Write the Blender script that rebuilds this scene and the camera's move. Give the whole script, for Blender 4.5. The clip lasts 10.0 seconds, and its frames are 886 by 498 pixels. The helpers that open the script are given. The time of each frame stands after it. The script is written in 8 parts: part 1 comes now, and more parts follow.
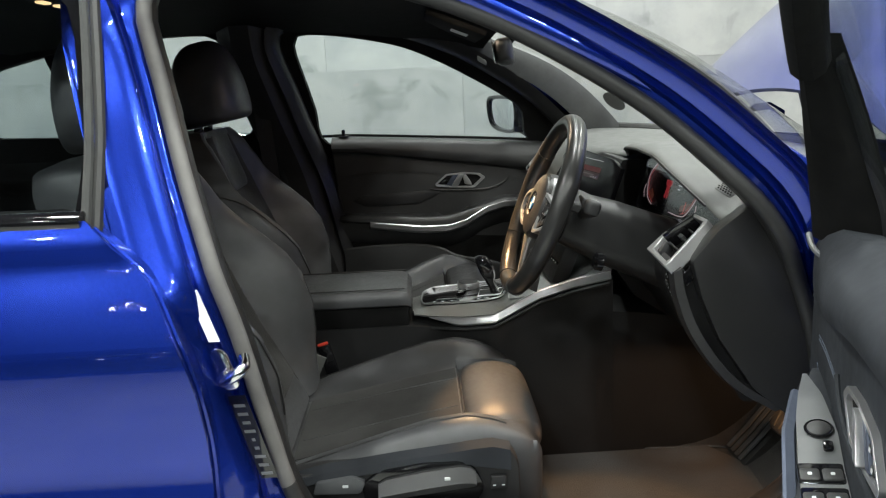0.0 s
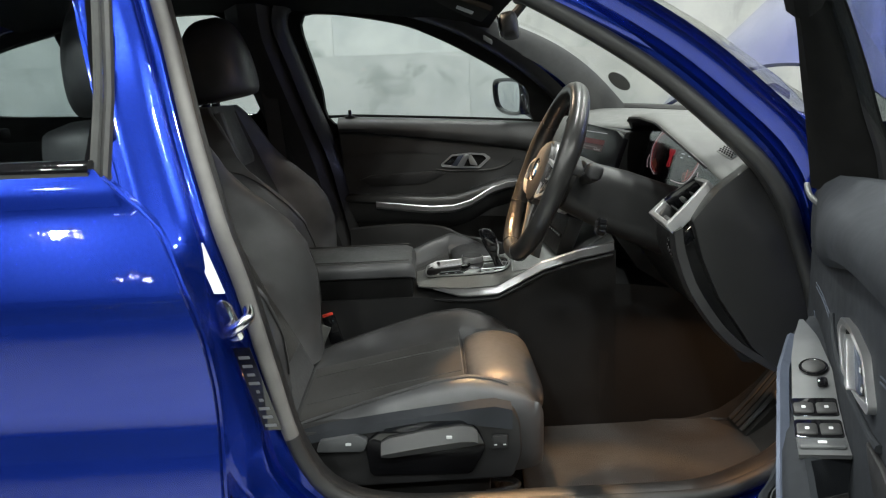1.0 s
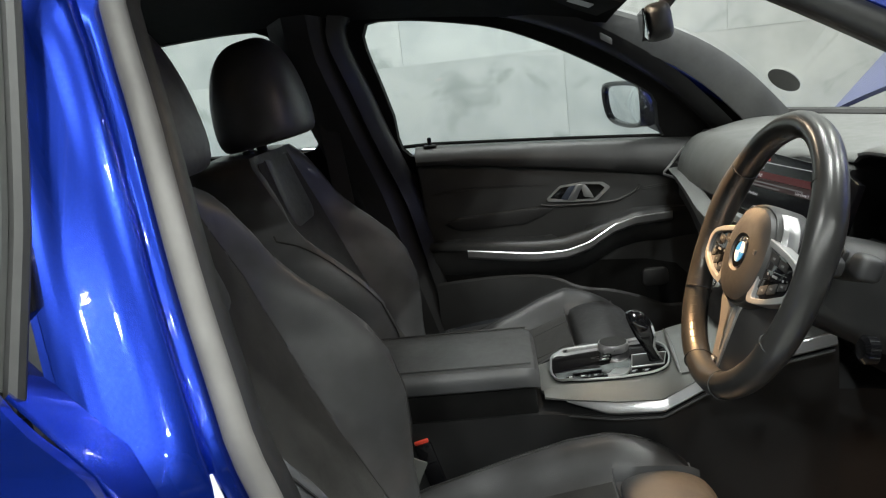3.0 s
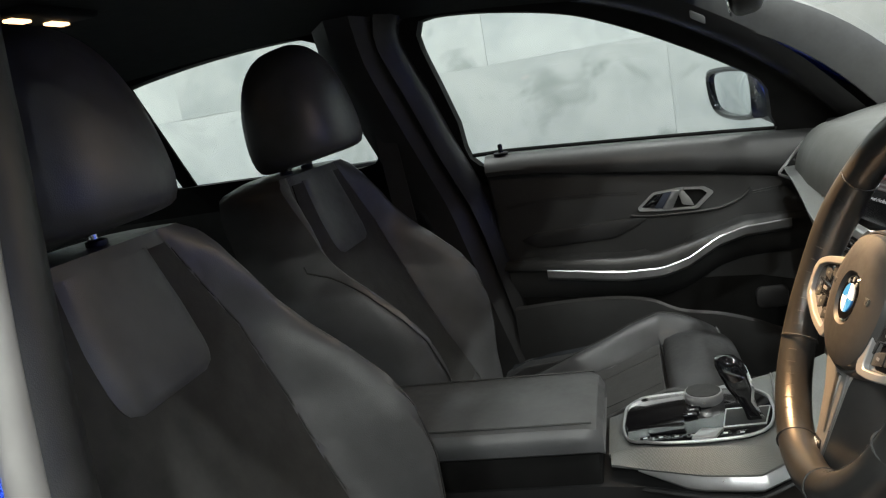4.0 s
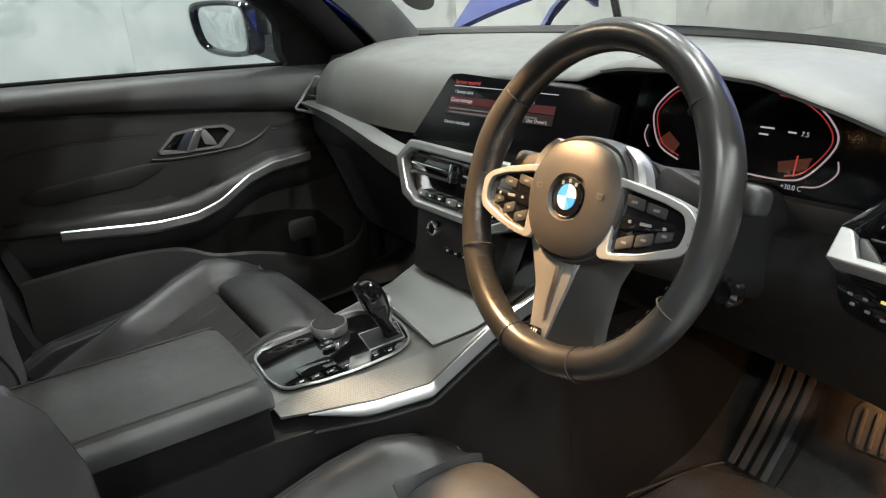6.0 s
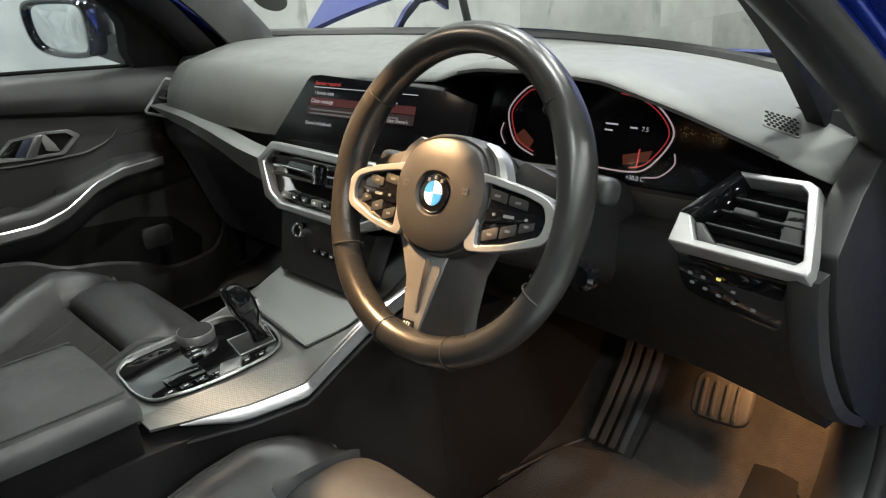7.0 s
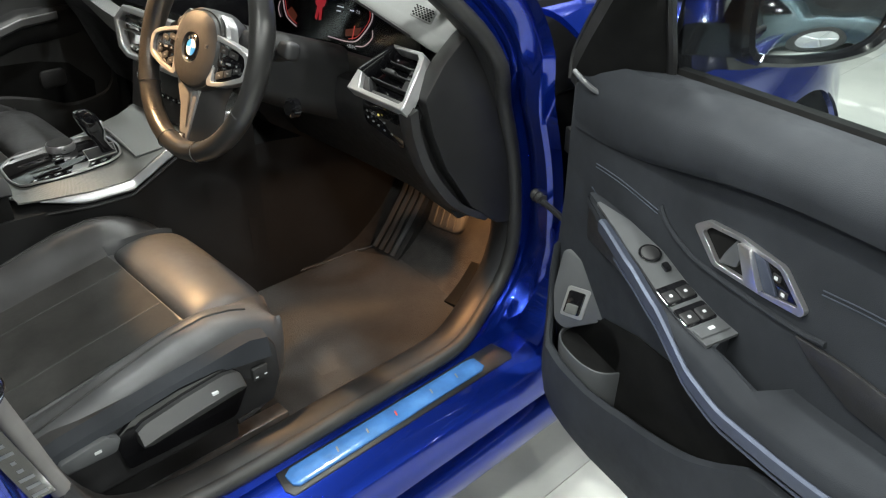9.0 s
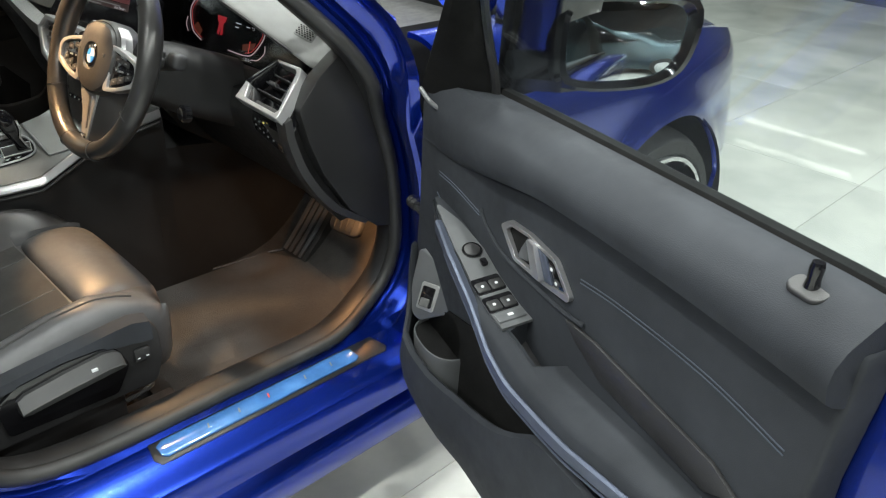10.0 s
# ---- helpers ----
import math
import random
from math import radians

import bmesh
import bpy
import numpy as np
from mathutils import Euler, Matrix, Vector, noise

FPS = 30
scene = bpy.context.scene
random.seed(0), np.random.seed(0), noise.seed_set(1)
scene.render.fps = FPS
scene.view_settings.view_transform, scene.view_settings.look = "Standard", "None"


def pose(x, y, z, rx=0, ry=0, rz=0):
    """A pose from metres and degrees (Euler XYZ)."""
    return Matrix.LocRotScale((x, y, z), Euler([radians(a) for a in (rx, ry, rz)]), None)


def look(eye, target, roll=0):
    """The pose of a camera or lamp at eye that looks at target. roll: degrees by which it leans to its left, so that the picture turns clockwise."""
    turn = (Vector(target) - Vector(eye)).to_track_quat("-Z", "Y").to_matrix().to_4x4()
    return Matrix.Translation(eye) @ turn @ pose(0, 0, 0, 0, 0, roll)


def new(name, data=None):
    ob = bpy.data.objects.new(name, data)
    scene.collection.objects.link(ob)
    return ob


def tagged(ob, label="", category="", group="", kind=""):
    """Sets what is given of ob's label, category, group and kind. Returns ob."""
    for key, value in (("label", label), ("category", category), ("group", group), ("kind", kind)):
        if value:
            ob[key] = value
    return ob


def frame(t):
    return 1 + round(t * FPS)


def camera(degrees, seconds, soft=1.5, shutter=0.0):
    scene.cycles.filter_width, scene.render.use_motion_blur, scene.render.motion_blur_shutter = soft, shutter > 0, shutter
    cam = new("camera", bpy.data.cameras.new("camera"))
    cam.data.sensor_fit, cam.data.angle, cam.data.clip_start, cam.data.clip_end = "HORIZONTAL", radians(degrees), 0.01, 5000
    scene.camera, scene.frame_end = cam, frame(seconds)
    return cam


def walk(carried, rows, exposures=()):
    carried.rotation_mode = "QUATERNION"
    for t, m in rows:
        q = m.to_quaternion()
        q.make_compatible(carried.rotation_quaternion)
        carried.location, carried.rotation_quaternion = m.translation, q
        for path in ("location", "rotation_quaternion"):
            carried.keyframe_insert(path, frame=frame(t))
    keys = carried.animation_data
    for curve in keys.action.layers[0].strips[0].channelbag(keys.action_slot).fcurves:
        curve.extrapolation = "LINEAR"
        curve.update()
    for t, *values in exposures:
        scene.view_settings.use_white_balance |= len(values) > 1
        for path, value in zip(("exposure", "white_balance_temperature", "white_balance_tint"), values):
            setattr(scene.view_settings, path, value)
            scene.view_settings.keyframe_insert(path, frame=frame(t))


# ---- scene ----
cam = camera(58.7, 10.0, 1.2)
METRES, EYE, TILT, LEAN, TURN = 2.40, 1.12, -12.0, 2.5, -2.0
ROWS = [
    (0.0, 0.0, 0.0, 0.0, 0.0, 0.0, -0.0),
    (0.5, 0.0035, -0.0041, -0.0182, 0.24, 0.17, -0.11),
    (1.0, 0.0032, -0.0062, -0.028, 0.53, -0.03, -0.33),
    (1.5, -0.0027, -0.0009, -0.0213, 0.7, -0.38, -0.53),
    (2.0, -0.0278, 0.0429, 0.0052, 0.72, -0.93, -0.09),
    (2.5, -0.0289, 0.1325, 0.0338, 2.19, -1.26, 1.15),
    (3.0, -0.0411, 0.222, 0.0529, 5.71, -0.75, 2.64),
    (4.5, 0.0247, 0.3456, 0.071, 17.35, -0.39, 4.45),
    (5.0, -0.0395, 0.3446, 0.0773, 3.4, -3.09, 6.85),
    (5.5, -0.099, 0.3585, 0.0811, -14.55, -6.34, 8.29),
    (6.0, -0.1325, 0.3844, 0.0765, -29.09, -8.85, 8.62),
    (7.5, -0.1425, 0.3703, 0.0792, -40.58, -11.51, 9.16),
    (8.0, -0.117, 0.2799, 0.0839, -39.29, -15.06, 8.31),
    (8.5, -0.1244, 0.1935, 0.0829, -39.38, -18.03, 7.32),
    (9.0, -0.1582, 0.1243, 0.0705, -41.28, -19.55, 6.04),
    (9.5, -0.1661, 0.08, 0.0701, -43.39, -19.36, 4.84),
    (10.0, -0.1377, 0.0304, 0.0685, -42.44, -18.33, 3.89),
]
walk(cam, [(t, pose(0, 0, EYE, TILT, LEAN, TURN) @ pose(METRES * x, METRES * y, METRES * z, 90 + pitch, roll, yaw)) for t, x, y, z, yaw, pitch, roll in ROWS],
     [(0.0, -0.18), (1.5, -0.12), (3.0, 0.0), (4.5, 0.12), (6.0, 0.28), (7.5, 0.13), (8.5, 0.13), (10.0, 0.13)])

# ---- light ----
world = bpy.data.worlds.new("showroom_world")
scene.world = world
world.use_nodes = True
world.node_tree.nodes["Background"].inputs[0].default_value = (0.80, 0.90, 1.0, 1)
world.node_tree.nodes["Background"].inputs[1].default_value = 0.05
scene.view_settings.exposure = 0.0

YC = 1.944          # the car's centre line
SPOT_WATTS = 52.0
ROOF_LAMP_WATTS = 190.0
FOOT_LAMP_WATTS = 2.2
DOME_WATTS = 1.6


def lamp(name, kind, power, colour, m, size=0.2, shape="DISK"):
    data = bpy.data.lights.new(name, kind)
    data.energy, data.color = power, colour
    if kind == "AREA":
        data.shape, data.size = shape, size
    else:
        data.shadow_soft_size = size
    ob = new(name, data)
    ob.matrix_world = m
    return ob


# ---- materials ----
def nodes_of(name):
    m = bpy.data.materials.new(name)
    m.use_nodes = True
    return m, m.node_tree.nodes, m.node_tree.links, m.node_tree.nodes["Principled BSDF"]


def surface(name, colour, rough=0.5, metal=0.0, spread=0.25, scale=8.0, grain=0.0, grain_scale=400.0, coat=0.0, sheen=0.0,
            spec=0.5, wear=0.12, piece=0.0):
    """A painted or moulded surface: cloudy colour, uneven gloss, fine relief."""
    m, nodes, links, bsdf = nodes_of(name)
    tex = nodes.new("ShaderNodeTexCoord")
    big = nodes.new("ShaderNodeTexNoise")
    big.inputs["Scale"].default_value, big.inputs["Detail"].default_value = scale, 6
    links.new(tex.outputs["Object"], big.inputs["Vector"])
    ramp = nodes.new("ShaderNodeValToRGB")
    ramp.color_ramp.elements[0].position, ramp.color_ramp.elements[1].position = 0.3, 0.7
    lo, hi = 1 - spread, 1 + spread
    ramp.color_ramp.elements[0].color = (*[v * lo for v in colour], 1)
    ramp.color_ramp.elements[1].color = (*[min(1, v * hi) for v in colour], 1)
    links.new(big.outputs["Fac"], ramp.inputs["Fac"])
    out = ramp.outputs["Color"]
    if piece:
        info = nodes.new("ShaderNodeObjectInfo")
        mix = nodes.new("ShaderNodeHueSaturation")
        span = nodes.new("ShaderNodeMapRange")
        span.inputs["To Min"].default_value, span.inputs["To Max"].default_value = 1 - piece, 1 + piece
        links.new(info.outputs["Random"], span.inputs["Value"])
        links.new(span.outputs["Result"], mix.inputs["Value"])
        links.new(out, mix.inputs["Color"])
        out = mix.outputs["Color"]
    links.new(out, bsdf.inputs["Base Color"])
    fine = nodes.new("ShaderNodeTexNoise")
    fine.inputs["Scale"].default_value, fine.inputs["Detail"].default_value = scale * 6, 4
    links.new(tex.outputs["Object"], fine.inputs["Vector"])
    span = nodes.new("ShaderNodeMapRange")
    span.inputs["To Min"].default_value, span.inputs["To Max"].default_value = max(0.02, rough - wear), min(1, rough + wear)
    links.new(fine.outputs["Fac"], span.inputs["Value"])
    links.new(span.outputs["Result"], bsdf.inputs["Roughness"])
    bsdf.inputs["Metallic"].default_value = metal
    bsdf.inputs["Specular IOR Level"].default_value = spec
    bsdf.inputs["Coat Weight"].default_value = coat
    bsdf.inputs["Coat Roughness"].default_value = 0.04
    bsdf.inputs["Sheen Weight"].default_value = sheen
    if grain:
        cell = nodes.new("ShaderNodeTexVoronoi")
        cell.inputs["Scale"].default_value = grain_scale
        links.new(tex.outputs["Object"], cell.inputs["Vector"])
        bump = nodes.new("ShaderNodeBump")
        bump.inputs["Strength"].default_value, bump.inputs["Distance"].default_value = grain, 0.001
        links.new(cell.outputs["Distance"], bump.inputs["Height"])
        links.new(bump.outputs["Normal"], bsdf.inputs["Normal"])
    return m


def clear(name, colour=(1, 1, 1), tint=0.0, rough=0.0, bend=5.0):
    """Thin glass: mostly see-through, with a mirror-like skin that grows at a grazing look."""
    m, nodes, links, bsdf = nodes_of(name)
    nodes.remove(bsdf)
    see, gloss = nodes.new("ShaderNodeBsdfTransparent"), nodes.new("ShaderNodeBsdfGlossy")
    mix, lw, power, span = (nodes.new("ShaderNode" + k) for k in ("MixShader", "LayerWeight", "Math", "MapRange"))
    see.inputs[0].default_value = (*[v * (1 - tint) for v in colour], 1)
    gloss.inputs["Roughness"].default_value = rough
    lw.inputs[0].default_value = 0.5
    power.operation, power.inputs[1].default_value = "POWER", bend
    links.new(lw.outputs["Facing"], power.inputs[0])
    span.inputs["To Min"].default_value, span.inputs["To Max"].default_value = 0.035, 0.8
    links.new(power.outputs[0], span.inputs["Value"])
    links.new(span.outputs["Result"], mix.inputs[0])
    links.new(see.outputs[0], mix.inputs[1])
    links.new(gloss.outputs[0], mix.inputs[2])
    links.new(mix.outputs[0], nodes["Material Output"].inputs[0])
    return m


def glow(name, colour, strength):
    m, nodes, links, bsdf = nodes_of(name)
    bsdf.inputs["Base Color"].default_value = (0.01, 0.01, 0.01, 1)
    bsdf.inputs["Emission Color"].default_value = (*colour, 1)
    bsdf.inputs["Emission Strength"].default_value = strength
    return m


def marble(name, base, dark, vein, rough, scale=1.0, piece=0.05):
    """Polished or honed stone-look slabs: clouds, blotches and a few veins, differing from slab to slab."""
    m, nodes, links, bsdf = nodes_of(name)
    geo = nodes.new("ShaderNodeNewGeometry")
    info = nodes.new("ShaderNodeObjectInfo")
    shift = nodes.new("ShaderNodeVectorMath")
    shift.operation = "MULTIPLY_ADD"
    comb = nodes.new("ShaderNodeCombineXYZ")
    for k in range(3):
        links.new(info.outputs["Random"], comb.inputs[k])
    shift.inputs[1].default_value = (7, 5, 9)
    links.new(comb.outputs[0], shift.inputs[0])
    links.new(geo.outputs["Position"], shift.inputs[2])
    cloud = nodes.new("ShaderNodeTexNoise")
    cloud.inputs["Scale"].default_value, cloud.inputs["Detail"].default_value, cloud.inputs["Roughness"].default_value = 2.2 * scale, 9, 0.62
    blot = nodes.new("ShaderNodeTexNoise")
    blot.inputs["Scale"].default_value, blot.inputs["Detail"].default_value, blot.inputs["Distortion"].default_value = 3.7 * scale, 10, 0.8
    for n in (cloud, blot):
        links.new(shift.outputs[0], n.inputs["Vector"])
    r1 = nodes.new("ShaderNodeValToRGB")
    r1.color_ramp.elements[0].position, r1.color_ramp.elements[1].position = 0.32, 0.62
    r1.color_ramp.elements[0].color, r1.color_ramp.elements[1].color = (*dark, 1), (*base, 1)
    links.new(cloud.outputs["Fac"], r1.inputs["Fac"])
    r2 = nodes.new("ShaderNodeValToRGB")
    r2.color_ramp.elements[0].position, r2.color_ramp.elements[1].position = 0.60, 0.72
    r2.color_ramp.elements[0].color, r2.color_ramp.elements[1].color = (0, 0, 0, 1), (0.8, 0.8, 0.8, 1)
    links.new(blot.outputs["Fac"], r2.inputs["Fac"])
    mix = nodes.new("ShaderNodeMix")
    mix.data_type = "RGBA"
    links.new(r2.outputs["Color"], mix.inputs[0])
    links.new(r1.outputs["Color"], mix.inputs[6])
    mix.inputs[7].default_value = (*vein, 1)
    hue = nodes.new("ShaderNodeHueSaturation")
    span = nodes.new("ShaderNodeMapRange")
    span.inputs["To Min"].default_value, span.inputs["To Max"].default_value = 1 - piece, 1 + piece
    links.new(info.outputs["Random"], span.inputs["Value"])
    links.new(span.outputs["Result"], hue.inputs["Value"])
    links.new(mix.outputs[2], hue.inputs["Color"])
    links.new(hue.outputs["Color"], bsdf.inputs["Base Color"])
    bsdf.inputs["Roughness"].default_value = rough
    return m


def paint(name, colour):
    """Metallic lacquer with a fine flake."""
    m, nodes, links, bsdf = nodes_of(name)
    tex = nodes.new("ShaderNodeTexCoord")
    flake = nodes.new("ShaderNodeTexVoronoi")
    flake.inputs["Scale"].default_value = 1500
    links.new(tex.outputs["Object"], flake.inputs["Vector"])
    hue = nodes.new("ShaderNodeHueSaturation")
    hue.inputs["Color"].default_value = (*colour, 1)
    span = nodes.new("ShaderNodeMapRange")
    span.inputs["To Min"].default_value, span.inputs["To Max"].default_value = 0.8, 1.25
    links.new(flake.outputs["Distance"], span.inputs["Value"])
    links.new(span.outputs["Result"], hue.inputs["Value"])
    links.new(hue.outputs["Color"], bsdf.inputs["Base Color"])
    bsdf.inputs["Metallic"].default_value = 0.8
    bsdf.inputs["Roughness"].default_value = 0.27
    bsdf.inputs["Coat Weight"].default_value = 1.0
    bsdf.inputs["Coat Roughness"].default_value = 0.025
    wave = nodes.new("ShaderNodeTexNoise")
    wave.inputs["Scale"].default_value = 90
    links.new(tex.outputs["Object"], wave.inputs["Vector"])
    bump = nodes.new("ShaderNodeBump")
    bump.inputs["Strength"].default_value, bump.inputs["Distance"].default_value = 0.05, 0.001
    links.new(wave.outputs["Fac"], bump.inputs["Height"])
    links.new(bump.outputs["Normal"], bsdf.inputs["Coat Normal"])
    return m


def weave(name, colour, rough, pitch):
    """Aluminium trim with a fine embossed check."""
    m, nodes, links, bsdf = nodes_of(name)
    tex = nodes.new("ShaderNodeTexCoord")
    check = nodes.new("ShaderNodeTexChecker")
    check.inputs["Scale"].default_value = 1 / pitch
    check.inputs["Color1"].default_value = (*colour, 1)
    check.inputs["Color2"].default_value = (*[v * 0.62 for v in colour], 1)
    links.new(tex.outputs["Object"], check.inputs["Vector"])
    links.new(check.outputs["Color"], bsdf.inputs["Base Color"])
    bump = nodes.new("ShaderNodeBump")
    bump.inputs["Strength"].default_value, bump.inputs["Distance"].default_value = 0.4, 0.001
    links.new(check.outputs["Fac"], bump.inputs["Height"])
    links.new(bump.outputs["Normal"], bsdf.inputs["Normal"])
    bsdf.inputs["Metallic"].default_value, bsdf.inputs["Roughness"].default_value = 0.8, rough
    return m


BLUE = paint("blue_metallic_paint", (0.0038, 0.024, 0.275))
LEATHER = surface("black_leather", (0.056, 0.057, 0.060), 0.42, spread=0.22, scale=14, grain=0.15, grain_scale=700)
SUEDE = surface("black_suede", (0.019, 0.0187, 0.018), 0.9, spread=0.35, scale=22, spec=0.25, sheen=0.12, grain=0.15, grain_scale=1500)
PLASTIC = surface("black_soft_plastic", (0.020, 0.020, 0.021), 0.5, spread=0.2, scale=10, grain=0.13, grain_scale=900)
DOORSKIN = surface("anthracite_soft_plastic", (0.024, 0.0265, 0.031), 0.70, spec=0.15, spread=0.2, scale=10, grain=0.13, grain_scale=900)
STITCH = surface("blue_grey_thread", (0.045, 0.055, 0.075), 0.8, spread=0.1)
SWITCHGREY = surface("grey_switch_plastic", (0.075, 0.078, 0.082), 0.42, spread=0.12, scale=20)
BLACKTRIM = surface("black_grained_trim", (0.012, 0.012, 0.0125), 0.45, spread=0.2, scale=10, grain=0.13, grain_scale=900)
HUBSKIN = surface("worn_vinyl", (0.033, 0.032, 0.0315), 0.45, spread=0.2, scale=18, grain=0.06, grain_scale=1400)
RIMSKIN = surface("shiny_worn_leather", (0.022, 0.0215, 0.021), 0.30, spread=0.2, scale=25, grain=0.02, grain_scale=900, wear=0.05)
PILLARCLOTH = surface("grey_pillar_cloth", (0.042, 0.043, 0.042), 0.85, spread=0.15, scale=20)
DARKMETAL = surface("blue_grey_satin_metal", (0.095, 0.11, 0.15), 0.60, metal=0.8, spread=0.1, scale=20)
FARSKIN = surface("black_door_plastic", (0.026, 0.0265, 0.027), 0.48, spread=0.2, scale=10, grain=0.13, grain_scale=900)
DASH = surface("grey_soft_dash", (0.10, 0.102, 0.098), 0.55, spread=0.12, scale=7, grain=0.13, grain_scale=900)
# black pedal rubber, darkened further to put the footwell's shade into the colour
PEDAL = surface("shaded_pedal_rubber", (0.004, 0.004, 0.004), 0.6, spread=0.2, scale=30, spec=0.2)
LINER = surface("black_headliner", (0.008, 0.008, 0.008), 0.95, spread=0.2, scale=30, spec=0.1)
GLOSS = surface("gloss_black", (0.006, 0.006, 0.007), 0.06, spread=0.1, wear=0.03, coat=0.5)
DISPLAY = surface("black_display_glass", (0.004, 0.004, 0.005), 0.22, spread=0.1, spec=0.22, wear=0.02)
SILVER = surface("satin_silver_trim", (0.62, 0.62, 0.63), 0.3, metal=0.9, spread=0.06, scale=30, wear=0.06)
SPOKESILVER = surface("satin_silver_paint", (0.36, 0.36, 0.36), 0.36, metal=0.55, spread=0.06, scale=30, wear=0.06)
CHROME = surface("chrome", (0.75, 0.75, 0.76), 0.1, metal=1.0, spread=0.03, wear=0.04)
STEEL = surface("dull_steel", (0.5, 0.5, 0.5), 0.35, metal=1.0, spread=0.15, scale=60)
MESHED = weave("woven_aluminium_trim", (0.35, 0.36, 0.355), 0.40, 0.0016)
# the door seal's rubber with the light on the near pillar put into its colour
LITSEAL = surface("lit_rubber_seal", (0.125, 0.120, 0.115), 0.6, spread=0.15, scale=20)
DARKSEAL = surface("black_rubber_seal", (0.018, 0.018, 0.018), 0.55, spread=0.2, scale=20)
CARPET = surface("charcoal_carpet", (0.030, 0.028, 0.027), 0.98, spread=0.35, scale=30, grain=1.0, grain_scale=500, sheen=0.06)
MAT = surface("dark_carpet_mat", (0.014, 0.0137, 0.0135), 0.98, spread=0.35, scale=24, grain=1.0, grain_scale=600, sheen=0.10)
TYRE = surface("tyre_rubber", (0.02, 0.02, 0.02), 0.75, spread=0.25, scale=25)
GLASS = clear("window_glass", (0.93, 0.97, 0.97))
COVER = clear("display_cover_glass", (0.85, 0.86, 0.88), 0.0, 0.08, 3.2)
WINDGLASS = clear("windscreen_glass", (0.96, 0.98, 0.95))
TINT = clear("rear_door_glass", (0.70, 0.74, 0.75))
MIRROR = surface("mirror_glass", (0.82, 0.85, 0.87), 0.02, metal=1.0, spread=0.02, wear=0.01)
WHITE = surface("white_label", (0.75, 0.75, 0.74), 0.5, spread=0.05)
DIMPRINT = surface("grey_print", (0.15, 0.155, 0.16), 0.5, spread=0.05)
PALE = surface("pale_print", (0.60, 0.62, 0.63), 0.5, spread=0.05)
FILM = surface("light_blue_film", (0.05, 0.15, 0.38), 0.15, spread=0.25, scale=30, coat=0.6)
RED = surface("red_plastic", (0.75, 0.07, 0.04), 0.45, spread=0.1)
SKYB = surface("emblem_blue", (0.05, 0.25, 0.65), 0.25, spread=0.05)
WALLMAT = marble("wall_slab_stone", (0.385, 0.385, 0.37), (0.27, 0.28, 0.275), (0.22, 0.23, 0.22), 0.22, 1.5, 0.13)
FLOORMAT = marble("floor_tile_stone", (0.50, 0.50, 0.465), (0.34, 0.35, 0.33), (0.43, 0.43, 0.41), 0.045, 0.8, 0.08)
GROUT = surface("grout", (0.36, 0.36, 0.35), 0.8, spread=0.2)
CEILMAT = surface("dark_ceiling_paint", (0.03, 0.03, 0.032), 0.9)
PALEWALL = surface("grey_wall_paint", (0.16, 0.165, 0.165), 0.7, spread=0.15, scale=1.2)
FARWALL = surface("charcoal_wall_paint", (0.06, 0.062, 0.065), 0.8, spread=0.2, scale=1.5)


# ---- mesh helpers ----
def ease(x):
    x = min(1.0, max(0.0, x))
    return x * x * (3 - 2 * x)


def smooth(points, count, closed=False):
    """Evenly spaced points on a soft curve through the given ones."""
    p = np.array(points, float)
    n = len(p)
    dense = []
    spans = n if closed else n - 1
    for i in range(spans):
        a, b, c, d = (p[(i + k) % n] if closed else p[min(max(i + k, 0), n - 1)] for k in (-1, 0, 1, 2))
        for s in np.linspace(0, 1, 16, endpoint=False):
            dense.append(0.5 * (2 * b + (c - a) * s + (2 * a - 5 * b + 4 * c - d) * s * s + (3 * b - a - 3 * c + d) * s ** 3))
    dense.append(p[0] if closed else p[-1])
    dense = np.array(dense)
    run = np.concatenate([[0], np.cumsum(np.linalg.norm(np.diff(dense, axis=0), axis=1))])
    at = np.linspace(0, run[-1], count + 1 if closed else count)
    out = np.stack([np.interp(at, run, dense[:, k]) for k in range(p.shape[1])], 1)
    return out[:-1] if closed else out


def loft(rings, ring_closed=True, caps=True, rings_closed=False, bm=None):
    """Skin over rings of equally many points."""
    bm = bm or bmesh.new()
    vs = [[bm.verts.new(tuple(q)) for q in r] for r in rings]
    n = len(vs[0])
    for i in range(len(vs) if rings_closed else len(vs) - 1):
        a, b = vs[i], vs[(i + 1) % len(vs)]
        for j in range(n if ring_closed else n - 1):
            k = (j + 1) % n
            try:
                bm.faces.new((a[j], a[k], b[k], b[j]))
            except ValueError:
                pass
    if caps and ring_closed and not rings_closed:
        bm.faces.new(vs[0][::-1])
        bm.faces.new(vs[-1])
    bmesh.ops.recalc_face_normals(bm, faces=bm.faces)
    return bm


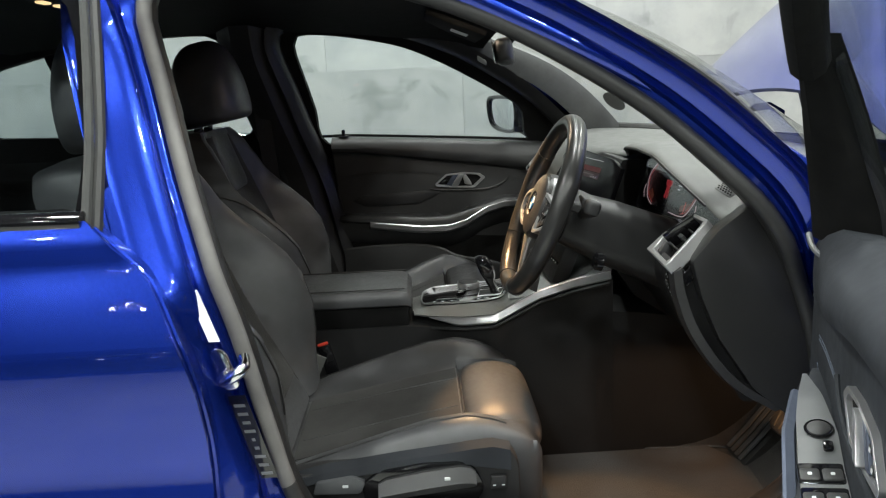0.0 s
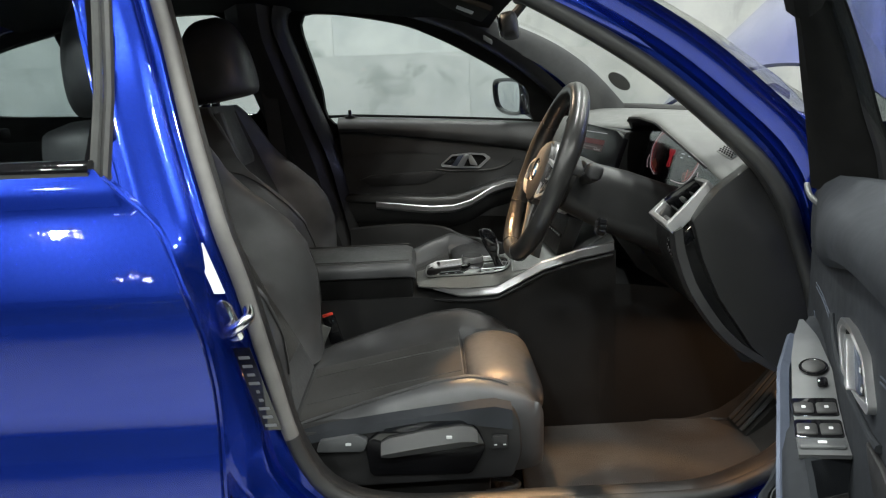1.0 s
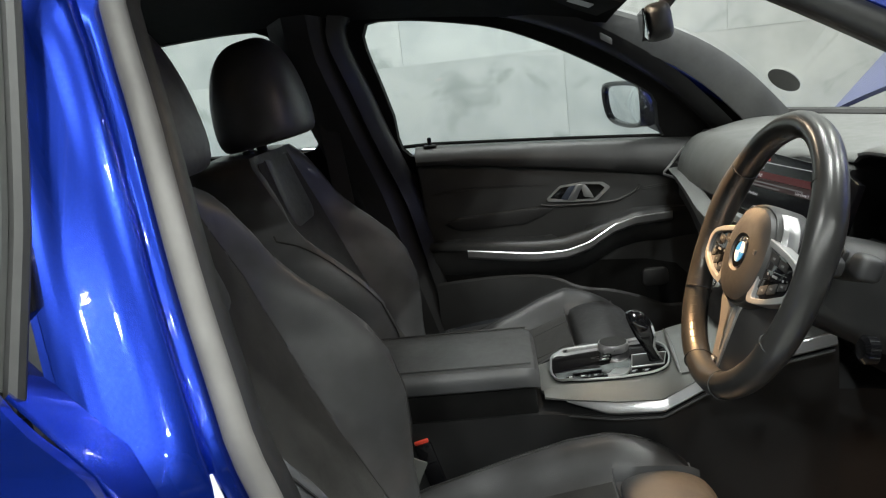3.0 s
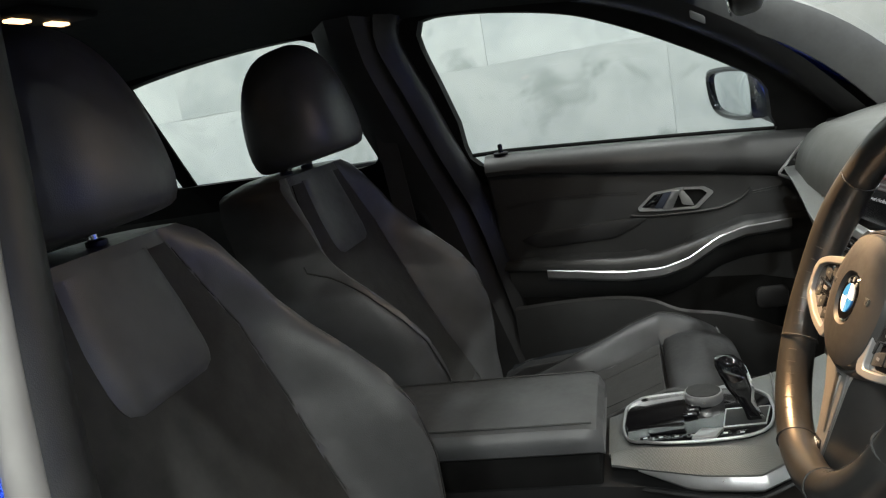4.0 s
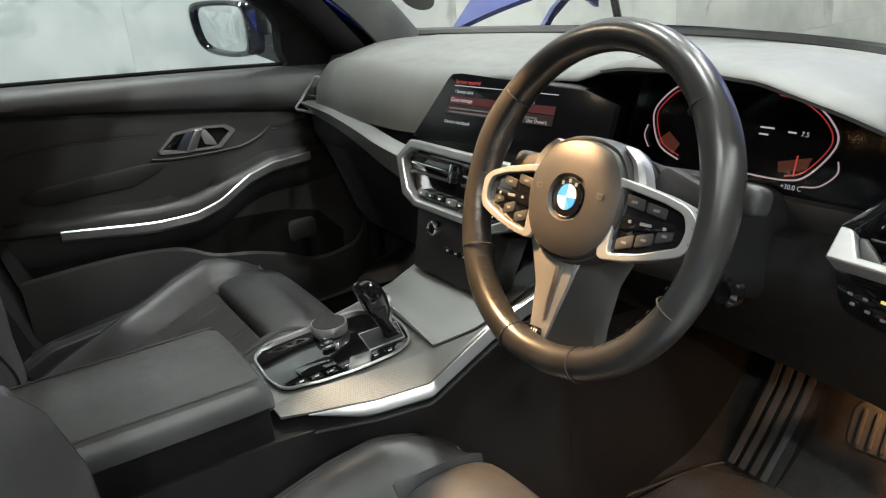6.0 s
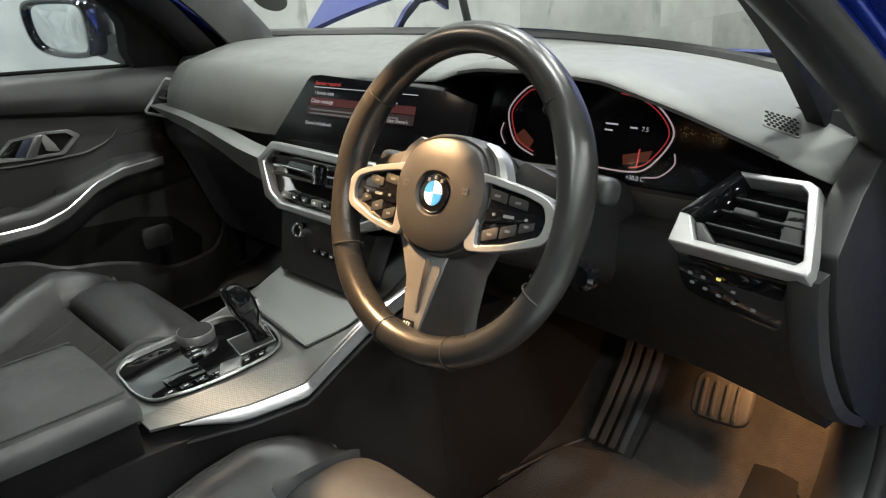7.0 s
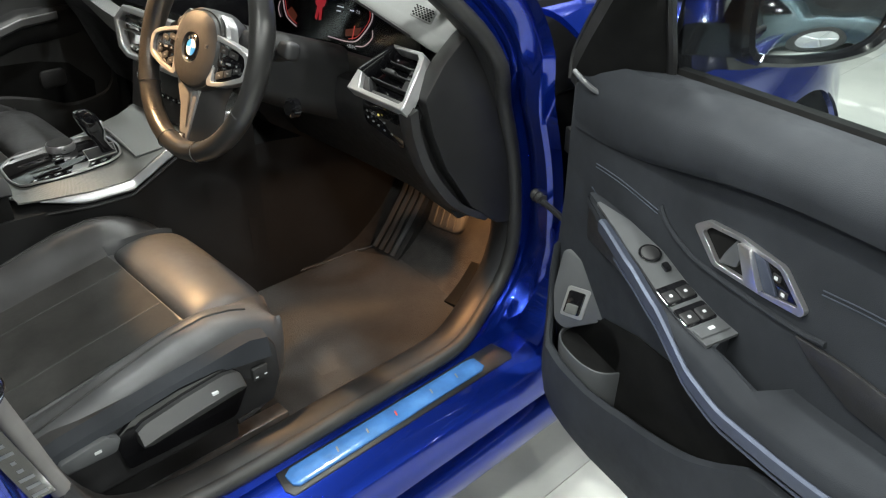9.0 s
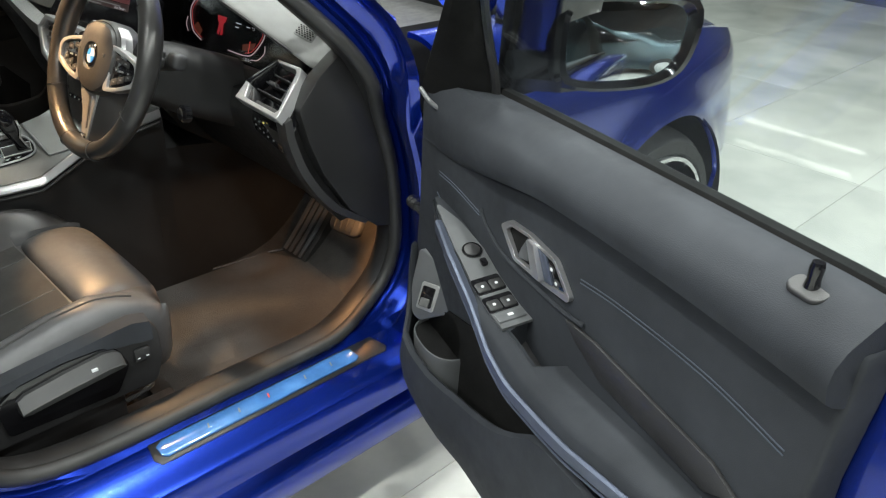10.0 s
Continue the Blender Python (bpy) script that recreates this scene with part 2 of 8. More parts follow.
def tube(path, radius, seg=10, closed=False, squash=1.0, bm=None):
    """A round bar along a path; radius may be a function of 0..1."""
    p = [Vector(q) for q in path]
    rings, n = [], len(p)
    up = None
    for i in range(n):
        t = (p[(i + 1) % n] - p[i - 1]) if closed else (p[min(i + 1, n - 1)] - p[max(i - 1, 0)])
        t.normalize()
        if up is None:
            up = Vector((0, 0, 1)) if abs(t.z) < 0.9 else Vector((0, 1, 0))
        a = t.cross(up).normalized()
        up = a.cross(t).normalized()
        r = radius(i / max(1, n - 1)) if callable(radius) else radius
        rings.append([p[i] + a * (r * math.cos(w)) + up * (r * squash * math.sin(w)) for w in np.linspace(0, 2 * math.pi, seg, endpoint=False)])
    return loft(rings, True, not closed, closed, bm)


def prism(outline, place, low, high, bevel=0.0, seg=2, bm=None):
    """A flat plate: an outline (a, b) between two heights of a third axis, put in the world by place(a, b, h)."""
    new_bm = bmesh.new()
    lo = [new_bm.verts.new((a, b, low)) for a, b in outline]
    hi = [new_bm.verts.new((a, b, high)) for a, b in outline]
    n = len(outline)
    new_bm.faces.new(lo[::-1])
    new_bm.faces.new(hi)
    for i in range(n):
        new_bm.faces.new((lo[i], lo[(i + 1) % n], hi[(i + 1) % n], hi[i]))
    bmesh.ops.recalc_face_normals(new_bm, faces=new_bm.faces)
    if bevel:
        edges = [e for e in new_bm.edges if len(e.link_faces) == 2 and e.calc_face_angle(0) > 0.5]
        bmesh.ops.bevel(new_bm, geom=edges, offset=bevel, segments=seg, profile=0.5, affect="EDGES", clamp_overlap=True)
    for v in new_bm.verts:
        v.co = Vector(place(*v.co))
    bmesh.ops.recalc_face_normals(new_bm, faces=new_bm.faces)
    if bm is None:
        return new_bm
    join(bm, new_bm)
    return bm


def join(bm, other):
    mesh = bpy.data.meshes.new("scrap")
    other.to_mesh(mesh)
    bm.from_mesh(mesh)
    bpy.data.meshes.remove(mesh)
    other.free()


def box(lo, hi, bevel=0.004, seg=2, m=None):
    """A bevelled block between two corners, then moved by m."""
    m = m or Matrix()
    outline = [(lo[0], lo[1]), (hi[0], lo[1]), (hi[0], hi[1]), (lo[0], hi[1])]
    return prism(outline, lambda a, b, h: m @ Vector((a, b, h)), lo[2], hi[2], bevel, seg)


def rounded(w, h, r, n=6):
    """Outline of a rectangle w by h about the origin with rounded corners."""
    pts = []
    for cx, cy, a0 in ((w / 2 - r, h / 2 - r, 0), (-w / 2 + r, h / 2 - r, 90), (-w / 2 + r, -h / 2 + r, 180), (w / 2 - r, -h / 2 + r, 270)):
        for k in range(n + 1):
            a = radians(a0 + 90 * k / n)
            pts.append((cx + r * math.cos(a), cy + r * math.sin(a)))
    return pts


def round_poly(points, r, n=4):
    """Outline through corner points with each corner rounded by about r."""
    out = []
    k = len(points)
    for i in range(k):
        a, p, b = (np.array(points[j % k], float) for j in (i - 1, i, i + 1))
        u, v = a - p, b - p
        lu, lv = np.linalg.norm(u), np.linalg.norm(v)
        d = min(r, lu * 0.45, lv * 0.45)
        s0, s1 = p + u / lu * d, p + v / lv * d
        for t in np.linspace(0, 1, n + 1):
            q = (1 - t) ** 2 * s0 + 2 * t * (1 - t) * p + t * t * s1
            out.append((float(q[0]), float(q[1])))
    return out


def lathe(profile, m, seg=32):
    """Rings of (radius, height) turned about m's z axis."""
    return loft([[m @ Vector((r * math.cos(a), r * math.sin(a), h)) for a in np.linspace(0, 2 * math.pi, seg, endpoint=False)] for r, h in profile])


def cushion(m, sx, sy, sz, power=3.5, taper=0.0, nu=28, nv=16):
    """A soft block: a superellipsoid with half sizes, narrowing towards its top by taper."""
    def sp(v, e):
        return math.copysign(abs(v) ** e, v)
    e = 2 / power
    rings = []
    for b in np.linspace(-math.pi / 2 + 0.02, math.pi / 2 - 0.02, nv):
        ring = []
        for a in np.linspace(0, 2 * math.pi, nu, endpoint=False):
            x, y, z = sp(math.cos(b), e) * sp(math.cos(a), e), sp(math.cos(b), e) * sp(math.sin(a), e), sp(math.sin(b), e)
            k = 1 - taper * (z + 1) / 2
            ring.append(m @ Vector((x * sx, y * sy * k, z * sz)))
        rings.append(ring)
    return loft(rings)


def sheet(f, nu, nv, thick=0.0, bm=None):
    """A grid of points f(u, v), u and v from 0 to 1, with an optional thickness along its normals."""
    new_bm = loft([[f(u, v) for v in np.linspace(0, 1, nv)] for u in np.linspace(0, 1, nu)], False, False)
    if thick:
        bmesh.ops.solidify(new_bm, geom=new_bm.faces[:] + new_bm.edges[:] + new_bm.verts[:], thickness=thick)
        bmesh.ops.recalc_face_normals(new_bm, faces=new_bm.faces)
    if bm is None:
        return new_bm
    join(bm, new_bm)
    return bm


def holed(outer, holes, place, push):
    """A plate with holes: outlines (a, b) placed by place(a, b), given its depth by the vector push."""
    bm = bmesh.new()
    edges = []
    for ring in (outer, *holes):
        vs = [bm.verts.new((a, b, 0)) for a, b in ring]
        edges += [bm.edges.new((vs[i], vs[(i + 1) % len(vs)])) for i in range(len(vs))]
    bmesh.ops.triangle_fill(bm, use_beauty=True, use_dissolve=False, edges=edges)
    for v in bm.verts:
        v.co = Vector(place(v.co.x, v.co.y))
    made = bmesh.ops.extrude_face_region(bm, geom=bm.faces[:])["geom"]
    bmesh.ops.translate(bm, verts=[g for g in made if isinstance(g, bmesh.types.BMVert)], vec=Vector(push))
    bmesh.ops.recalc_face_normals(bm, faces=bm.faces)
    return bm


def thing(name, base, label, category, group="", kind=""):
    ob = new(name)
    ob.location = base
    ob.empty_display_size = 0.05
    tagged(ob, label, category, group, kind)
    return ob


def root_of(ob):
    while ob.parent:
        ob = ob.parent
    return ob


def part(name, bm, material, parent, label="", flat=False, bevel=0.0, sub=0):
    """Links a bmesh, given in world places, as one mesh under a thing or a part."""
    mesh = bpy.data.meshes.new(name)
    bm.transform(Matrix.Translation(-root_of(parent).location))
    bm.to_mesh(mesh)
    bm.free()
    mesh.materials.append(material)
    if not flat:
        mesh.shade_smooth()
        mesh.set_sharp_from_angle(angle=radians(38))
    ob = new(name, mesh)
    ob.parent = parent
    if bevel:
        mod = ob.modifiers.new("edge", "BEVEL")
        mod.width, mod.segments, mod.limit_method, mod.angle_limit = bevel, 2, "ANGLE", radians(35)
    if sub:
        mod = ob.modifiers.new("soft", "SUBSURF")
        mod.levels = mod.render_levels = sub
    if label:
        tagged(ob, label)
    return ob


def alone(name, bm, material, label, category, kind="", group=""):
    """A top-level thing of one mesh."""
    mesh = bpy.data.meshes.new(name)
    bm.to_mesh(mesh)
    bm.free()
    mesh.materials.append(material)
    mesh.shade_smooth()
    mesh.set_sharp_from_angle(angle=radians(38))
    return tagged(new(name, mesh), label, category, group, kind)


# ---- showroom ----
WALL_Y = 3.60
floor = alone("floor", box((-9, -9, -0.12), (14, WALL_Y + 0.2, -0.006), 0), GROUT, "polished grey stone-look tiled showroom floor", "floor", "structure")
ceiling = alone("ceiling", box((-9, -9, 3.6), (14, WALL_Y + 0.2, 3.75), 0), CEILMAT, "dark painted showroom ceiling with small spotlights", "ceiling", "structure")
wall_side = alone("wall_side", box((-9, WALL_Y, -0.01), (14, WALL_Y + 0.2, 3.6), 0), GROUT, "wall clad in pale grey stone slabs beside the car", "wall", "structure")
wall_front = alone("wall_front", box((7.2, -9, -0.005), (7.5, WALL_Y, 3.6), 0), FARWALL, "dark painted far wall", "wall", "structure")
wall_back = alone("wall_back", box((-9.2, -9, 0), (-9, WALL_Y, 3.6), 0), PALEWALL, "grey painted far wall", "wall", "structure")
wall_open = alone("wall_open", box((-9, -9.2, 0), (14, -9, 3.6), 0), FARWALL, "dark painted far wall", "wall", "structure")

LED = glow("led_white", (1.0, 0.98, 0.93), 240.0)
# ceiling spots: a lamp behind each lit lens
SPOTS = [(x - 0.45 if y == 0.2 else x, y) for y in (-7.4, -5.4, -3.6, -2.0, 0.2, 1.5, 2.9) for x in (-3.0, -1.2, 0.5, 2.2, 4.4) if x < 4 or y > 2]
for sx, sy in SPOTS:
    spot = thing("ceiling_spotlight", (sx, sy, 3.6), "small round white spotlight in the ceiling", "ceiling light", "ceiling spotlights")
    part("ring", lathe([(0.075, 3.6), (0.085, 3.585), (0.085, 3.57), (0.062, 3.565), (0.060, 3.59)], Matrix.Translation((sx, sy, 0))), STEEL, spot)
    for k in range(3):
        a = 2.1 * k + sx
        part("led", lathe([(0.014, 3.600), (0.016, 3.586), (0.012, 3.580), (0.001, 3.579)], Matrix.Translation((sx + 0.16 * math.cos(a), sy + 0.16 * math.sin(a), 0)), 12), LED, spot)
    if sy > -5:
        lamp("spot_lamp", "AREA", SPOT_WATTS, (0.95, 1.0, 0.955), pose(sx, sy, 3.555, 0, 0, 0), 0.11)

# lit tubes on the dark front wall
TUBE = glow("tube_white", (1.0, 0.96, 0.86), 6.0)
for z, y0, y1 in ((1.25, 2.15, 2.62), (1.25, 2.72, 3.30), (1.49, 2.20, 3.35)):
    strip = thing("wall_tube_light", (7.19, (y0 + y1) / 2, z), "thin white tube light on the dark wall", "wall light", "wall tube lights")
    part("base", box((7.165, y0 - 0.02, z - 0.02), (7.199, y1 + 0.02, z + 0.02), 0.004), STEEL, strip)
    part("tube", tube([(7.150, y, z) for y in np.linspace(y0, y1, 6)], 0.0045, 10), TUBE, strip)


# ---- the car's shell ----
def seal_y(z):
    """The near door opening's seal plane: upright below the belt, leaning in above."""
    return 1.15 + 0.42 * max(0.0, z - 0.85)


def skin_y(z):
    """The near outer skin."""
    if z > 0.93:
        return 1.045 + 0.46 * (z - 0.93)
    if z > 0.78:
        return 1.025 + 0.020 * (z - 0.78) / 0.15
    if z > 0.45:
        return 1.025 + 0.018 * (1 - abs(z - 0.615) / 0.165)
    return 1.025 + 0.03 * max(0.0, 0.40 - z)


def belly(z):
    """The flanks swell outwards below the shoulder."""
    if z > 0.9:
        return 0.0
    return 0.055 * (1 - ((max(z, 0.45) - 0.45) / 0.45) ** 2) - 0.12 * max(0.0, 0.45 - z)


def far(y):
    return 2 * YC - y


def plan_in(x):
    """How far the flanks draw in towards the nose and the tail."""
    if x > 1.1:
        return 0.26 * ((x - 1.1) / 1.02) ** 2.6
    if x < -1.5:
        return 0.30 * ((-1.5 - x) / 0.95) ** 2.2
    return 0.0


car = thing("car", (0.1, YC, 0), "blue metallic saloon with open bonnet and open driver's door", "car")

# the near opening's outline, from the sill round by the hinge pillar, the screen pillar, the roof and the middle pillar
OPENING = smooth([(-0.05, 0.372), (0.20, 0.370), (0.44, 0.372), (0.585, 0.395), (0.638, 0.47), (0.642, 0.58), (0.626, 0.69), (0.588, 0.80),
                  (0.536, 0.895), (0.464, 0.975), (0.37, 1.062), (0.243, 1.148), (0.12, 1.215), (-0.02, 1.268), (-0.18, 1.305), (-0.33, 1.318),
                  (-0.405, 1.300), (-0.424, 1.255), (-0.413, 1.20), (-0.393, 1.132), (-0.356, 0.993), (-0.314, 0.86), (-0.286, 0.763),
                  (-0.256, 0.624), (-0.222, 0.487), (-0.165, 0.405)], 120, True)


def opening_y(x, z):
    """The seal's depth: the hinge pillar's part lies further in than the rest."""
    return seal_y(z) + 0.055 * ease((x - 0.42) / 0.20) * ease((0.98 - z) / 0.22)


def band(outline, section, side, depth, wide=None, other=None, share=None):
    """Sweeps a section of (outwards in the outline's plane, outwards from the car) round an outline of (x, z); share(x, z) turns it into the other section."""
    n = len(outline)
    rings = []
    for i in range(n):
        t = outline[(i + 1) % n] - outline[i - 1]
        t = t / np.linalg.norm(t)
        out = np.array([t[1], -t[0]])
        k = wide(*outline[i]) if wide else 1.0
        g = share(*outline[i]) if share else 0.0
        ring = []
        for j, (o, dy) in enumerate(section):
            o = o if o < 0.012 else 0.012 + (o - 0.012) * k
            if g:
                q = other[0 if outline[i][0] > 0 else 1][j]
                o, dy = o + (q[0] - o) * g, dy + (q[1] - dy) * g
            x, z = outline[i] + out * o
            y = depth(*outline[i]) - dy
            ring.append((x, y if side < 0 else far(y), z))
        rings.append(ring)
    return loft(rings, False, False, True)


def hinge_share(x, z):
    """Where the frame is the hinge pillar's flat face or the middle pillar's broad one."""
    if x < -0.1:
        return ease((-0.14 - x) / 0.10) * ease((z - 0.45) / 0.12) * ease((1.27 - z) / 0.05)
    return ease((x - 0.50) / 0.10) * ease((z - 0.37) / 0.22) * ease((0.90 - z) / 0.14)


def frame_width(x, z):
    if x < -0.10:
        return 0.55 + 0.45 * ease((z - 0.38) / 0.12) - 0.34 * ease((z - 1.24) / 0.05) * ease((x + 0.42) / 0.12)
    return float(np.interp(z, [0.37, 0.45, 0.55, 0.80, 0.93], [0.55, 0.45, 0.35, 0.35, 0.66]))


for side in (-1, 1):
    part("side_frame", band(OPENING, [(0.004, -0.03), (0.010, 0.0), (0.028, 0.004), (0.036, 0.014), (0.043, 0.012), (0.050, 0.030), (0.078, 0.040),
                                      (0.086, 0.052), (0.092, 0.050), (0.100, 0.075)], side, opening_y, frame_width,
                             ([(0.004, -0.03), (0.010, 0.0), (0.018, 0.006), (0.022, 0.016), (0.020, 0.026), (0.010, 0.034), (0.003, 0.060), (-0.002, 0.084), (0.004, 0.092), (0.030, 0.094)],
                              [(0.004, -0.03), (0.010, 0.0), (0.020, 0.012), (0.026, 0.014), (0.031, 0.012), (0.037, 0.024), (0.060, 0.036), (0.080, 0.046), (0.096, 0.056), (0.104, 0.070)]), hinge_share), BLUE, car, "blue painted door frame")
    ring = [(x, opening_y(x, z) - 0.004 if side < 0 else far(opening_y(x, z) - 0.004), z) for x, z in OPENING]
    part("door_seal", tube(ring[:70], 0.0135, 10), DARKSEAL, car, "black rubber seal round the door opening")
    low = next(i for i in range(90, 120) if OPENING[i][1] < 0.50)
    part("door_seal", tube(ring[low - 1:] + ring[:1], 0.0130, 10), DARKSEAL, car)
    # same rubber as the door seal; the near stretch is coloured lighter as if lit
    part("pillar_seal", tube(ring[69:low], 0.0125, 10), LITSEAL if side < 0 else DARKSEAL, car, "rubber seal along the pillar, near one coloured lighter as lit")
    part("seal_lip", tube([(x, y + 0.019 * -side, z) for x, y, z in ring[:48]], 0.008, 8), DARKSEAL, car)
    part("inner_trim", band(OPENING, [(0.030, -0.075), (0.004, -0.060), (-0.010, -0.036), (-0.011, -0.010), (-0.006, 0.002), (0.0, -0.008)], side, opening_y), BLACKTRIM, car)

    hand = Matrix() if side < 0 else Matrix(((1, 0, 0, 0), (0, -1, 0, 2 * YC), (0, 0, 1, 0), (0, 0, 0, 1)))
    corner = []
    for x, z, y0 in [(0.56 + 0.108 * math.sin(radians(a)), 0.452 - 0.108 * math.cos(radians(a)), 1.07 + 0.04 * ease(a / 70)) for a in range(9, 91, 9)] + [(0.669, 0.60, 1.11)]:
        corner.append([(x, y if side < 0 else far(y), z) for y in (1.20, 1.17, y0 + 0.02, y0)] + [(x + 0.012, y if side < 0 else far(y), z - 0.012) for y in (y0, 1.20)])
    part("sill_corner", loft(corner), BLUE, car)
    # black sheet that stands for the shade on the blue jamb in the door gap
    part("jamb_shade", box((0.700, 1.040, 0.26), (0.712, 1.120, 0.880), 0.002, 1, hand), DARKSEAL, car)

# roof skin, headliner and glass
ROOF_FRONT, ROOF_REAR = 0.22, -1.25


def roof(u, v, drop=0.0):
    y = 1.33 + (far(1.33) - 1.33) * v
    c = 1 - ((y - YC) / 0.615) ** 2
    x = ROOF_FRONT + 0.06 * c + (ROOF_REAR - 0.1 * c - ROOF_FRONT - 0.06 * c) * u
    z = 1.365 + 0.05 * c * (1 - 0.3 * u) - 0.10 * (1 - u) ** 3 - 0.06 * u ** 3
    return (x, y, z - drop)


part("roof", sheet(lambda u, v: roof(u, v), 18, 18), BLUE, car)
part("headliner", sheet(lambda u, v: roof(u * 0.98 + 0.005, v * 0.96 + 0.02, 0.035 + 0.02 * abs(2 * v - 1) ** 4), 18, 18), LINER, car, "black cloth headliner")
for s in (-1, 1):
    rail = [(x, seal_y(z) + 0.01 if s < 0 else far(seal_y(z) + 0.01), z) for x, z in
            ((0.62, 0.945), (0.47, 1.045), (0.32, 1.135), (0.19, 1.205), (0.04, 1.277), (-0.15, 1.335), (-0.5, 1.362), (-0.9, 1.345), (-1.25, 1.30), (-1.6, 1.19), (-1.95, 1.02))]
    part("roof_rail", tube(smooth(rail, 60), lambda t: 0.024 + 0.022 * min(1, t / 0.35), 14, squash=0.8), BLUE, car, "blue roof rail and screen pillar")


def screen_base(v):
    y = 1.28 + (far(1.28) - 1.28) * v
    c = 1 - ((y - YC) / 0.664) ** 2
    return Vector((0.66 + 0.30 * c, y, 0.946 - 0.008 * c + 0.010 * (y - YC) / 0.65 - 0.30 * max(0.0, 1.38 - y) ** 1.5))


def screen_top(v):
    p = roof(0, v)
    return Vector((p[0] + 0.01, p[1], p[2] - 0.01))


def windscreen_at(u, v):
    a, b = screen_base(v), screen_top(v)
    p = a.lerp(b, u)
    return p + Vector((0.03, 0, 0.035)) * (math.sin(math.pi * u) * (1 - 0.85 * (1 - (2 * v - 1) ** 2)))


windscreen = part("windscreen", sheet(windscreen_at, 12, 16), WINDGLASS, car, "clear windscreen")
windscreen.visible_shadow = False
part("screen_border", tube([windscreen_at(0.0, v) + Vector((0.0, 0, -0.004)) for v in np.linspace(0, 1, 30)], 0.012, 8), DARKSEAL, windscreen)
for v in (0.012, 0.988):
    inward = 0.45 if v < 0.5 else -0.3
    # one trim in two tones: the far one is coloured greyer for the light it catches
    part("pillar_trim", loft([[windscreen_at(u, v) + Vector(q) for q in ((0.0, 0, -0.01), (-0.02, 0.035 * inward, -0.015), (-0.055, 0.040 * inward, -0.03), (-0.085, 0.012 * inward, -0.055), (-0.085, -0.030 * inward, -0.055), (-0.01, -0.03 * inward, -0.01))]
                              for u in np.linspace(-0.02, 1.0, 14)]), BLACKTRIM if v < 0.5 else PILLARCLOTH, car, "cloth-covered screen pillar trim")
# rear window and shelf
part("rear_window", sheet(lambda u, v: (-1.30 - 0.62 * u, 1.36 - 0.06 * u + (far(1.36 - 0.06 * u) - 1.36 + 0.06 * u) * v, 1.335 - 0.345 * u + 0.03 * math.sin(math.pi * v)), 8, 10), TINT, car)
part("parcel_shelf", box((-1.92, 1.28, 0.93), (-1.35, far(1.28), 0.965), 0.01), LINER, car)
part("rear_bulkhead", box((-1.98, 1.20, 0.25), (-1.93, far(1.20), 0.96), 0.01), LINER, car)

# flanks: fender, rear door, quarter panel
AXLE_F, AXLE_R, AXLE_Z, ARCH = 1.325, -1.36, 0.318, 0.358


def flank(x0, x1, z0, z1, side, step=0.022, top=None, front=None):
    """A body panel over x and z with the wheel arches cut to a clean edge; front(z) is an edge it must not pass."""
    bm = bmesh.new()
    nx, nz = max(2, int((x1 - x0) / step)), max(2, int((z1 - z0) / step))
    grid = []
    for i in range(nx + 1):
        col = []
        for j in range(nz + 1):
            x, z = x0 + (x1 - x0) * i / nx, z0 + (z1 - z0) * j / nz
            if top:
                z = z0 + (top(x) - z0) * j / nz
            if front:
                x = x0 + (front(z) - x0) * i / nx
            for ax in (AXLE_F, AXLE_R):
                d = math.hypot(x - ax, z - AXLE_Z)
                if abs(d - ARCH) < step * 0.8:
                    x, z = ax + (x - ax) * ARCH / d, AXLE_Z + (z - AXLE_Z) * ARCH / d
            y = skin_y(z) + plan_in(x) - belly(z)
            if top:
                y += 0.040 * max(0.0, (z - top(x) + 0.13) / 0.13) ** 2.2
            for ax in (AXLE_F, AXLE_R):
                d = math.hypot(x - ax, z - AXLE_Z)
                y -= 0.018 * math.exp(-((d - ARCH) / 0.05) ** 2)
            col.append(bm.verts.new((x, y if side < 0 else far(y), z)))
        grid.append(col)
    for i in range(nx):
        for j in range(nz):
            q = (grid[i][j], grid[i + 1][j], grid[i + 1][j + 1], grid[i][j + 1])
            mx, mz = sum(v.co.x for v in q) / 4, sum(v.co.z for v in q) / 4
            if all(math.hypot(mx - ax, mz - AXLE_Z) > ARCH for ax in (AXLE_F, AXLE_R)):
                bm.faces.new(q)
    loose = [v for v in bm.verts if not v.link_faces]
    bmesh.ops.delete(bm, geom=loose, context="VERTS")
    bmesh.ops.recalc_face_normals(bm, faces=bm.faces)
    bmesh.ops.solidify(bm, geom=bm.faces[:] + bm.edges[:] + bm.verts[:], thickness=0.012)
    return bm


def fender_top(x):
    return 0.888 - 0.035 * max(0.0, x - 0.7) - 0.11 * max(0.0, (x - 1.2) / 0.9) ** 1.8


def shut_line(z):
    """The rear door's front edge: it runs down and forward from the belt, then steepens."""
    return float(np.interp(z, [0.25, 0.45, 0.61, 0.667, 0.725, 0.775, 0.81, 0.845, 0.872, 0.892, 0.92, 0.953], [-0.300, -0.297, -0.298, -0.300, -0.308, -0.322, -0.337, -0.351, -0.363, -0.378, -0.410, -0.446]))


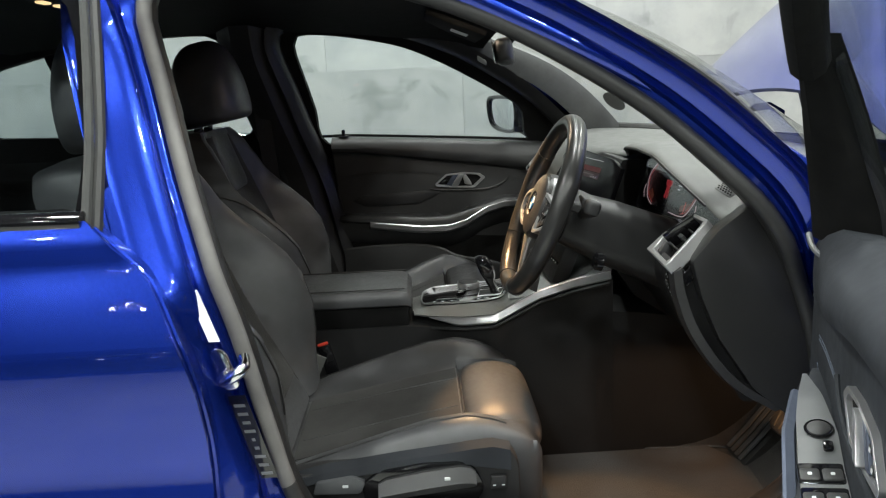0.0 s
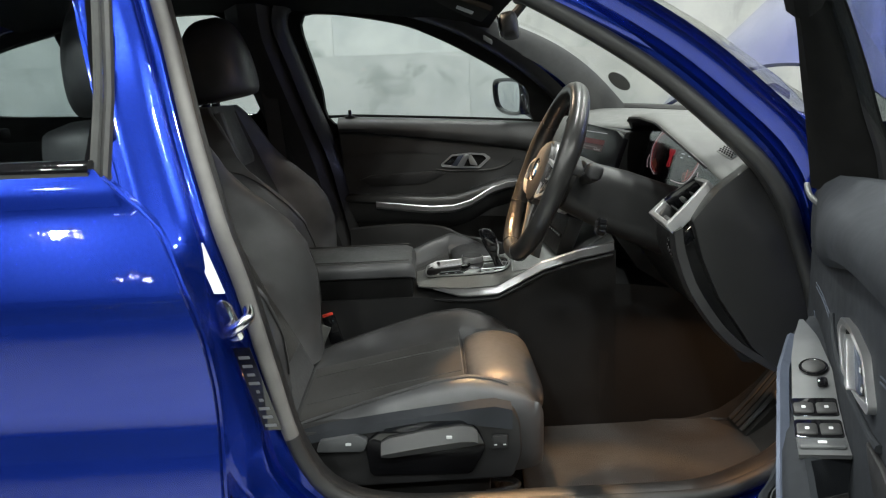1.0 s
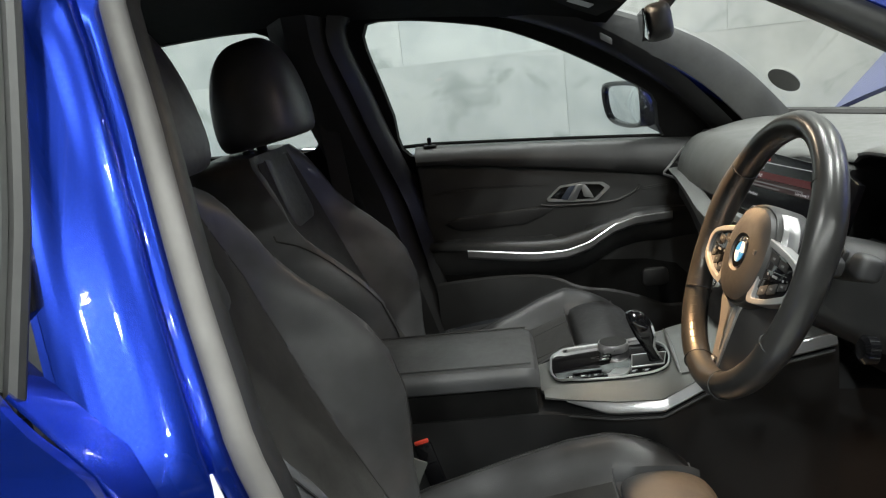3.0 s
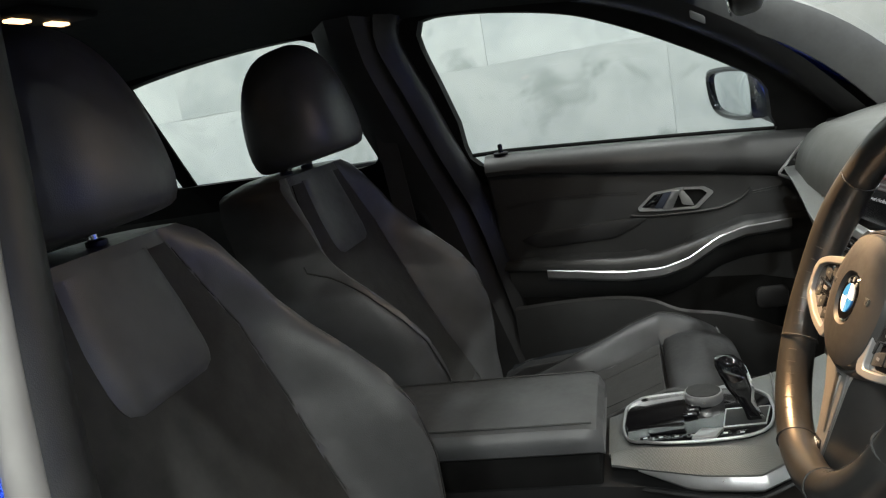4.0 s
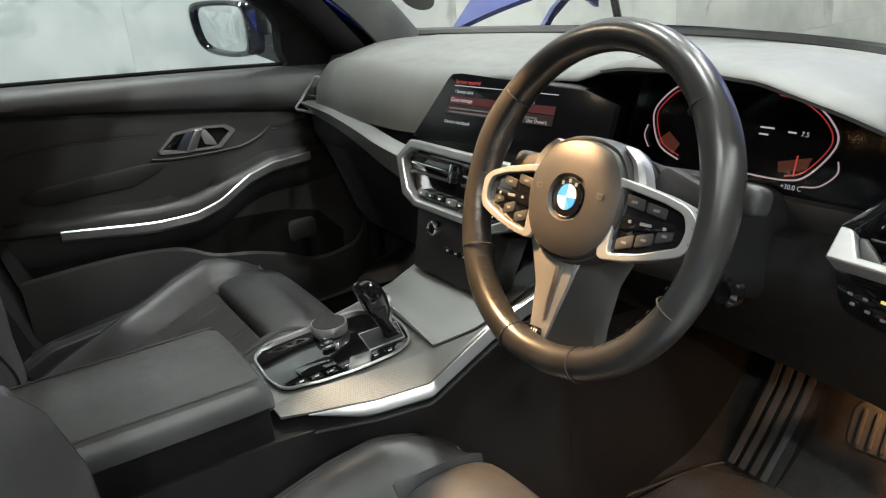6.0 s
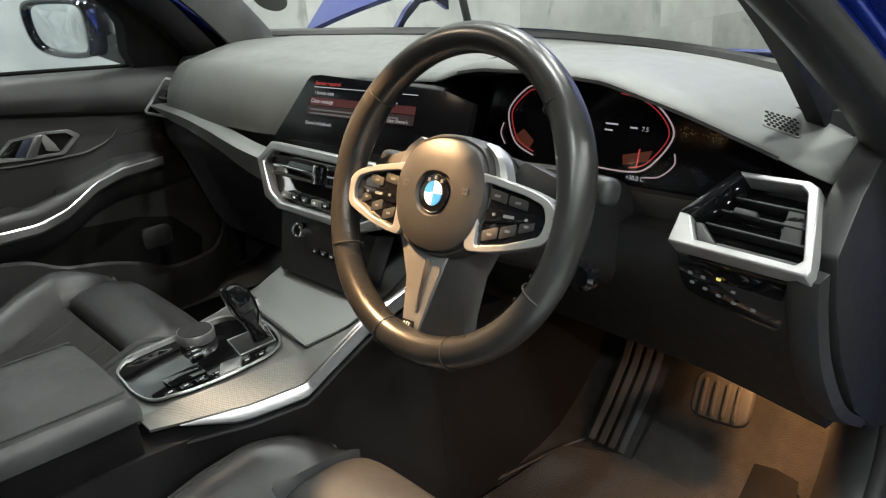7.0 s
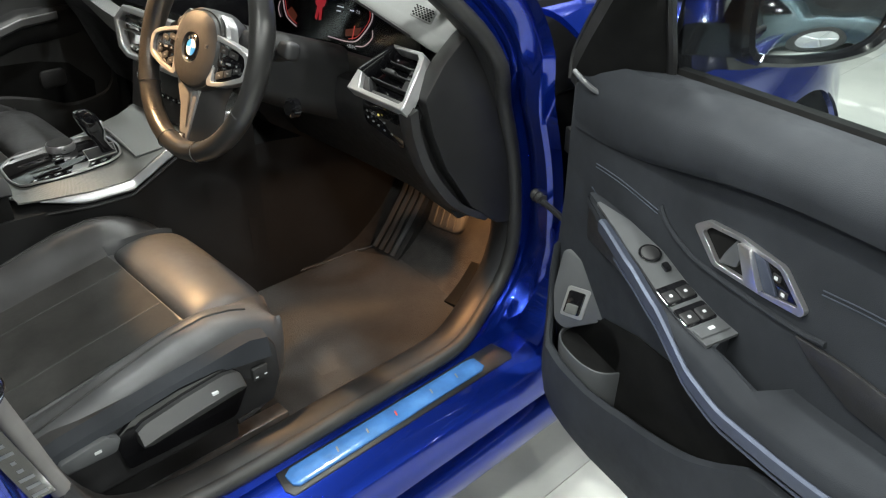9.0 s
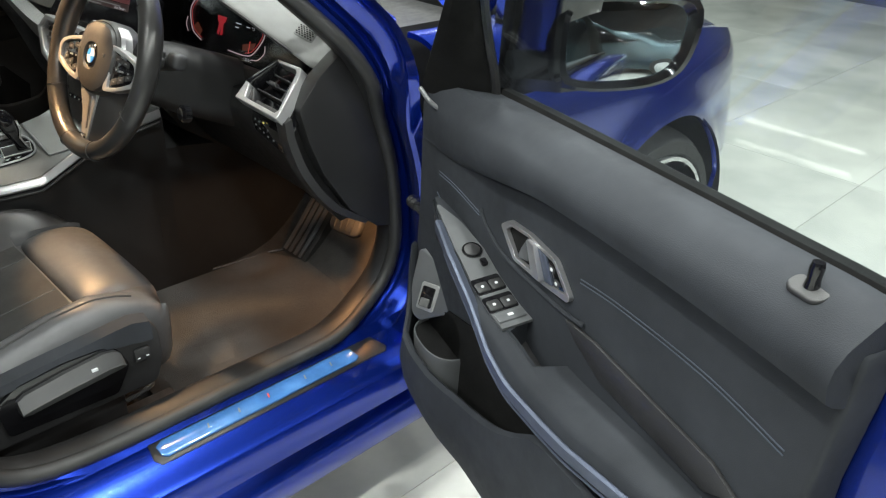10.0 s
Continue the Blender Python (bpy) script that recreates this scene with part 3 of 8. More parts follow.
for side in (-1, 1):
    part("front_wing", flank(0.665, 2.12, 0.22, 0.93, side, top=fender_top), BLUE, car, "blue front wing")
    # rolled top of the wing, falling in to the bonnet gap
    def wing_top(u, v):
        x = 0.665 + 1.44 * u
        y = skin_y(0.9) + plan_in(x) + 0.038 + (0.075 + 0.095 * ease(u / 0.30)) * v
        z = fender_top(x) - 0.001 + (0.055 - 0.025 * min(1, (x - 0.665) / 0.7)) * math.sin(v * math.pi / 2)
        return x - 0.040 * v * max(0.0, 1 - u / 0.12), y if side < 0 else far(y), z
    part("wing_top", sheet(wing_top, 30, 8, 0.01), BLUE, car)
    rear = part("rear_door", flank(-1.22, -0.297, 0.25, 0.955, side, 0.016, front=shut_line), BLUE, car, "blue closed rear door")
    part("door_return", sheet(lambda u, v, s=side: (shut_line(0.26 + 0.69 * u) + 0.004 - 0.03 * v, (skin_y(0.26 + 0.69 * u) - belly(0.26 + 0.69 * u) + 0.004 + (0.075 + belly(0.26 + 0.69 * u)) * v) if s < 0 else far(skin_y(0.26 + 0.69 * u) - belly(0.26 + 0.69 * u) + 0.004 + (0.075 + belly(0.26 + 0.69 * u)) * v), 0.26 + 0.69 * u), 20, 4, 0.004), BLUE, rear)
    part("belt_strip", tube([(x, skin_y(0.955) - 0.002 if side < 0 else far(skin_y(0.955) - 0.002), 0.957 + 0.01 * (-x - 0.4)) for x in np.linspace(-1.30, -0.452, 20)], 0.015, 10), GLOSS, rear, "gloss black belt strip")
    part("rear_quarter", flank(-2.42, -1.23, 0.25, 0.97, side), BLUE, car, "blue rear quarter panel")
    part("sill_panel", loft([[(x, y if side < 0 else far(y), z) for y, z in ((1.15, 0.362), (1.135, 0.345), (1.070, 0.338), (1.055, 0.326), (1.040, 0.322), (1.030, 0.30), (1.028, 0.272), (1.050, 0.262), (1.056, 0.250), (1.046, 0.240), (1.032, 0.222), (1.026, 0.200), (1.036, 0.165), (1.075, 0.145), (1.15, 0.14))]
               for x in np.linspace(-1.0, 1.14, 30)], True, True), BLUE, car, "blue side sill")
part("scuff_plate", prism([(0.060, 1.092), (0.450, 1.092), (0.462, 1.098), (0.460, 1.124), (0.445, 1.128), (0.065, 1.128), (0.052, 1.120), (0.052, 1.100)],
                          lambda a, b, h: (a, b, h + 0.338 + (b - 1.07) * 0.108), 0.002, 0.007, 0.002), FILM, car, "scuff plate under light blue protective film")
part("scuff_border", prism([(0.045, 1.084), (0.52, 1.084), (0.53, 1.095), (0.52, 1.136), (0.045, 1.136), (0.038, 1.10)],
                           lambda a, b, h: (a, b, h + 0.338 + (b - 1.07) * 0.108), -0.004, 0.002, 0.002), BLACKTRIM, car)
for k, px in enumerate((0.14, 0.20, 0.34, 0.40, 0.26)):
    part("scuff_mark", prism([(px, 1.105), (px + 0.003, 1.105), (px + 0.006, 1.115), (px + 0.003, 1.115)], lambda a, b, h: (a, b, h + 0.338 + (b - 1.07) * 0.108), 0.0072, 0.0080), DIMPRINT if k < 4 else RED, car)

# greenhouse sides: the trimmed walls round the windows
FRONT_LIGHT = smooth([(-0.306, 0.930), (-0.335, 1.05), (-0.352, 1.128), (-0.376, 1.235), (-0.368, 1.275), (-0.335, 1.283), (-0.22, 1.272), (-0.058, 1.240), (0.052, 1.197), (0.16, 1.142), (0.279, 1.073), (0.350, 1.02), (0.362, 0.95), (0.369, 0.900), (0.2, 0.905), (-0.1, 0.915)], 64, True)
REAR_LIGHT = smooth([(-0.562, 0.976), (-0.566, 1.112), (-0.592, 1.245), (-0.625, 1.283), (-0.68, 1.293), (-0.84, 1.288), (-1.0, 1.274), (-1.17, 1.248), (-1.40, 1.19), (-1.55, 1.12), (-1.60, 1.05), (-1.45, 1.005), (-1.26, 0.993), (-0.9, 0.985)], 60, True)
SIDE_EDGE = [(0.62, 0.90), (0.665, 0.965), (0.385, 1.178), (0.12, 1.308), (-0.18, 1.355), (-0.6, 1.362), (-1.0, 1.33), (-1.35, 1.25), (-1.7, 1.10), (-1.93, 0.97), (-1.93, 0.90), (-1.0, 0.90), (-0.45, 0.88), (0.3, 0.875)]
part("window_surround", holed(SIDE_EDGE, [FRONT_LIGHT, REAR_LIGHT], lambda a, b: (a, far(seal_y(b) + 0.004), b), (0, 0.05, 0)), LINER, car, "black trim round the passenger side windows")
part("side_glass", prism([(x, z) for x, z in FRONT_LIGHT], lambda a, b, h: (a, far(seal_y(b)) + 0.03 + h, b), 0, 0.004), GLASS, car, "raised passenger window glass").visible_shadow = False
part("side_glass", prism([(x, z) for x, z in REAR_LIGHT], lambda a, b, h: (a, far(seal_y(b)) + 0.03 + h, b), 0, 0.004), GLASS, car, "raised rear passenger window glass").visible_shadow = False
part("quarter_bar", box((-1.115, -0.012, 0.975), (-1.072, 0.0, 1.27), 0.003, 1, Matrix(((1, 0, -0.19, 0.19), (0, 1, -0.42, far(1.15) + 0.42 * 0.85 + 0.03), (0, 0, 1, 0), (0, 0, 0, 1)))), LINER, car)
NEAR_LIGHT = [(x, z) for x, z in smooth([(-0.470, 0.968), (-0.475, 1.10), (-0.490, 1.22), (-0.52, 1.275), (-0.60, 1.295), (-0.84, 1.288), (-1.0, 1.274), (-1.17, 1.248), (-1.40, 1.19), (-1.55, 1.12), (-1.60, 1.05), (-1.45, 1.005), (-1.26, 0.993), (-0.9, 0.978)], 60, True)]
part("window_surround", holed([(-0.478, 0.93), (-0.470, 0.99), (-0.464, 1.05), (-0.468, 1.15), (-0.482, 1.25), (-0.51, 1.34), (-0.6, 1.362), (-1.0, 1.33), (-1.35, 1.25), (-1.7, 1.10), (-1.93, 0.97), (-1.93, 0.90), (-1.0, 0.92)], [NEAR_LIGHT], lambda a, b: (a, skin_y(max(b, 0.93)) + 0.02, b), (0, 0.03, 0)), GLOSS, car, "black window frame of the rear door")
part("side_glass", prism(NEAR_LIGHT, lambda a, b, h: (a, skin_y(max(b, 0.93)) + 0.03 + h, b), 0, 0.004), TINT, car, "tinted rear door glass").visible_shadow = False
part("seal_lining", tube([(-0.441 - 0.12 * max(0, z - 1.05) ** 1.2, skin_y(z) + 0.016, z) for z in np.linspace(0.93, 1.34, 14)], 0.008, 8), DARKSEAL, car)
part("window_seal", tube([(-0.454 - 0.12 * max(0, z - 1.05) ** 1.2, skin_y(z) + 0.010, z) for z in np.linspace(0.95, 1.34, 14)], 0.007, 8), PILLARCLOTH, car, "grey rubber seal along the middle pillar")
part("quarter_bar", box((-1.115, 0.0, 0.975), (-1.072, 0.012, 1.27), 0.003, 1, Matrix(((1, 0, -0.19, 0.19), (0, 1, 0.46, 1.045 - 0.46 * 0.93 + 0.03), (0, 0, 1, 0), (0, 0, 0, 1)))), DARKSEAL, car)

# middle pillars
for s in (-1, 1):
    edge_front = [(x, z) for x, z in ((-0.195, 0.35), (-0.225, 0.46), (-0.27, 0.62), (-0.305, 0.75), (-0.335, 0.86), (-0.372, 0.99), (-0.41, 1.13), (-0.43, 1.22), (-0.43, 1.34))]
    pil = [[(x + o, (seal_y(z) + dy) if s < 0 else far(seal_y(z) + dy), z) for o, dy in ((0.004, 0.02), (-0.020, 0.040 if s < 0 else 0.055), (-0.06, 0.050 if s < 0 else 0.085), (-0.12 if s > 0 or z < 0.9 else -0.07, 0.050 if s < 0 else 0.08), (-0.17 if s > 0 or z < 0.9 else -0.085, 0.03), (-0.16 if s > 0 or z < 0.9 else -0.08, -0.015), (-0.06, -0.02))] for x, z in smooth(edge_front, 24)]
    part("pillar_trim", loft(pil), PLASTIC, car, "black middle pillar trim")
    part("pillar_panel", loft([[(x - 0.010 + o, (seal_y(z) + dy) if s < 0 else far(seal_y(z) + dy), z) for o, dy in ((0, -0.002), (-0.03, -0.010), (-0.045, -0.028), (-0.052, -0.026), (-0.075, -0.048), (-0.086, -0.062), (-0.086, 0.0), (0, 0.01))] for x, z in smooth(edge_front, 24)]), BLUE, car, "blue painted middle pillar")
# striker, stickers on the near pillar
part("striker_plate", prism(round_poly([(-0.012, -0.034), (0.013, -0.030), (0.013, 0.026), (0.002, 0.035), (-0.012, 0.024)], 0.010), lambda a, b, h: (-0.302 + a - 0.32 * b, 1.116 - h, 0.720 + b), 0, 0.010, 0.003), CHROME, car, "bright steel lock striker")
part("striker_loop", tube(smooth([(-0.306, 1.112, 0.706), (-0.296, 1.080, 0.712), (-0.278, 1.072, 0.722), (-0.266, 1.082, 0.731), (-0.272, 1.112, 0.735)], 20), 0.0085, 10), CHROME, car)
part("label", prism([(-0.0085, -0.040), (0.0085, -0.040), (0.0085, 0.040), (-0.0085, 0.040)], lambda a, b, h: (-0.329 + a * 0.95 - 0.40 * b, 1.128 - h + 0.30 * b, 0.798 + 0.92 * b), 0.0, 0.002), WHITE, car, "white paper label")
part("tyre_label", prism([(-0.013, -0.068), (0.013, -0.068), (0.013, 0.068), (-0.013, 0.068)], lambda a, b, h: (-0.272 + a - 0.28 * b, 1.122 - h, 0.605 + b), 0.0, 0.002), GLOSS, car, "black data label with pale bars")
for k in range(9):
    w = (0.021, 0.018, 0.020, 0.008, 0.006, 0.020, 0.014, 0.018, 0.020)[k]
    b0 = -0.062 + 0.0140 * k
    part("label_bar", prism([(-w / 2, b0), (w / 2.4, b0), (w / 2.4, b0 + 0.0045), (-w / 2, b0 + 0.0045)], lambda a, b, h: (-0.272 + a * 0.9 - 0.28 * b, 1.122 - h, 0.605 + b), 0.0021, 0.0030), DIMPRINT, car)

# floor pan, tunnel, firewall
part("floor_pan", box((-1.95, 1.16, 0.14), (0.98, far(1.16), 0.19), 0.01), PLASTIC, car)
carpet_profile = [(-0.95, 0.205), (-0.3, 0.205), (0.30, 0.205), (0.60, 0.215), (0.72, 0.25), (0.83, 0.36), (0.88, 0.50), (0.90, 0.72)]
part("carpet", sheet(lambda u, v: (lambda p: (p[0], 1.155 + (far(1.155) - 1.155) * v, p[1]))(smooth(carpet_profile, 41)[int(round(u * 40))]), 41, 12), CARPET, car, "charcoal carpet")
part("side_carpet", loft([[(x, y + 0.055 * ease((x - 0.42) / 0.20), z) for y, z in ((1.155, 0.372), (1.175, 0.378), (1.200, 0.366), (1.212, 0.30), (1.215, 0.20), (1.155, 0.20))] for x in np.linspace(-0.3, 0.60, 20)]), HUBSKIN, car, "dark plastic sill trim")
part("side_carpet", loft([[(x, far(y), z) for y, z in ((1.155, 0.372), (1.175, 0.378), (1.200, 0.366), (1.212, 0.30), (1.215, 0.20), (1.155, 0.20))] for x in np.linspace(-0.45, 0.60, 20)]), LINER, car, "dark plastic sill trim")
part("side_lining", box((-0.45, far(1.185), 0.36), (0.62, far(1.165), 0.88), 0.004), LINER, car)
part("kick_panel", prism([(0.655, 0.20), (0.90, 0.20), (0.90, 0.75), (0.685, 0.75), (0.665, 0.5)], lambda a, b, h: (a, 1.225 + h, b), -0.006, 0.022, 0.006), LINER, car)
part("kick_panel", prism([(0.55, 0.20), (0.90, 0.20), (0.90, 0.75), (0.60, 0.75), (0.575, 0.5)], lambda a, b, h: (a, far(1.19) - h, b), -0.03, 0.02, 0.006), CARPET, car)
part("firewall", box((0.905, 1.235, 0.18), (0.94, far(1.235), 0.885), 0.005), PLASTIC, car)
# engine bay deck, nose, tail so the body is closed
part("cowl", box((0.90, 1.22, 0.78), (1.06, far(1.22), 0.905), 0.03, 4), LINER, car)
part("engine_cover", cushion(Matrix.Translation((1.50, YC, 0.60)), 0.42, 0.60, 0.16, 5), LINER, car)


def nose(u, v):
    a = (v - 0.5) * 2
    y = YC + a * 0.67
    z = 0.20 + 0.53 * u
    x = 2.36 - 0.24 * abs(a) ** 3 - 0.16 * max(0, u - 0.4) ** 1.5 - 0.06 * (0.3 - u if u < 0.3 else 0)
    return (x, y, z)


part("front_bumper", sheet(nose, 14, 28, 0.02), BLUE, car)
for s in (-1, 1):
    part("headlamp", cushion(Matrix.Translation((1.95, YC + s * 0.52, 0.70)) @ pose(0, 0, 0, 0, 12, s * 28), 0.14, 0.10, 0.055, 3), CHROME, car)
part("tail", sheet(lambda u, v: (-2.44 - 0.12 * math.sin(math.pi * v), 1.20 + (far(1.20) - 1.20) * v, 0.30 + 0.68 * u), 10, 14, 0.02), BLUE, car)
part("boot_lid", sheet(lambda u, v: (-1.93 - 0.55 * u, 1.24 + (far(1.24) - 1.24) * v, 0.985 + 0.01 * math.sin(math.pi * v)), 8, 14, 0.02), BLUE, car)

# bonnet, raised on its struts; it hinges by the screen, front edge high
HINGE_X, HINGE_Z, LIFT = 0.80, 0.938, radians(40)


def bonnet_at(u, v, w=0.0):
    a = (v - 0.5) * 2
    half = 0.725 + 0.04 * u - 0.16 * u ** 6
    along = 0.15 * (1 - a * a) * (1 - u) + 1.25 * u - 0.17 * u * abs(a) ** 2.5
    h = 0.03 * math.sin(math.pi * u) + 0.045 * (1 - a * a) - w
    return (HINGE_X + along * math.cos(LIFT) - h * math.sin(LIFT), YC + a * half, HINGE_Z + along * math.sin(LIFT) + h * math.cos(LIFT))


bonnet = part("bonnet", sheet(lambda u, v: bonnet_at(u, v), 22, 26, 0.012), BLUE, car, "raised blue bonnet")
for s in (-1, 1):
    part("gas_strut", tube([(1.32, YC + s * 0.66, 0.86), Vector(bonnet_at(0.45, 0.5 + s * 0.44, 0.03))], 0.011, 8), DARKSEAL, bonnet)
    part("bonnet_hinge", loft([[Vector((1.0 + 0.05 * k, YC + s * 0.63 + q[0], 0.90 + 0.10 * math.sin(k * 0.6) + q[1])) for q in ((-0.008, -0.012), (0.008, -0.012), (0.008, 0.012), (-0.008, 0.012))] for k in range(5)]), BLUE, bonnet)


# wheels
def wheel(ax, side):
    y = 1.012 if side < 0 else far(1.012)
    s = -side
    m = Matrix.Translation((ax, y - side * -0.01, AXLE_Z)) @ pose(0, 0, 0, -90 * side, 0, 0)
    hub = part("wheel", lathe([(0.252, 0.010), (0.255, -0.02), (0.240, -0.17), (0.230, -0.17), (0.238, -0.02), (0.242, 0.010)], m, 40), SILVER, car, "two-tone alloy wheel")
    part("tyre", lathe([(0.249, -0.005), (0.262, 0.008), (0.29, 0.006), (0.308, -0.02), (0.315, -0.05), (0.315, -0.15), (0.308, -0.18), (0.27, -0.195), (0.249, -0.18)], m, 48), TYRE, hub)
    part("brake_disc", lathe([(0.05, -0.09), (0.165, -0.09), (0.165, -0.11), (0.05, -0.11)], m, 32), STEEL, hub)
    part("cap", lathe([(0.001, -0.012), (0.035, -0.014), (0.06, -0.03), (0.06, -0.06)], m, 24), SILVER, hub)
    for k in range(5):
        for d in (-0.16, 0.16):
            a, b = 2 * math.pi * k / 5 + d * 0.5, 2 * math.pi * k / 5 + d * 1.15
            p, q = Vector((0.045 * math.cos(a), 0.045 * math.sin(a), -0.025)), Vector((0.243 * math.cos(b), 0.243 * math.sin(b), 0.0))
            part("spoke", tube([m @ p, m @ p.lerp(q, 0.5), m @ q], 0.012, 6), SILVER if d < 0 else GLOSS, hub)


for ax in (AXLE_F, AXLE_R):
    for side in (-1, 1):
        wheel(ax, side)
        liner = [[(ax + 0.364 * math.cos(a), y if side < 0 else far(y), AXLE_Z + 0.364 * math.sin(a)) for a in np.linspace(-0.2, math.pi + 0.2, 24)] for y in (1.0, 1.30)]
        part("arch_liner", loft(liner, False, False), DARKSEAL, car)

# check strap on the near hinge pillar
part("check_strap", tube(smooth([(0.640, 1.150, 0.607), (0.61, 1.07, 0.607), (0.575, 1.00, 0.607)], 10), 0.0055, 8), DARKSEAL, car, "black door check strap")
part("check_strap_boot", lathe([(0.001, -0.016), (0.011, -0.015), (0.013, -0.008), (0.010, -0.002), (0.012, 0.004), (0.009, 0.012), (0.011, 0.018), (0.001, 0.020)], Matrix.Translation((0.640, 1.142, 0.608)) @ pose(0, 0, 0, 90, 0, -20), 16), DARKSEAL, car)
for z in (0.46, 0.72):
    part("hinge_arm", prism(round_poly([(-0.050, -0.008), (0.030, -0.014), (0.030, 0.014), (-0.050, 0.010)], 0.006), lambda a, b, h: Matrix.Translation((0.668, 1.086, z)) @ pose(0, 0, 0, 0, 0, 66) @ Vector((a, b, h)), -0.022, 0.022, 0.004), DARKSEAL, car, "dark steel door hinge")
    part("hinge_pin", lathe([(0.001, -0.030), (0.007, -0.029), (0.007, 0.029), (0.001, 0.030)], Matrix.Translation((0.655, 1.050, z)), 14), DARKSEAL, car)


# ---- doors ----
DOOR_O = Vector((0.51, 0.98, 0))
DOOR_U, DOOR_N = Vector((-0.3372, -0.9414, 0)), Vector((-0.9414, 0.3372, 0))


def open_place(u, w, z):
    """Near door, swung open: u from its front edge back, w towards the cabin side."""
    return DOOR_O + DOOR_U * u + DOOR_N * w + Vector((0, 0, z))


def shut_place(u, w, z):
    """Far door, closed."""
    return Vector((0.51 - u, 2.69 - w, z))


def belt(u):
    return 0.918 + 0.055 * min(1, max(0, u) / 0.75) ** 0.8


def trim_z(u):
    """Height of the armrest's silver edge along the door."""
    return float(np.interp(u, [0.10, 0.23, 0.29, 0.36, 0.42, 0.50, 0.68, 0.82], [0.706, 0.704, 0.688, 0.648, 0.632, 0.632, 0.652, 0.66]))


def arm_rise(u):
    """How far the armrest's top stands over its silver edge."""
    return float(np.interp(u, [0.05, 0.12, 0.22, 0.29, 0.36, 0.45, 0.60, 0.8], [0.012, 0.020, 0.024, 0.022, 0.040, 0.042, 0.040, 0.028]))


def ramp_z(u):
    """Height of the near armrest's sloping switch field."""
    return float(np.interp(u, [0.10, 0.16, 0.225, 0.275, 0.33, 0.40], [0.748, 0.742, 0.726, 0.709, 0.698, 0.694]))


CREASE = np.array(smooth([(-0.05, 0.826), (0.0, 0.825), (0.08, 0.826), (0.15, 0.833), (0.215, 0.846), (0.32, 0.868), (0.42, 0.883), (0.58, 0.893), (0.70, 0.895), (0.80, 0.894), (0.85, 0.894)], 60))


def door(owner, place, near):
    P = lambda a, b, h: place(a, h, b)
    skin = BLUE
    bz = lambda u: belt(u) - (0.0 if near else 0.022)
    tz = lambda u: trim_z(u) + (float(np.interp(u, [0.10, 0.147, 0.214, 0.275, 0.353, 0.42, 0.50, 0.68], [0.026, 0.026, 0.016, 0.006, 0.004, 0.008, 0.012, 0.010])) if near else 0.0)
    pan = [(-0.015, 0.885), (-0.018, 0.70), (-0.03, 0.56), (-0.04, 0.42), (0.02, 0.32), (0.75, 0.31), (0.80, 0.42), (0.795, 0.80), (0.805, 0.935), (0.80, 0.945), (0.4, 0.925), (0.15, 0.905)]
    panel = part("door_panel", prism(pan, P, -0.045, 0.0, 0.012, 3), DOORSKIN if near else FARSKIN, owner, "moulded dark door panel")
    # outer shell and its painted edge
    shell = [(-0.025, 0.90), (-0.035, 0.6), (-0.035, 0.34), (0.02, 0.26), (0.80, 0.25), (0.87, 0.45), (0.905, 0.75), (0.925, 0.934 if near else 0.93), (0.5, 0.922 if near else 0.92), (0.1, 0.892 if near else 0.89)]
    part("door_shell", prism(shell, P, -0.155, -0.046, 0.03, 4), skin, owner, "blue painted door shell")
    # upper pad: broad on top, rolling over to a crease that rises towards the rear
    def crease(u):
        z = float(np.interp(u, CREASE[:, 0], CREASE[:, 1]))
        return z if near else bz(u) - float(np.interp(u, [0.0, 0.15, 0.42, 0.73, 0.8], [0.10, 0.098, 0.076, 0.052, 0.050]))
    rings = []
    for u in np.linspace(0.0, 0.80, 40):
        b, c = bz(u) - (0.0 if near else 0.008), crease(u)
        g = b + 0.004 - c
        swell = (0.15 + 0.85 * ease(u / 0.30)) if near else 1.0
        lip = -0.006 if near else 0.008
        outer_w = float(np.interp(u, [0.0, 0.10, 0.75], [-0.052, -0.080, -0.055])) if near else -0.05
        rings.append([place(u, w, z) for w, z in ((outer_w, b + lip - 0.02), (outer_w, b + lip), (-0.030 if not near else -0.060, b + lip + (0.003 if near else 0)), (-0.012 if not near else -0.036, b + lip + (0.006 if near else 0)), (-0.002 if not near else -0.016, b + (0.007 if not near else 0.001)), (0.006 * swell - (0.005 if near else 0), b + (0.002 if not near else -0.010)), (0.018 * swell, b - (0.10 if not near else 0.26) * g), (0.027 * swell, b - 0.42 * g), (0.029 * swell, b - 0.62 * g), (0.024 * swell, b - 0.82 * g), (0.014 * swell, c + 0.004), (0.003, c), (-0.02, c - 0.002))])
    part("upper_pad", loft(rings), DOORSKIN if near else FARSKIN, panel, "soft padded door top")
    part("belt_seal", tube([place(u, (float(np.interp(u, [0.10, 0.75], [-0.074, -0.052])) if near else -0.044), bz(u) + (-0.004 if near else 0.003)) for u in np.linspace(0.10 if near else 0.0, 0.84, 30)], 0.010 if near else 0.005, 8), LINER, panel, "black window seal")
    # twin stitching in the panel's middle field
    for k in range(2):
        part("stitch_line", tube(smooth([place(u, 0.0010, z - 0.005 * k) for u, z in ((0.455, 0.815), (0.53, 0.824), (0.664, 0.829), (0.765, 0.820))], 24), 0.0008, 6), STITCH if near else FARSKIN, panel)
        part("stitch_line", tube(smooth([place(u, 0.0010, z - 0.005 * k) for u, z in ((0.06, 0.790), (0.12, 0.790), (0.20, 0.783))], 12), 0.0008, 6), STITCH if near else FARSKIN, panel)
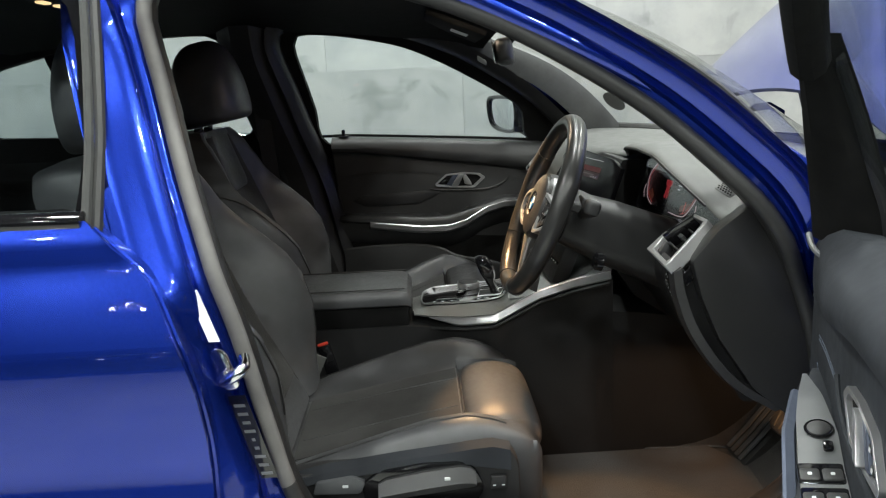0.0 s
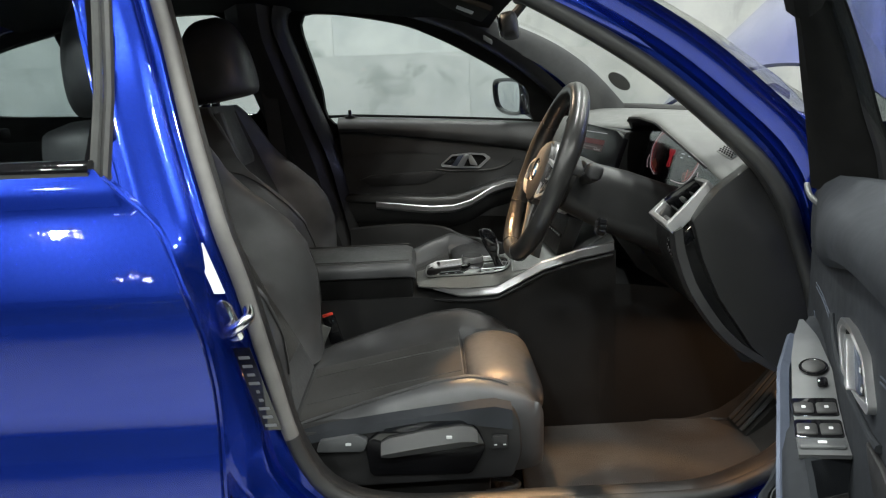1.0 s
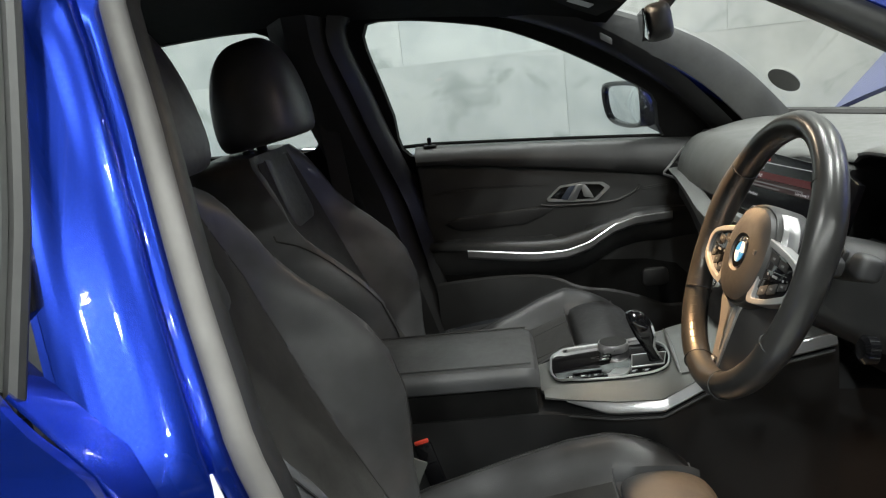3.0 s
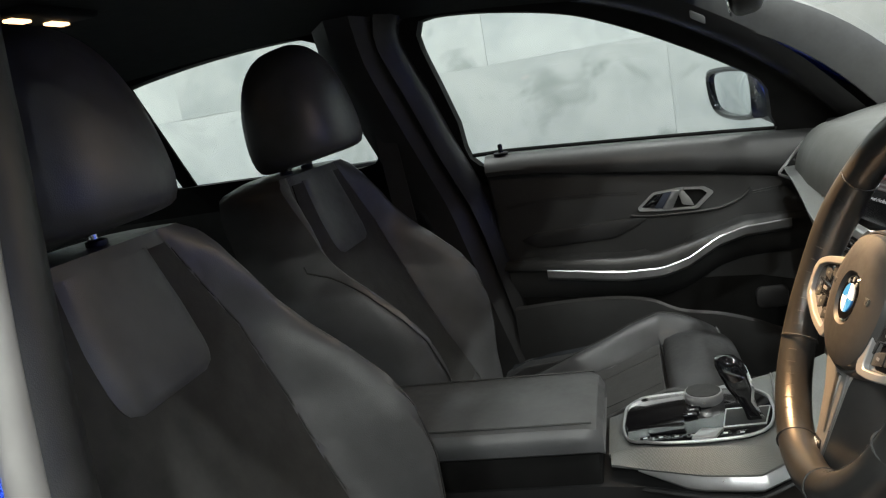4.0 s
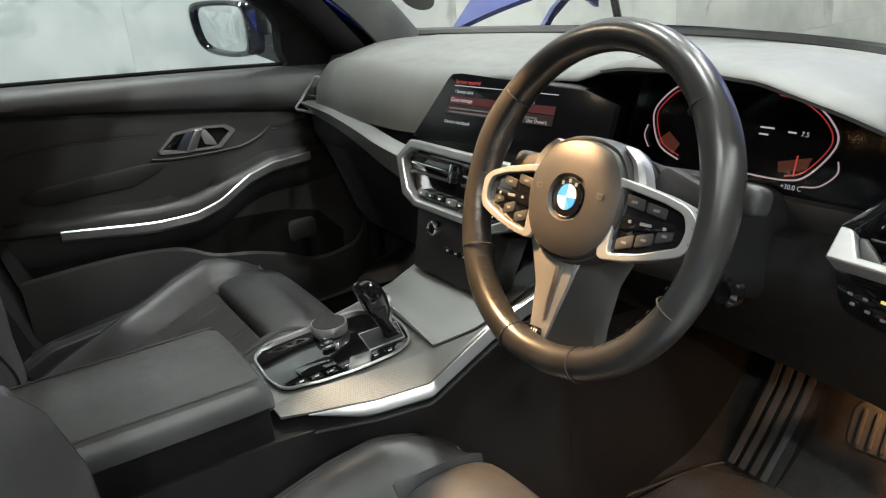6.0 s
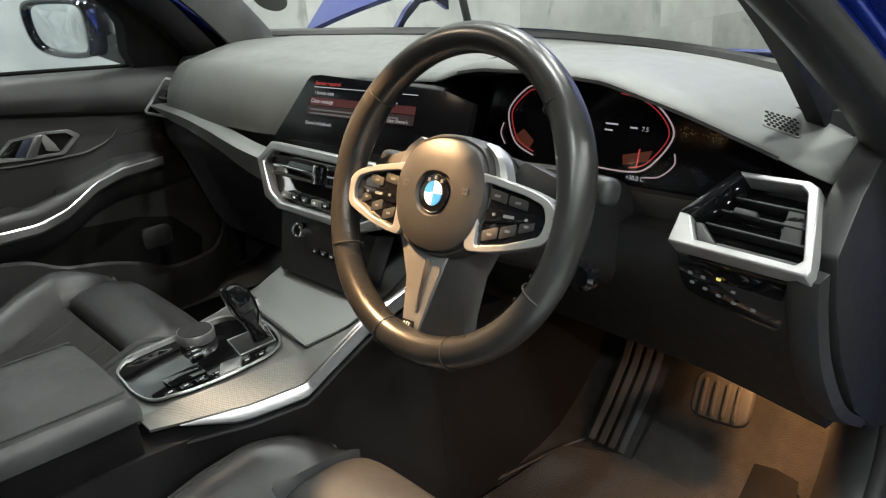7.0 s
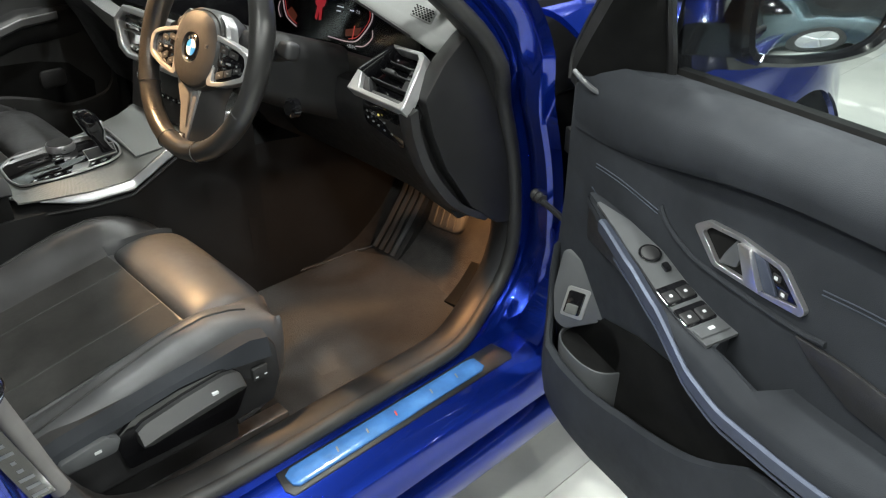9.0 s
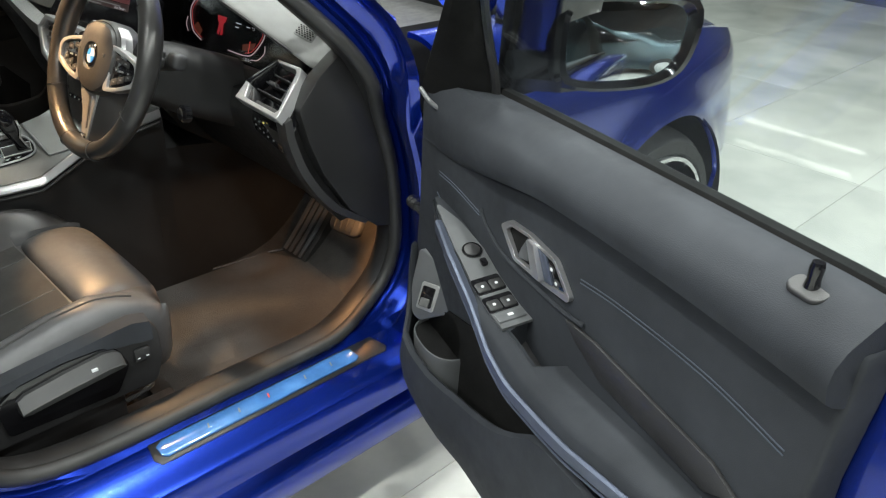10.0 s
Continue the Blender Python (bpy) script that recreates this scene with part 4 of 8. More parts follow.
    if near:
        part("tab_line", tube([place(0.055, 0.001, 0.752), place(0.085, 0.001, 0.738)], 0.0008, 6), STITCH, panel)
    # handle: a thin silver frame, dark cup in front, the lever across it, a dark key plate behind
    du, dz = (0.0, 0.0) if near else (0.012, -0.006)
    H = lambda pts: [(a + du, b + dz) for a, b in pts]
    bez = H(round_poly([(0.272, 0.800), (0.292, 0.815), (0.345, 0.820), (0.408, 0.816), (0.446, 0.784), (0.443, 0.776), (0.390, 0.770), (0.312, 0.766)], 0.006))
    hole = H(round_poly([(0.287, 0.799), (0.300, 0.810), (0.345, 0.815), (0.405, 0.811), (0.438, 0.784), (0.390, 0.775), (0.318, 0.772)], 0.004))
    part("handle_bezel", holed(bez, [hole], lambda a, b: place(a, 0.007, b), place(0, -0.012, 0) - place(0, 0, 0)), SILVER, panel, "silver handle bezel", bevel=0.0015)
    part("handle_cup", prism(hole, P, -0.006, 0.0012, 0.0006), LINER, panel)
    part("cup_tongue", prism(H(round_poly([(0.318, 0.773), (0.345, 0.780), (0.352, 0.812), (0.340, 0.814), (0.325, 0.790)], 0.004)), P, 0.001, 0.0045, 0.001), SPOKESILVER if not near else SWITCHGREY, panel)
    part("lever", prism(H(round_poly([(0.346, 0.815), (0.364, 0.815), (0.390, 0.776), (0.368, 0.774)], 0.003)), lambda a, b, h: place(a, h + 0.06 * max(0, a - 0.355), b), 0.001, 0.012, 0.003), SILVER, panel, "silver door lever")
    part("lever_face", prism(H(round_poly([(0.365, 0.814), (0.384, 0.811), (0.408, 0.779), (0.390, 0.776)], 0.003)), P, 0.001, 0.0065, 0.0015), DARKMETAL, panel, "blue-grey lever face")
    part("rear_plate", prism(H([(0.386, 0.810), (0.405, 0.808), (0.434, 0.784), (0.410, 0.779)]), P, 0.001, 0.0050, 0.001), GLOSS, panel)
    if near:
        for hu, hz in ((0.402, 0.800), (0.415, 0.787)):
            part("memory_key", prism(rounded(0.012, 0.008, 0.002), lambda a, b, h: place(hu + a, h, hz + b), 0.0, 0.0062, 0.0012), PLASTIC, panel)
            part("key_print", prism(rounded(0.005, 0.004, 0.001), lambda a, b, h: place(hu + a, h, hz + b), 0.0063, 0.0068), PALE, panel)
    # recess surround of the handle
    part("cup_surround", tube(smooth([place(u, 0.002, z) for u, z in ((0.205, 0.792), (0.220, 0.776), (0.255, 0.760), (0.30, 0.753), (0.42, 0.755), (0.475, 0.762))], 24), 0.0035, 8), DOORSKIN if near else FARSKIN, panel)
    # armrest with its silver edge
    def reach(u):
        return float(np.interp(u, [0.05, 0.12, 0.22, 0.40, 0.55, 0.70, 0.82], [0.006, 0.030, 0.050, 0.060, 0.058, 0.040, 0.010]))
    rings, lower = [], []
    for u in np.linspace(0.06, 0.80, 44):
        r, z = reach(u), tz(u)
        rise = arm_rise(u)
        if near:
            k = ease((u - 0.38) / 0.08)
            rise = (max(0.006, ramp_z(u) - 0.002 - z)) * (1 - k) + rise * k
        gap = -0.036 + 0.072 * float(np.interp(u, [0.345, 0.362, 0.44, 0.462], [0, 1, 1, 0]))
        gap = min(gap, r - 0.020)
        rings.append([place(u, w, zz) for w, zz in ((gap, z + rise - 0.03), (gap, z + rise + 0.002), (gap + 0.006, z + rise + 0.004), (r * 0.75, z + rise), (r - 0.003, z + rise - 0.006), (r + 0.001, z + rise - 0.014), (r + 0.001, z + 0.010), (r - 0.004, z + 0.004), (gap, z + 0.004))])
        lower.append([place(u, w, zz) for w, zz in ((-0.02, z + 0.004), (r - 0.006, z + 0.004), (r * 0.75, z - 0.02), (r * 0.35, z - 0.06), (-0.02, z - 0.085))])
    rest = part("armrest", loft(rings), DOORSKIN if near else FARSKIN, panel, "padded armrest")
    part("armrest_underside", loft(lower), PLASTIC if near else FARSKIN, rest)
    part("trim_strip", loft([[place(u, reach(u) + w, tz(u) + z) for w, z in ((0.003, 0.0125), (0.0065, 0.010), (0.0055, -0.006), (-0.004, -0.014), (-0.012, -0.010), (-0.006, 0.010))] for u in np.linspace(0.13, 0.685, 40)]), DARKMETAL if near else SILVER, rest, "blue-grey satin trim strip" if near else "silver trim strip")
    if near:
        part("trim_edge", tube([place(u, reach(u) + 0.002, tz(u) - 0.014) for u in np.linspace(0.18, 0.685, 36)], 0.0018, 6), DARKMETAL, rest)
    # pull pocket dark opening
    part("pull_recess", prism([(0.44, 0.752), (0.465, 0.735), (0.52, 0.715), (0.70, 0.712), (0.74, 0.735), (0.70, 0.750), (0.50, 0.757)], P, 0.0, 0.006, 0.002), PLASTIC, panel)
    # bin: a low wall proud of the panel, with the opening behind it
    rim = [(-0.004, 0.635), (0.006, 0.54), (0.032, 0.500), (0.080, 0.486), (0.158, 0.484), (0.222, 0.512), (0.30, 0.538), (0.389, 0.556), (0.467, 0.592), (0.60, 0.605), (0.78, 0.595)]
    if near:
        rim = [(-0.004, 0.635), (0.006, 0.56), (0.024, 0.512), (0.055, 0.492), (0.13, 0.490), (0.20, 0.490), (0.24, 0.494), (0.295, 0.506), (0.365, 0.530), (0.418, 0.562), (0.472, 0.596), (0.60, 0.605), (0.78, 0.595)]
    rim = smooth([(u, z - (0.0 if near else 0.022)) for u, z in rim], 40)
    def bulge(u):
        return float(np.interp(u, [-0.01, 0.05, 0.11, 0.17, 0.25, 0.6, 0.8], [0.014, 0.056, 0.064, 0.062, 0.048, 0.042, 0.025] if near else [0.012, 0.034, 0.038, 0.041, 0.042, 0.042, 0.025]))
    cols = []
    for u, z in rim:
        r, z0 = bulge(u), 0.335
        cols.append([place(u, w, zz) for w, zz in ((r - 0.014, z - 0.03), (r - 0.012, z - 0.004), (r - 0.006, z), (r, z - 0.006), (r + 0.004, z - 0.05), (r - 0.004, z0 + 0.06), (r * 0.6, z0 + 0.01), (0.0, z0), (0.0, z0 + 0.02), (r - 0.02, z0 + 0.04))])
    bin_wall = part("door_bin", loft(cols), DOORSKIN if near else FARSKIN, panel, "moulded door bin")
    # black plate that darkens the bin's inside as shade would
    part("bin_back", prism([(0.07, 0.40), (0.78, 0.40), (0.78, 0.60), (0.5, 0.605), (0.2, 0.585), (0.12, 0.565), (0.06, 0.50)], P, 0.0, 0.003), LINER, bin_wall)
    if near:
        # boot switch plate ahead of the bin, mirror knob and window switches on the armrest ramp
        boot = lambda a, b, h: place(a * 1.15 + 0.020, h + 0.006 + (0.57 - b) * 0.25 - (a - 0.03) * 0.28, b)
        plate = part("boot_switch_plate", prism(round_poly([(-0.010, 0.630), (-0.006, 0.560), (0.010, 0.515), (0.030, 0.510), (0.075, 0.548), (0.120, 0.582), (0.10, 0.635), (0.03, 0.625)], 0.012), boot, -0.004, 0.006, 0.003), SWITCHGREY, panel)
        part("boot_switch_bezel", prism(rounded(0.036, 0.050, 0.004), lambda a, b, h: boot(0.036 + a, 0.560 + b + 0.25 * a, h), 0.005, 0.008, 0.001), SPOKESILVER, plate, "silver switch bezel")
        part("boot_switch", prism(rounded(0.026, 0.038, 0.003), lambda a, b, h: boot(0.036 + a, 0.560 + b + 0.25 * a, h), 0.007, 0.0095, 0.001), GLOSS, plate)
        part("boot_key", prism(rounded(0.018, 0.016, 0.002), lambda a, b, h: boot(0.036 + a, 0.550 + b + 0.25 * a, h), 0.009, 0.0120, 0.001), DASH, plate)
        cup = Matrix.Translation(place(0.107, -0.002, 0.503)) @ Matrix(((DOOR_U.x, DOOR_N.x, 0, 0), (DOOR_U.y, DOOR_N.y, 0, 0), (0, 0, 1, 0), (0, 0, 0, 1)))
        squircle = lambda r, h: [cup @ Vector((r * 1.22 * math.copysign(abs(math.cos(a)) ** 0.8, math.cos(a)), r * 0.86 * math.copysign(abs(math.sin(a)) ** 0.8, math.sin(a)), h)) for a in np.linspace(0, 2 * math.pi, 40, False)]
        well = part("cup_well", loft([squircle(r, h) for r, h in ((0.052, -0.095), (0.056, -0.006), (0.055, 0.0), (0.053, 0.0005), (0.052, -0.003), (0.049, -0.070), (0.010, -0.072))]), SWITCHGREY, bin_wall, "grey cup holder in the door bin")
        # black skin puts the shade of the hollow into the grey cup
        part("well_shade", loft([squircle(r, h) for r, h in ((0.0515, -0.004), (0.0485, -0.069), (0.010, -0.0705), (0.009, -0.069), (0.047, -0.067), (0.050, -0.0045))]), LINER, well)
        # black plate for the shade behind the cup
        part("cup_recess", prism(round_poly([(0.040, 0.496), (0.166, 0.496), (0.172, 0.535), (0.150, 0.562), (0.105, 0.556), (0.060, 0.530)], 0.015), P, 0.0, 0.003), LINER, bin_wall)
        def ramp(a, b, h):
            """On the armrest's top: a along the door, b across towards the cabin, h off the surface."""
            return place(a, 0.027 + b, ramp_z(a) + h + 0.002 - b * 0.10)
        sw = part("switch_plate", sheet(lambda p, v: (lambda u: ramp(u, (lambda lo, hi: lo + (hi - lo) * v)(float(np.interp(u, [0.10, 0.15, 0.22, 0.40], [-0.008, -0.018, -0.026, -0.026])), float(np.interp(u, [0.10, 0.15, 0.20, 0.27, 0.40], [-0.004, 0.006, 0.013, 0.017, 0.020]))), 0.003))(0.102 + 0.264 * p), 30, 6, 0.004), SWITCHGREY, panel)
        kx, ky = (ramp(0.228, -0.008, 0) - ramp(0.208, -0.008, 0)).normalized(), (ramp(0.218, 0.002, 0) - ramp(0.218, -0.018, 0)).normalized()
        kz = kx.cross(ky) if kx.cross(ky).z > 0 else ky.cross(kx)
        kc = ramp(0.218, -0.008, 0.0025)
        m = Matrix(((kx.x, ky.x, kz.x, kc.x), (kx.y, ky.y, kz.y, kc.y), (kx.z, ky.z, kz.z, kc.z), (0, 0, 0, 1)))
        part("mirror_knob", lathe([(0.001, 0.0045), (0.009, 0.0044), (0.0115, 0.0036), (0.0125, 0.002), (0.015, 0.001), (0.015, -0.002)], m, 28), PLASTIC, sw)
        part("knob_ring", lathe([(0.0130, 0.003), (0.0140, 0.0035), (0.015, 0.0025), (0.0140, 0.0015)], m, 28), GLOSS, sw)
        part("fold_key", prism(rounded(0.012, 0.010, 0.003), lambda a, b, h: ramp(0.245 + a, -0.014 + b, h), 0.003, 0.007, 0.001), GLOSS, sw)
        for a0 in (0.282, 0.318):
            part("key_bed", prism(rounded(0.030, 0.044, 0.004), lambda a, b, h: ramp(a0 + a, -0.003 + b, h), 0.002, 0.0040, 0.001), GLOSS, sw)
            for b0 in (-0.0135, 0.0078):
                part("window_key", prism(rounded(0.018, 0.019, 0.003), lambda a, b, h: ramp(a0 + 0.003 + a, b0 + b, h), 0.0035, 0.0060, 0.0012), PLASTIC, sw)
                part("key_print", prism(rounded(0.004, 0.004, 0.001), lambda a, b, h: ramp(a0 + 0.003 + a, b0 + b, h), 0.0061, 0.0065), PALE, sw)
        part("lock_key", prism(rounded(0.018, 0.042, 0.003), lambda a, b, h: ramp(0.347 + a, -0.003 + b, h), 0.002, 0.006, 0.002), SWITCHGREY, sw)
        part("key_print", prism(rounded(0.005, 0.008, 0.001), lambda a, b, h: ramp(0.347 + a, -0.003 + b, h), 0.0061, 0.0065), PALE, sw)
    # lock pin
    pin_u = 0.738 if near else 0.760
    part("pin_base", prism(rounded(0.036, 0.022, 0.010), lambda a, b, h: place(pin_u + a, -0.004 + b, bz(pin_u) + (-0.010 - 0.3 * b if near else -0.0005) + h), 0, 0.005, 0.0018), PLASTIC, panel)
    part("lock_pin", lathe([(0.0068, 0.0), (0.0056, 0.008), (0.0062, 0.018), (0.005, 0.023), (0.001, 0.024)], Matrix.Translation(place(pin_u, -0.006, bz(pin_u) + (-0.006 if near else 0.001))), 16), GLOSS, panel)
    return panel


far_door = thing("passenger_door", (0.1, 2.74, 0.3), "closed front passenger door with black panel and silver trim", "car door")
door(far_door, shut_place, False)
near_door = thing("driver_door", tuple(open_place(0.3, 0, 0.3)), "open driver's door with dark moulded panel and blue shell", "car door")
door(near_door, open_place, True)
part("speaker_cover", prism(rounded(0.07, 0.05, 0.015), lambda a, b, h: shut_place(0.19 + a, h + 0.06, 0.55 + b), 0, 0.012, 0.005), PLASTIC, far_door)


# the near door's window frame, sail, glass and mirror
def lean(z):
    return -0.022 + 0.36 * max(0.0, z - 0.93)


frame_line = [(0.225, 1.125), (0.32, 1.175), (0.46, 1.228), (0.60, 1.265), (0.76, 1.288), (0.86, 1.295), (0.905, 1.27), (0.900, 1.18), (0.875, 1.05), (0.855, 0.97)]
part("window_frame", tube([open_place(u, lean(z), z) for u, z in smooth(frame_line, 70)], 0.020, 10, squash=1.2), LINER, near_door, "black window frame of the open door")
# the cover at the mirror turns back from its inner front edge to the glass
sail_front = smooth([(-0.008, 0.006, 0.902), (0.008, 0.010, 0.922), (0.041, 0.018, 0.960), (0.079, 0.027, 1.0), (0.126, 0.039, 1.05), (0.172, 0.050, 1.10), (0.228, 0.066, 1.15)], 18)
sail_rear = smooth([(0.116, -0.062, 0.905), (0.119, -0.057, 0.925), (0.122, -0.050, 0.96), (0.130, -0.035, 1.0), (0.142, -0.018, 1.05), (0.170, 0.004, 1.10), (0.215, 0.030, 1.15)], 18)
rings = []
for f, r in zip(sail_front, sail_rear):
    mid = (f + r) / 2 + np.array([0.012, 0.006, 0])
    rings.append([open_place(*q) for q in (f, 0.6 * f + 0.4 * mid + np.array([0.006, 0.003, 0]), mid, 0.5 * mid + 0.5 * r + np.array([0.006, 0.004, 0]), r, r + np.array([-0.012, -0.012, 0]), f + np.array([-0.012, -0.016, 0]))])
part("sail_panel", loft(rings), LINER, near_door, "black triangular cover at the mirror")
rings, edge = [], []
for u, w, z, k in ((-0.012, 0.004, 0.872, 0.60), (-0.008, 0.006, 0.902, 0.70), (0.008, 0.010, 0.922, 0.80), (0.041, 0.018, 0.96, 0.85), (0.079, 0.027, 1.0, 0.85), (0.126, 0.039, 1.05, 0.80), (0.172, 0.050, 1.10, 0.65), (0.24, 0.068, 1.155, 0.45), (0.40, 0.085, 1.222, 0.30)):
    rings.append([open_place(u + a * k, w + b * k, z) for a, b in ((-0.004, -0.014), (-0.030, -0.026), (-0.040, -0.032), (-0.072, -0.042), (-0.084, -0.050), (-0.078, -0.062), (-0.004, -0.066))])
    edge.append(open_place(u - 0.086 * k, w - 0.052 * k, z))
# the highlight along the pad's front lip, drawn as a light grey tube
part("corner_highlight", tube(smooth([open_place(*q) for q in ((0.002, 0.012, 0.907), (0.030, 0.011, 0.898), (0.048, 0.005, 0.891), (0.066, -0.010, 0.884))], 18), 0.0038, 8), SWITCHGREY, near_door, "highlight on the door top's edge, added as a grey tube")
flange = part("frame_flange", loft(rings), LINER, near_door, "black flange of the door's window frame")
part("flange_seal", tube(smooth(edge, 30), 0.005, 8), DARKSEAL, flange)
part("division_bar", tube([open_place(*sail_rear[k]) for k in range(1, 16)], 0.007, 8), BLACKTRIM, near_door)
glass = part("window_glass", prism([(u, z) for u, z in ((0.112, 0.930), (0.128, 1.0), (0.158, 1.085), (0.19, 1.125), (0.26, 1.135), (0.325, 1.162), (0.46, 1.222), (0.60, 1.26), (0.76, 1.285), (0.86, 1.29), (0.895, 1.18), (0.86, 0.985))], lambda a, b, h: open_place(a, lean(b) - 0.050 * max(0.0, 1 - (b - 0.93) / 0.30) + h, b), 0, 0.004), GLASS, near_door, "raised clear window glass")
glass.visible_shadow = False


def mirror(owner, m, hand):
    """A door mirror: m's x looks back along the car, y outwards."""
    out = [(-0.098, -0.052), (-0.085, -0.064), (-0.03, -0.068), (0.04, -0.060), (0.082, -0.042), (0.102, -0.010), (0.110, 0.035), (0.104, 0.060), (0.080, 0.070), (0.0, 0.072), (-0.075, 0.066), (-0.096, 0.050), (-0.102, 0.0)]
    out = [(a * hand, b) for a, b in out]
    ring = smooth(out, 40, True)
    rings = []
    for d, k in ((-0.014, 0.74), (-0.010, 0.78), (0.003, 0.815), (0.006, 0.90), (0.002, 0.98), (-0.012, 1.01), (-0.06, 0.98), (-0.10, 0.80), (-0.125, 0.45), (-0.13, 0.1)):
        rings.append([m @ Vector((d, a * k, b * k)) for a, b in ring])
    shell = part("mirror_housing", loft(rings), GLOSS, owner, "gloss black mirror housing")
    part("mirror_glass", loft([[m @ Vector((d, a * k, b * k)) for a, b in ring] for d, k in [(-0.012, 0.80)] + [(-0.0045 + 0.0060 * (0.64 - k * k), k) for k in (0.80, 0.72, 0.64, 0.54, 0.44, 0.34, 0.24, 0.14, 0.05)]]), MIRROR, shell, "mirror glass")
    part("mirror_foot", loft([[m @ Vector((-0.05 + q[0], -hand * (0.06 + 0.035 * k), -0.040 - 0.004 * k + q[1] * (1 + 0.35 * k))) for q in ((-0.04, -0.018), (0.03, -0.018), (0.03, 0.018), (-0.04, 0.018))] for k in range(4)]), GLOSS, shell)


eye_side = Vector((0.652, 0.728, 1.006))
back = (DOOR_U * 0.92 + DOOR_N * 0.38).normalized()
outer = Vector((-back.y, back.x, 0))
if outer.dot(DOOR_N) > 0:
    outer = -outer
mirror(near_door, Matrix(((back.x, outer.x * 1.0, -0.12 * back.x, eye_side.x), (back.y, outer.y * 1.0, -0.12 * back.y, eye_side.y), (0, 0, 1.0, eye_side.z), (0, 0, 0, 1))), 1)
arm_path = ((0.530, 0.853, 0.948, 1.075), (0.560, 0.828, 0.945, 1.080), (0.600, 0.796, 0.942, 1.082), (0.640, 0.770, 0.945, 1.080))
# gloss black here stands for the blue paint lying in shade
mirror_arm = part("mirror_arm", loft([[(x + 0.012, y + 0.012, z0), (x, y, (z0 + z1) / 2), (x - 0.020, y - 0.020, z1), (x + 0.05, y + 0.055, z1), (x + 0.075, y + 0.08, (z0 + z1) / 2), (x + 0.05, y + 0.055, z0)] for x, y, z0, z1 in arm_path]), GLOSS, near_door, "arm of the door mirror, coloured gloss black for paint in shade")
part("arm_underside", loft([[(x - 0.004, y - 0.004, z0 - 0.012), (x - 0.004, y - 0.004, z0 + 0.004), (x + 0.052, y + 0.057, z0 + 0.004), (x + 0.052, y + 0.057, z0 - 0.012)] for x, y, z0, z1 in arm_path]), GLOSS, mirror_arm)
mirror(car, Matrix(((-0.90, 0.44, 0, 0.318), (-0.44, -0.90, 0, 2.965), (0, 0, 1, 0.990), (0, 0, 0, 1))), -1)


# ---- seats ----
def seat_pad_z(x):
    return float(np.interp(x, [-0.34, -0.25, -0.08, 0.06, 0.20], [0.405, 0.425, 0.458, 0.482, 0.490]))


def lobe(y, start, crest, edge):
    """Cross-section of a bolster: a soft rise from start to crest, then round to the outer edge."""
    if y < crest:
        return ease((y - start) / (crest - start))
    t = min(1.0, (y - crest) / (edge - crest))
    return math.sqrt(max(0.0, 1 - t * t))


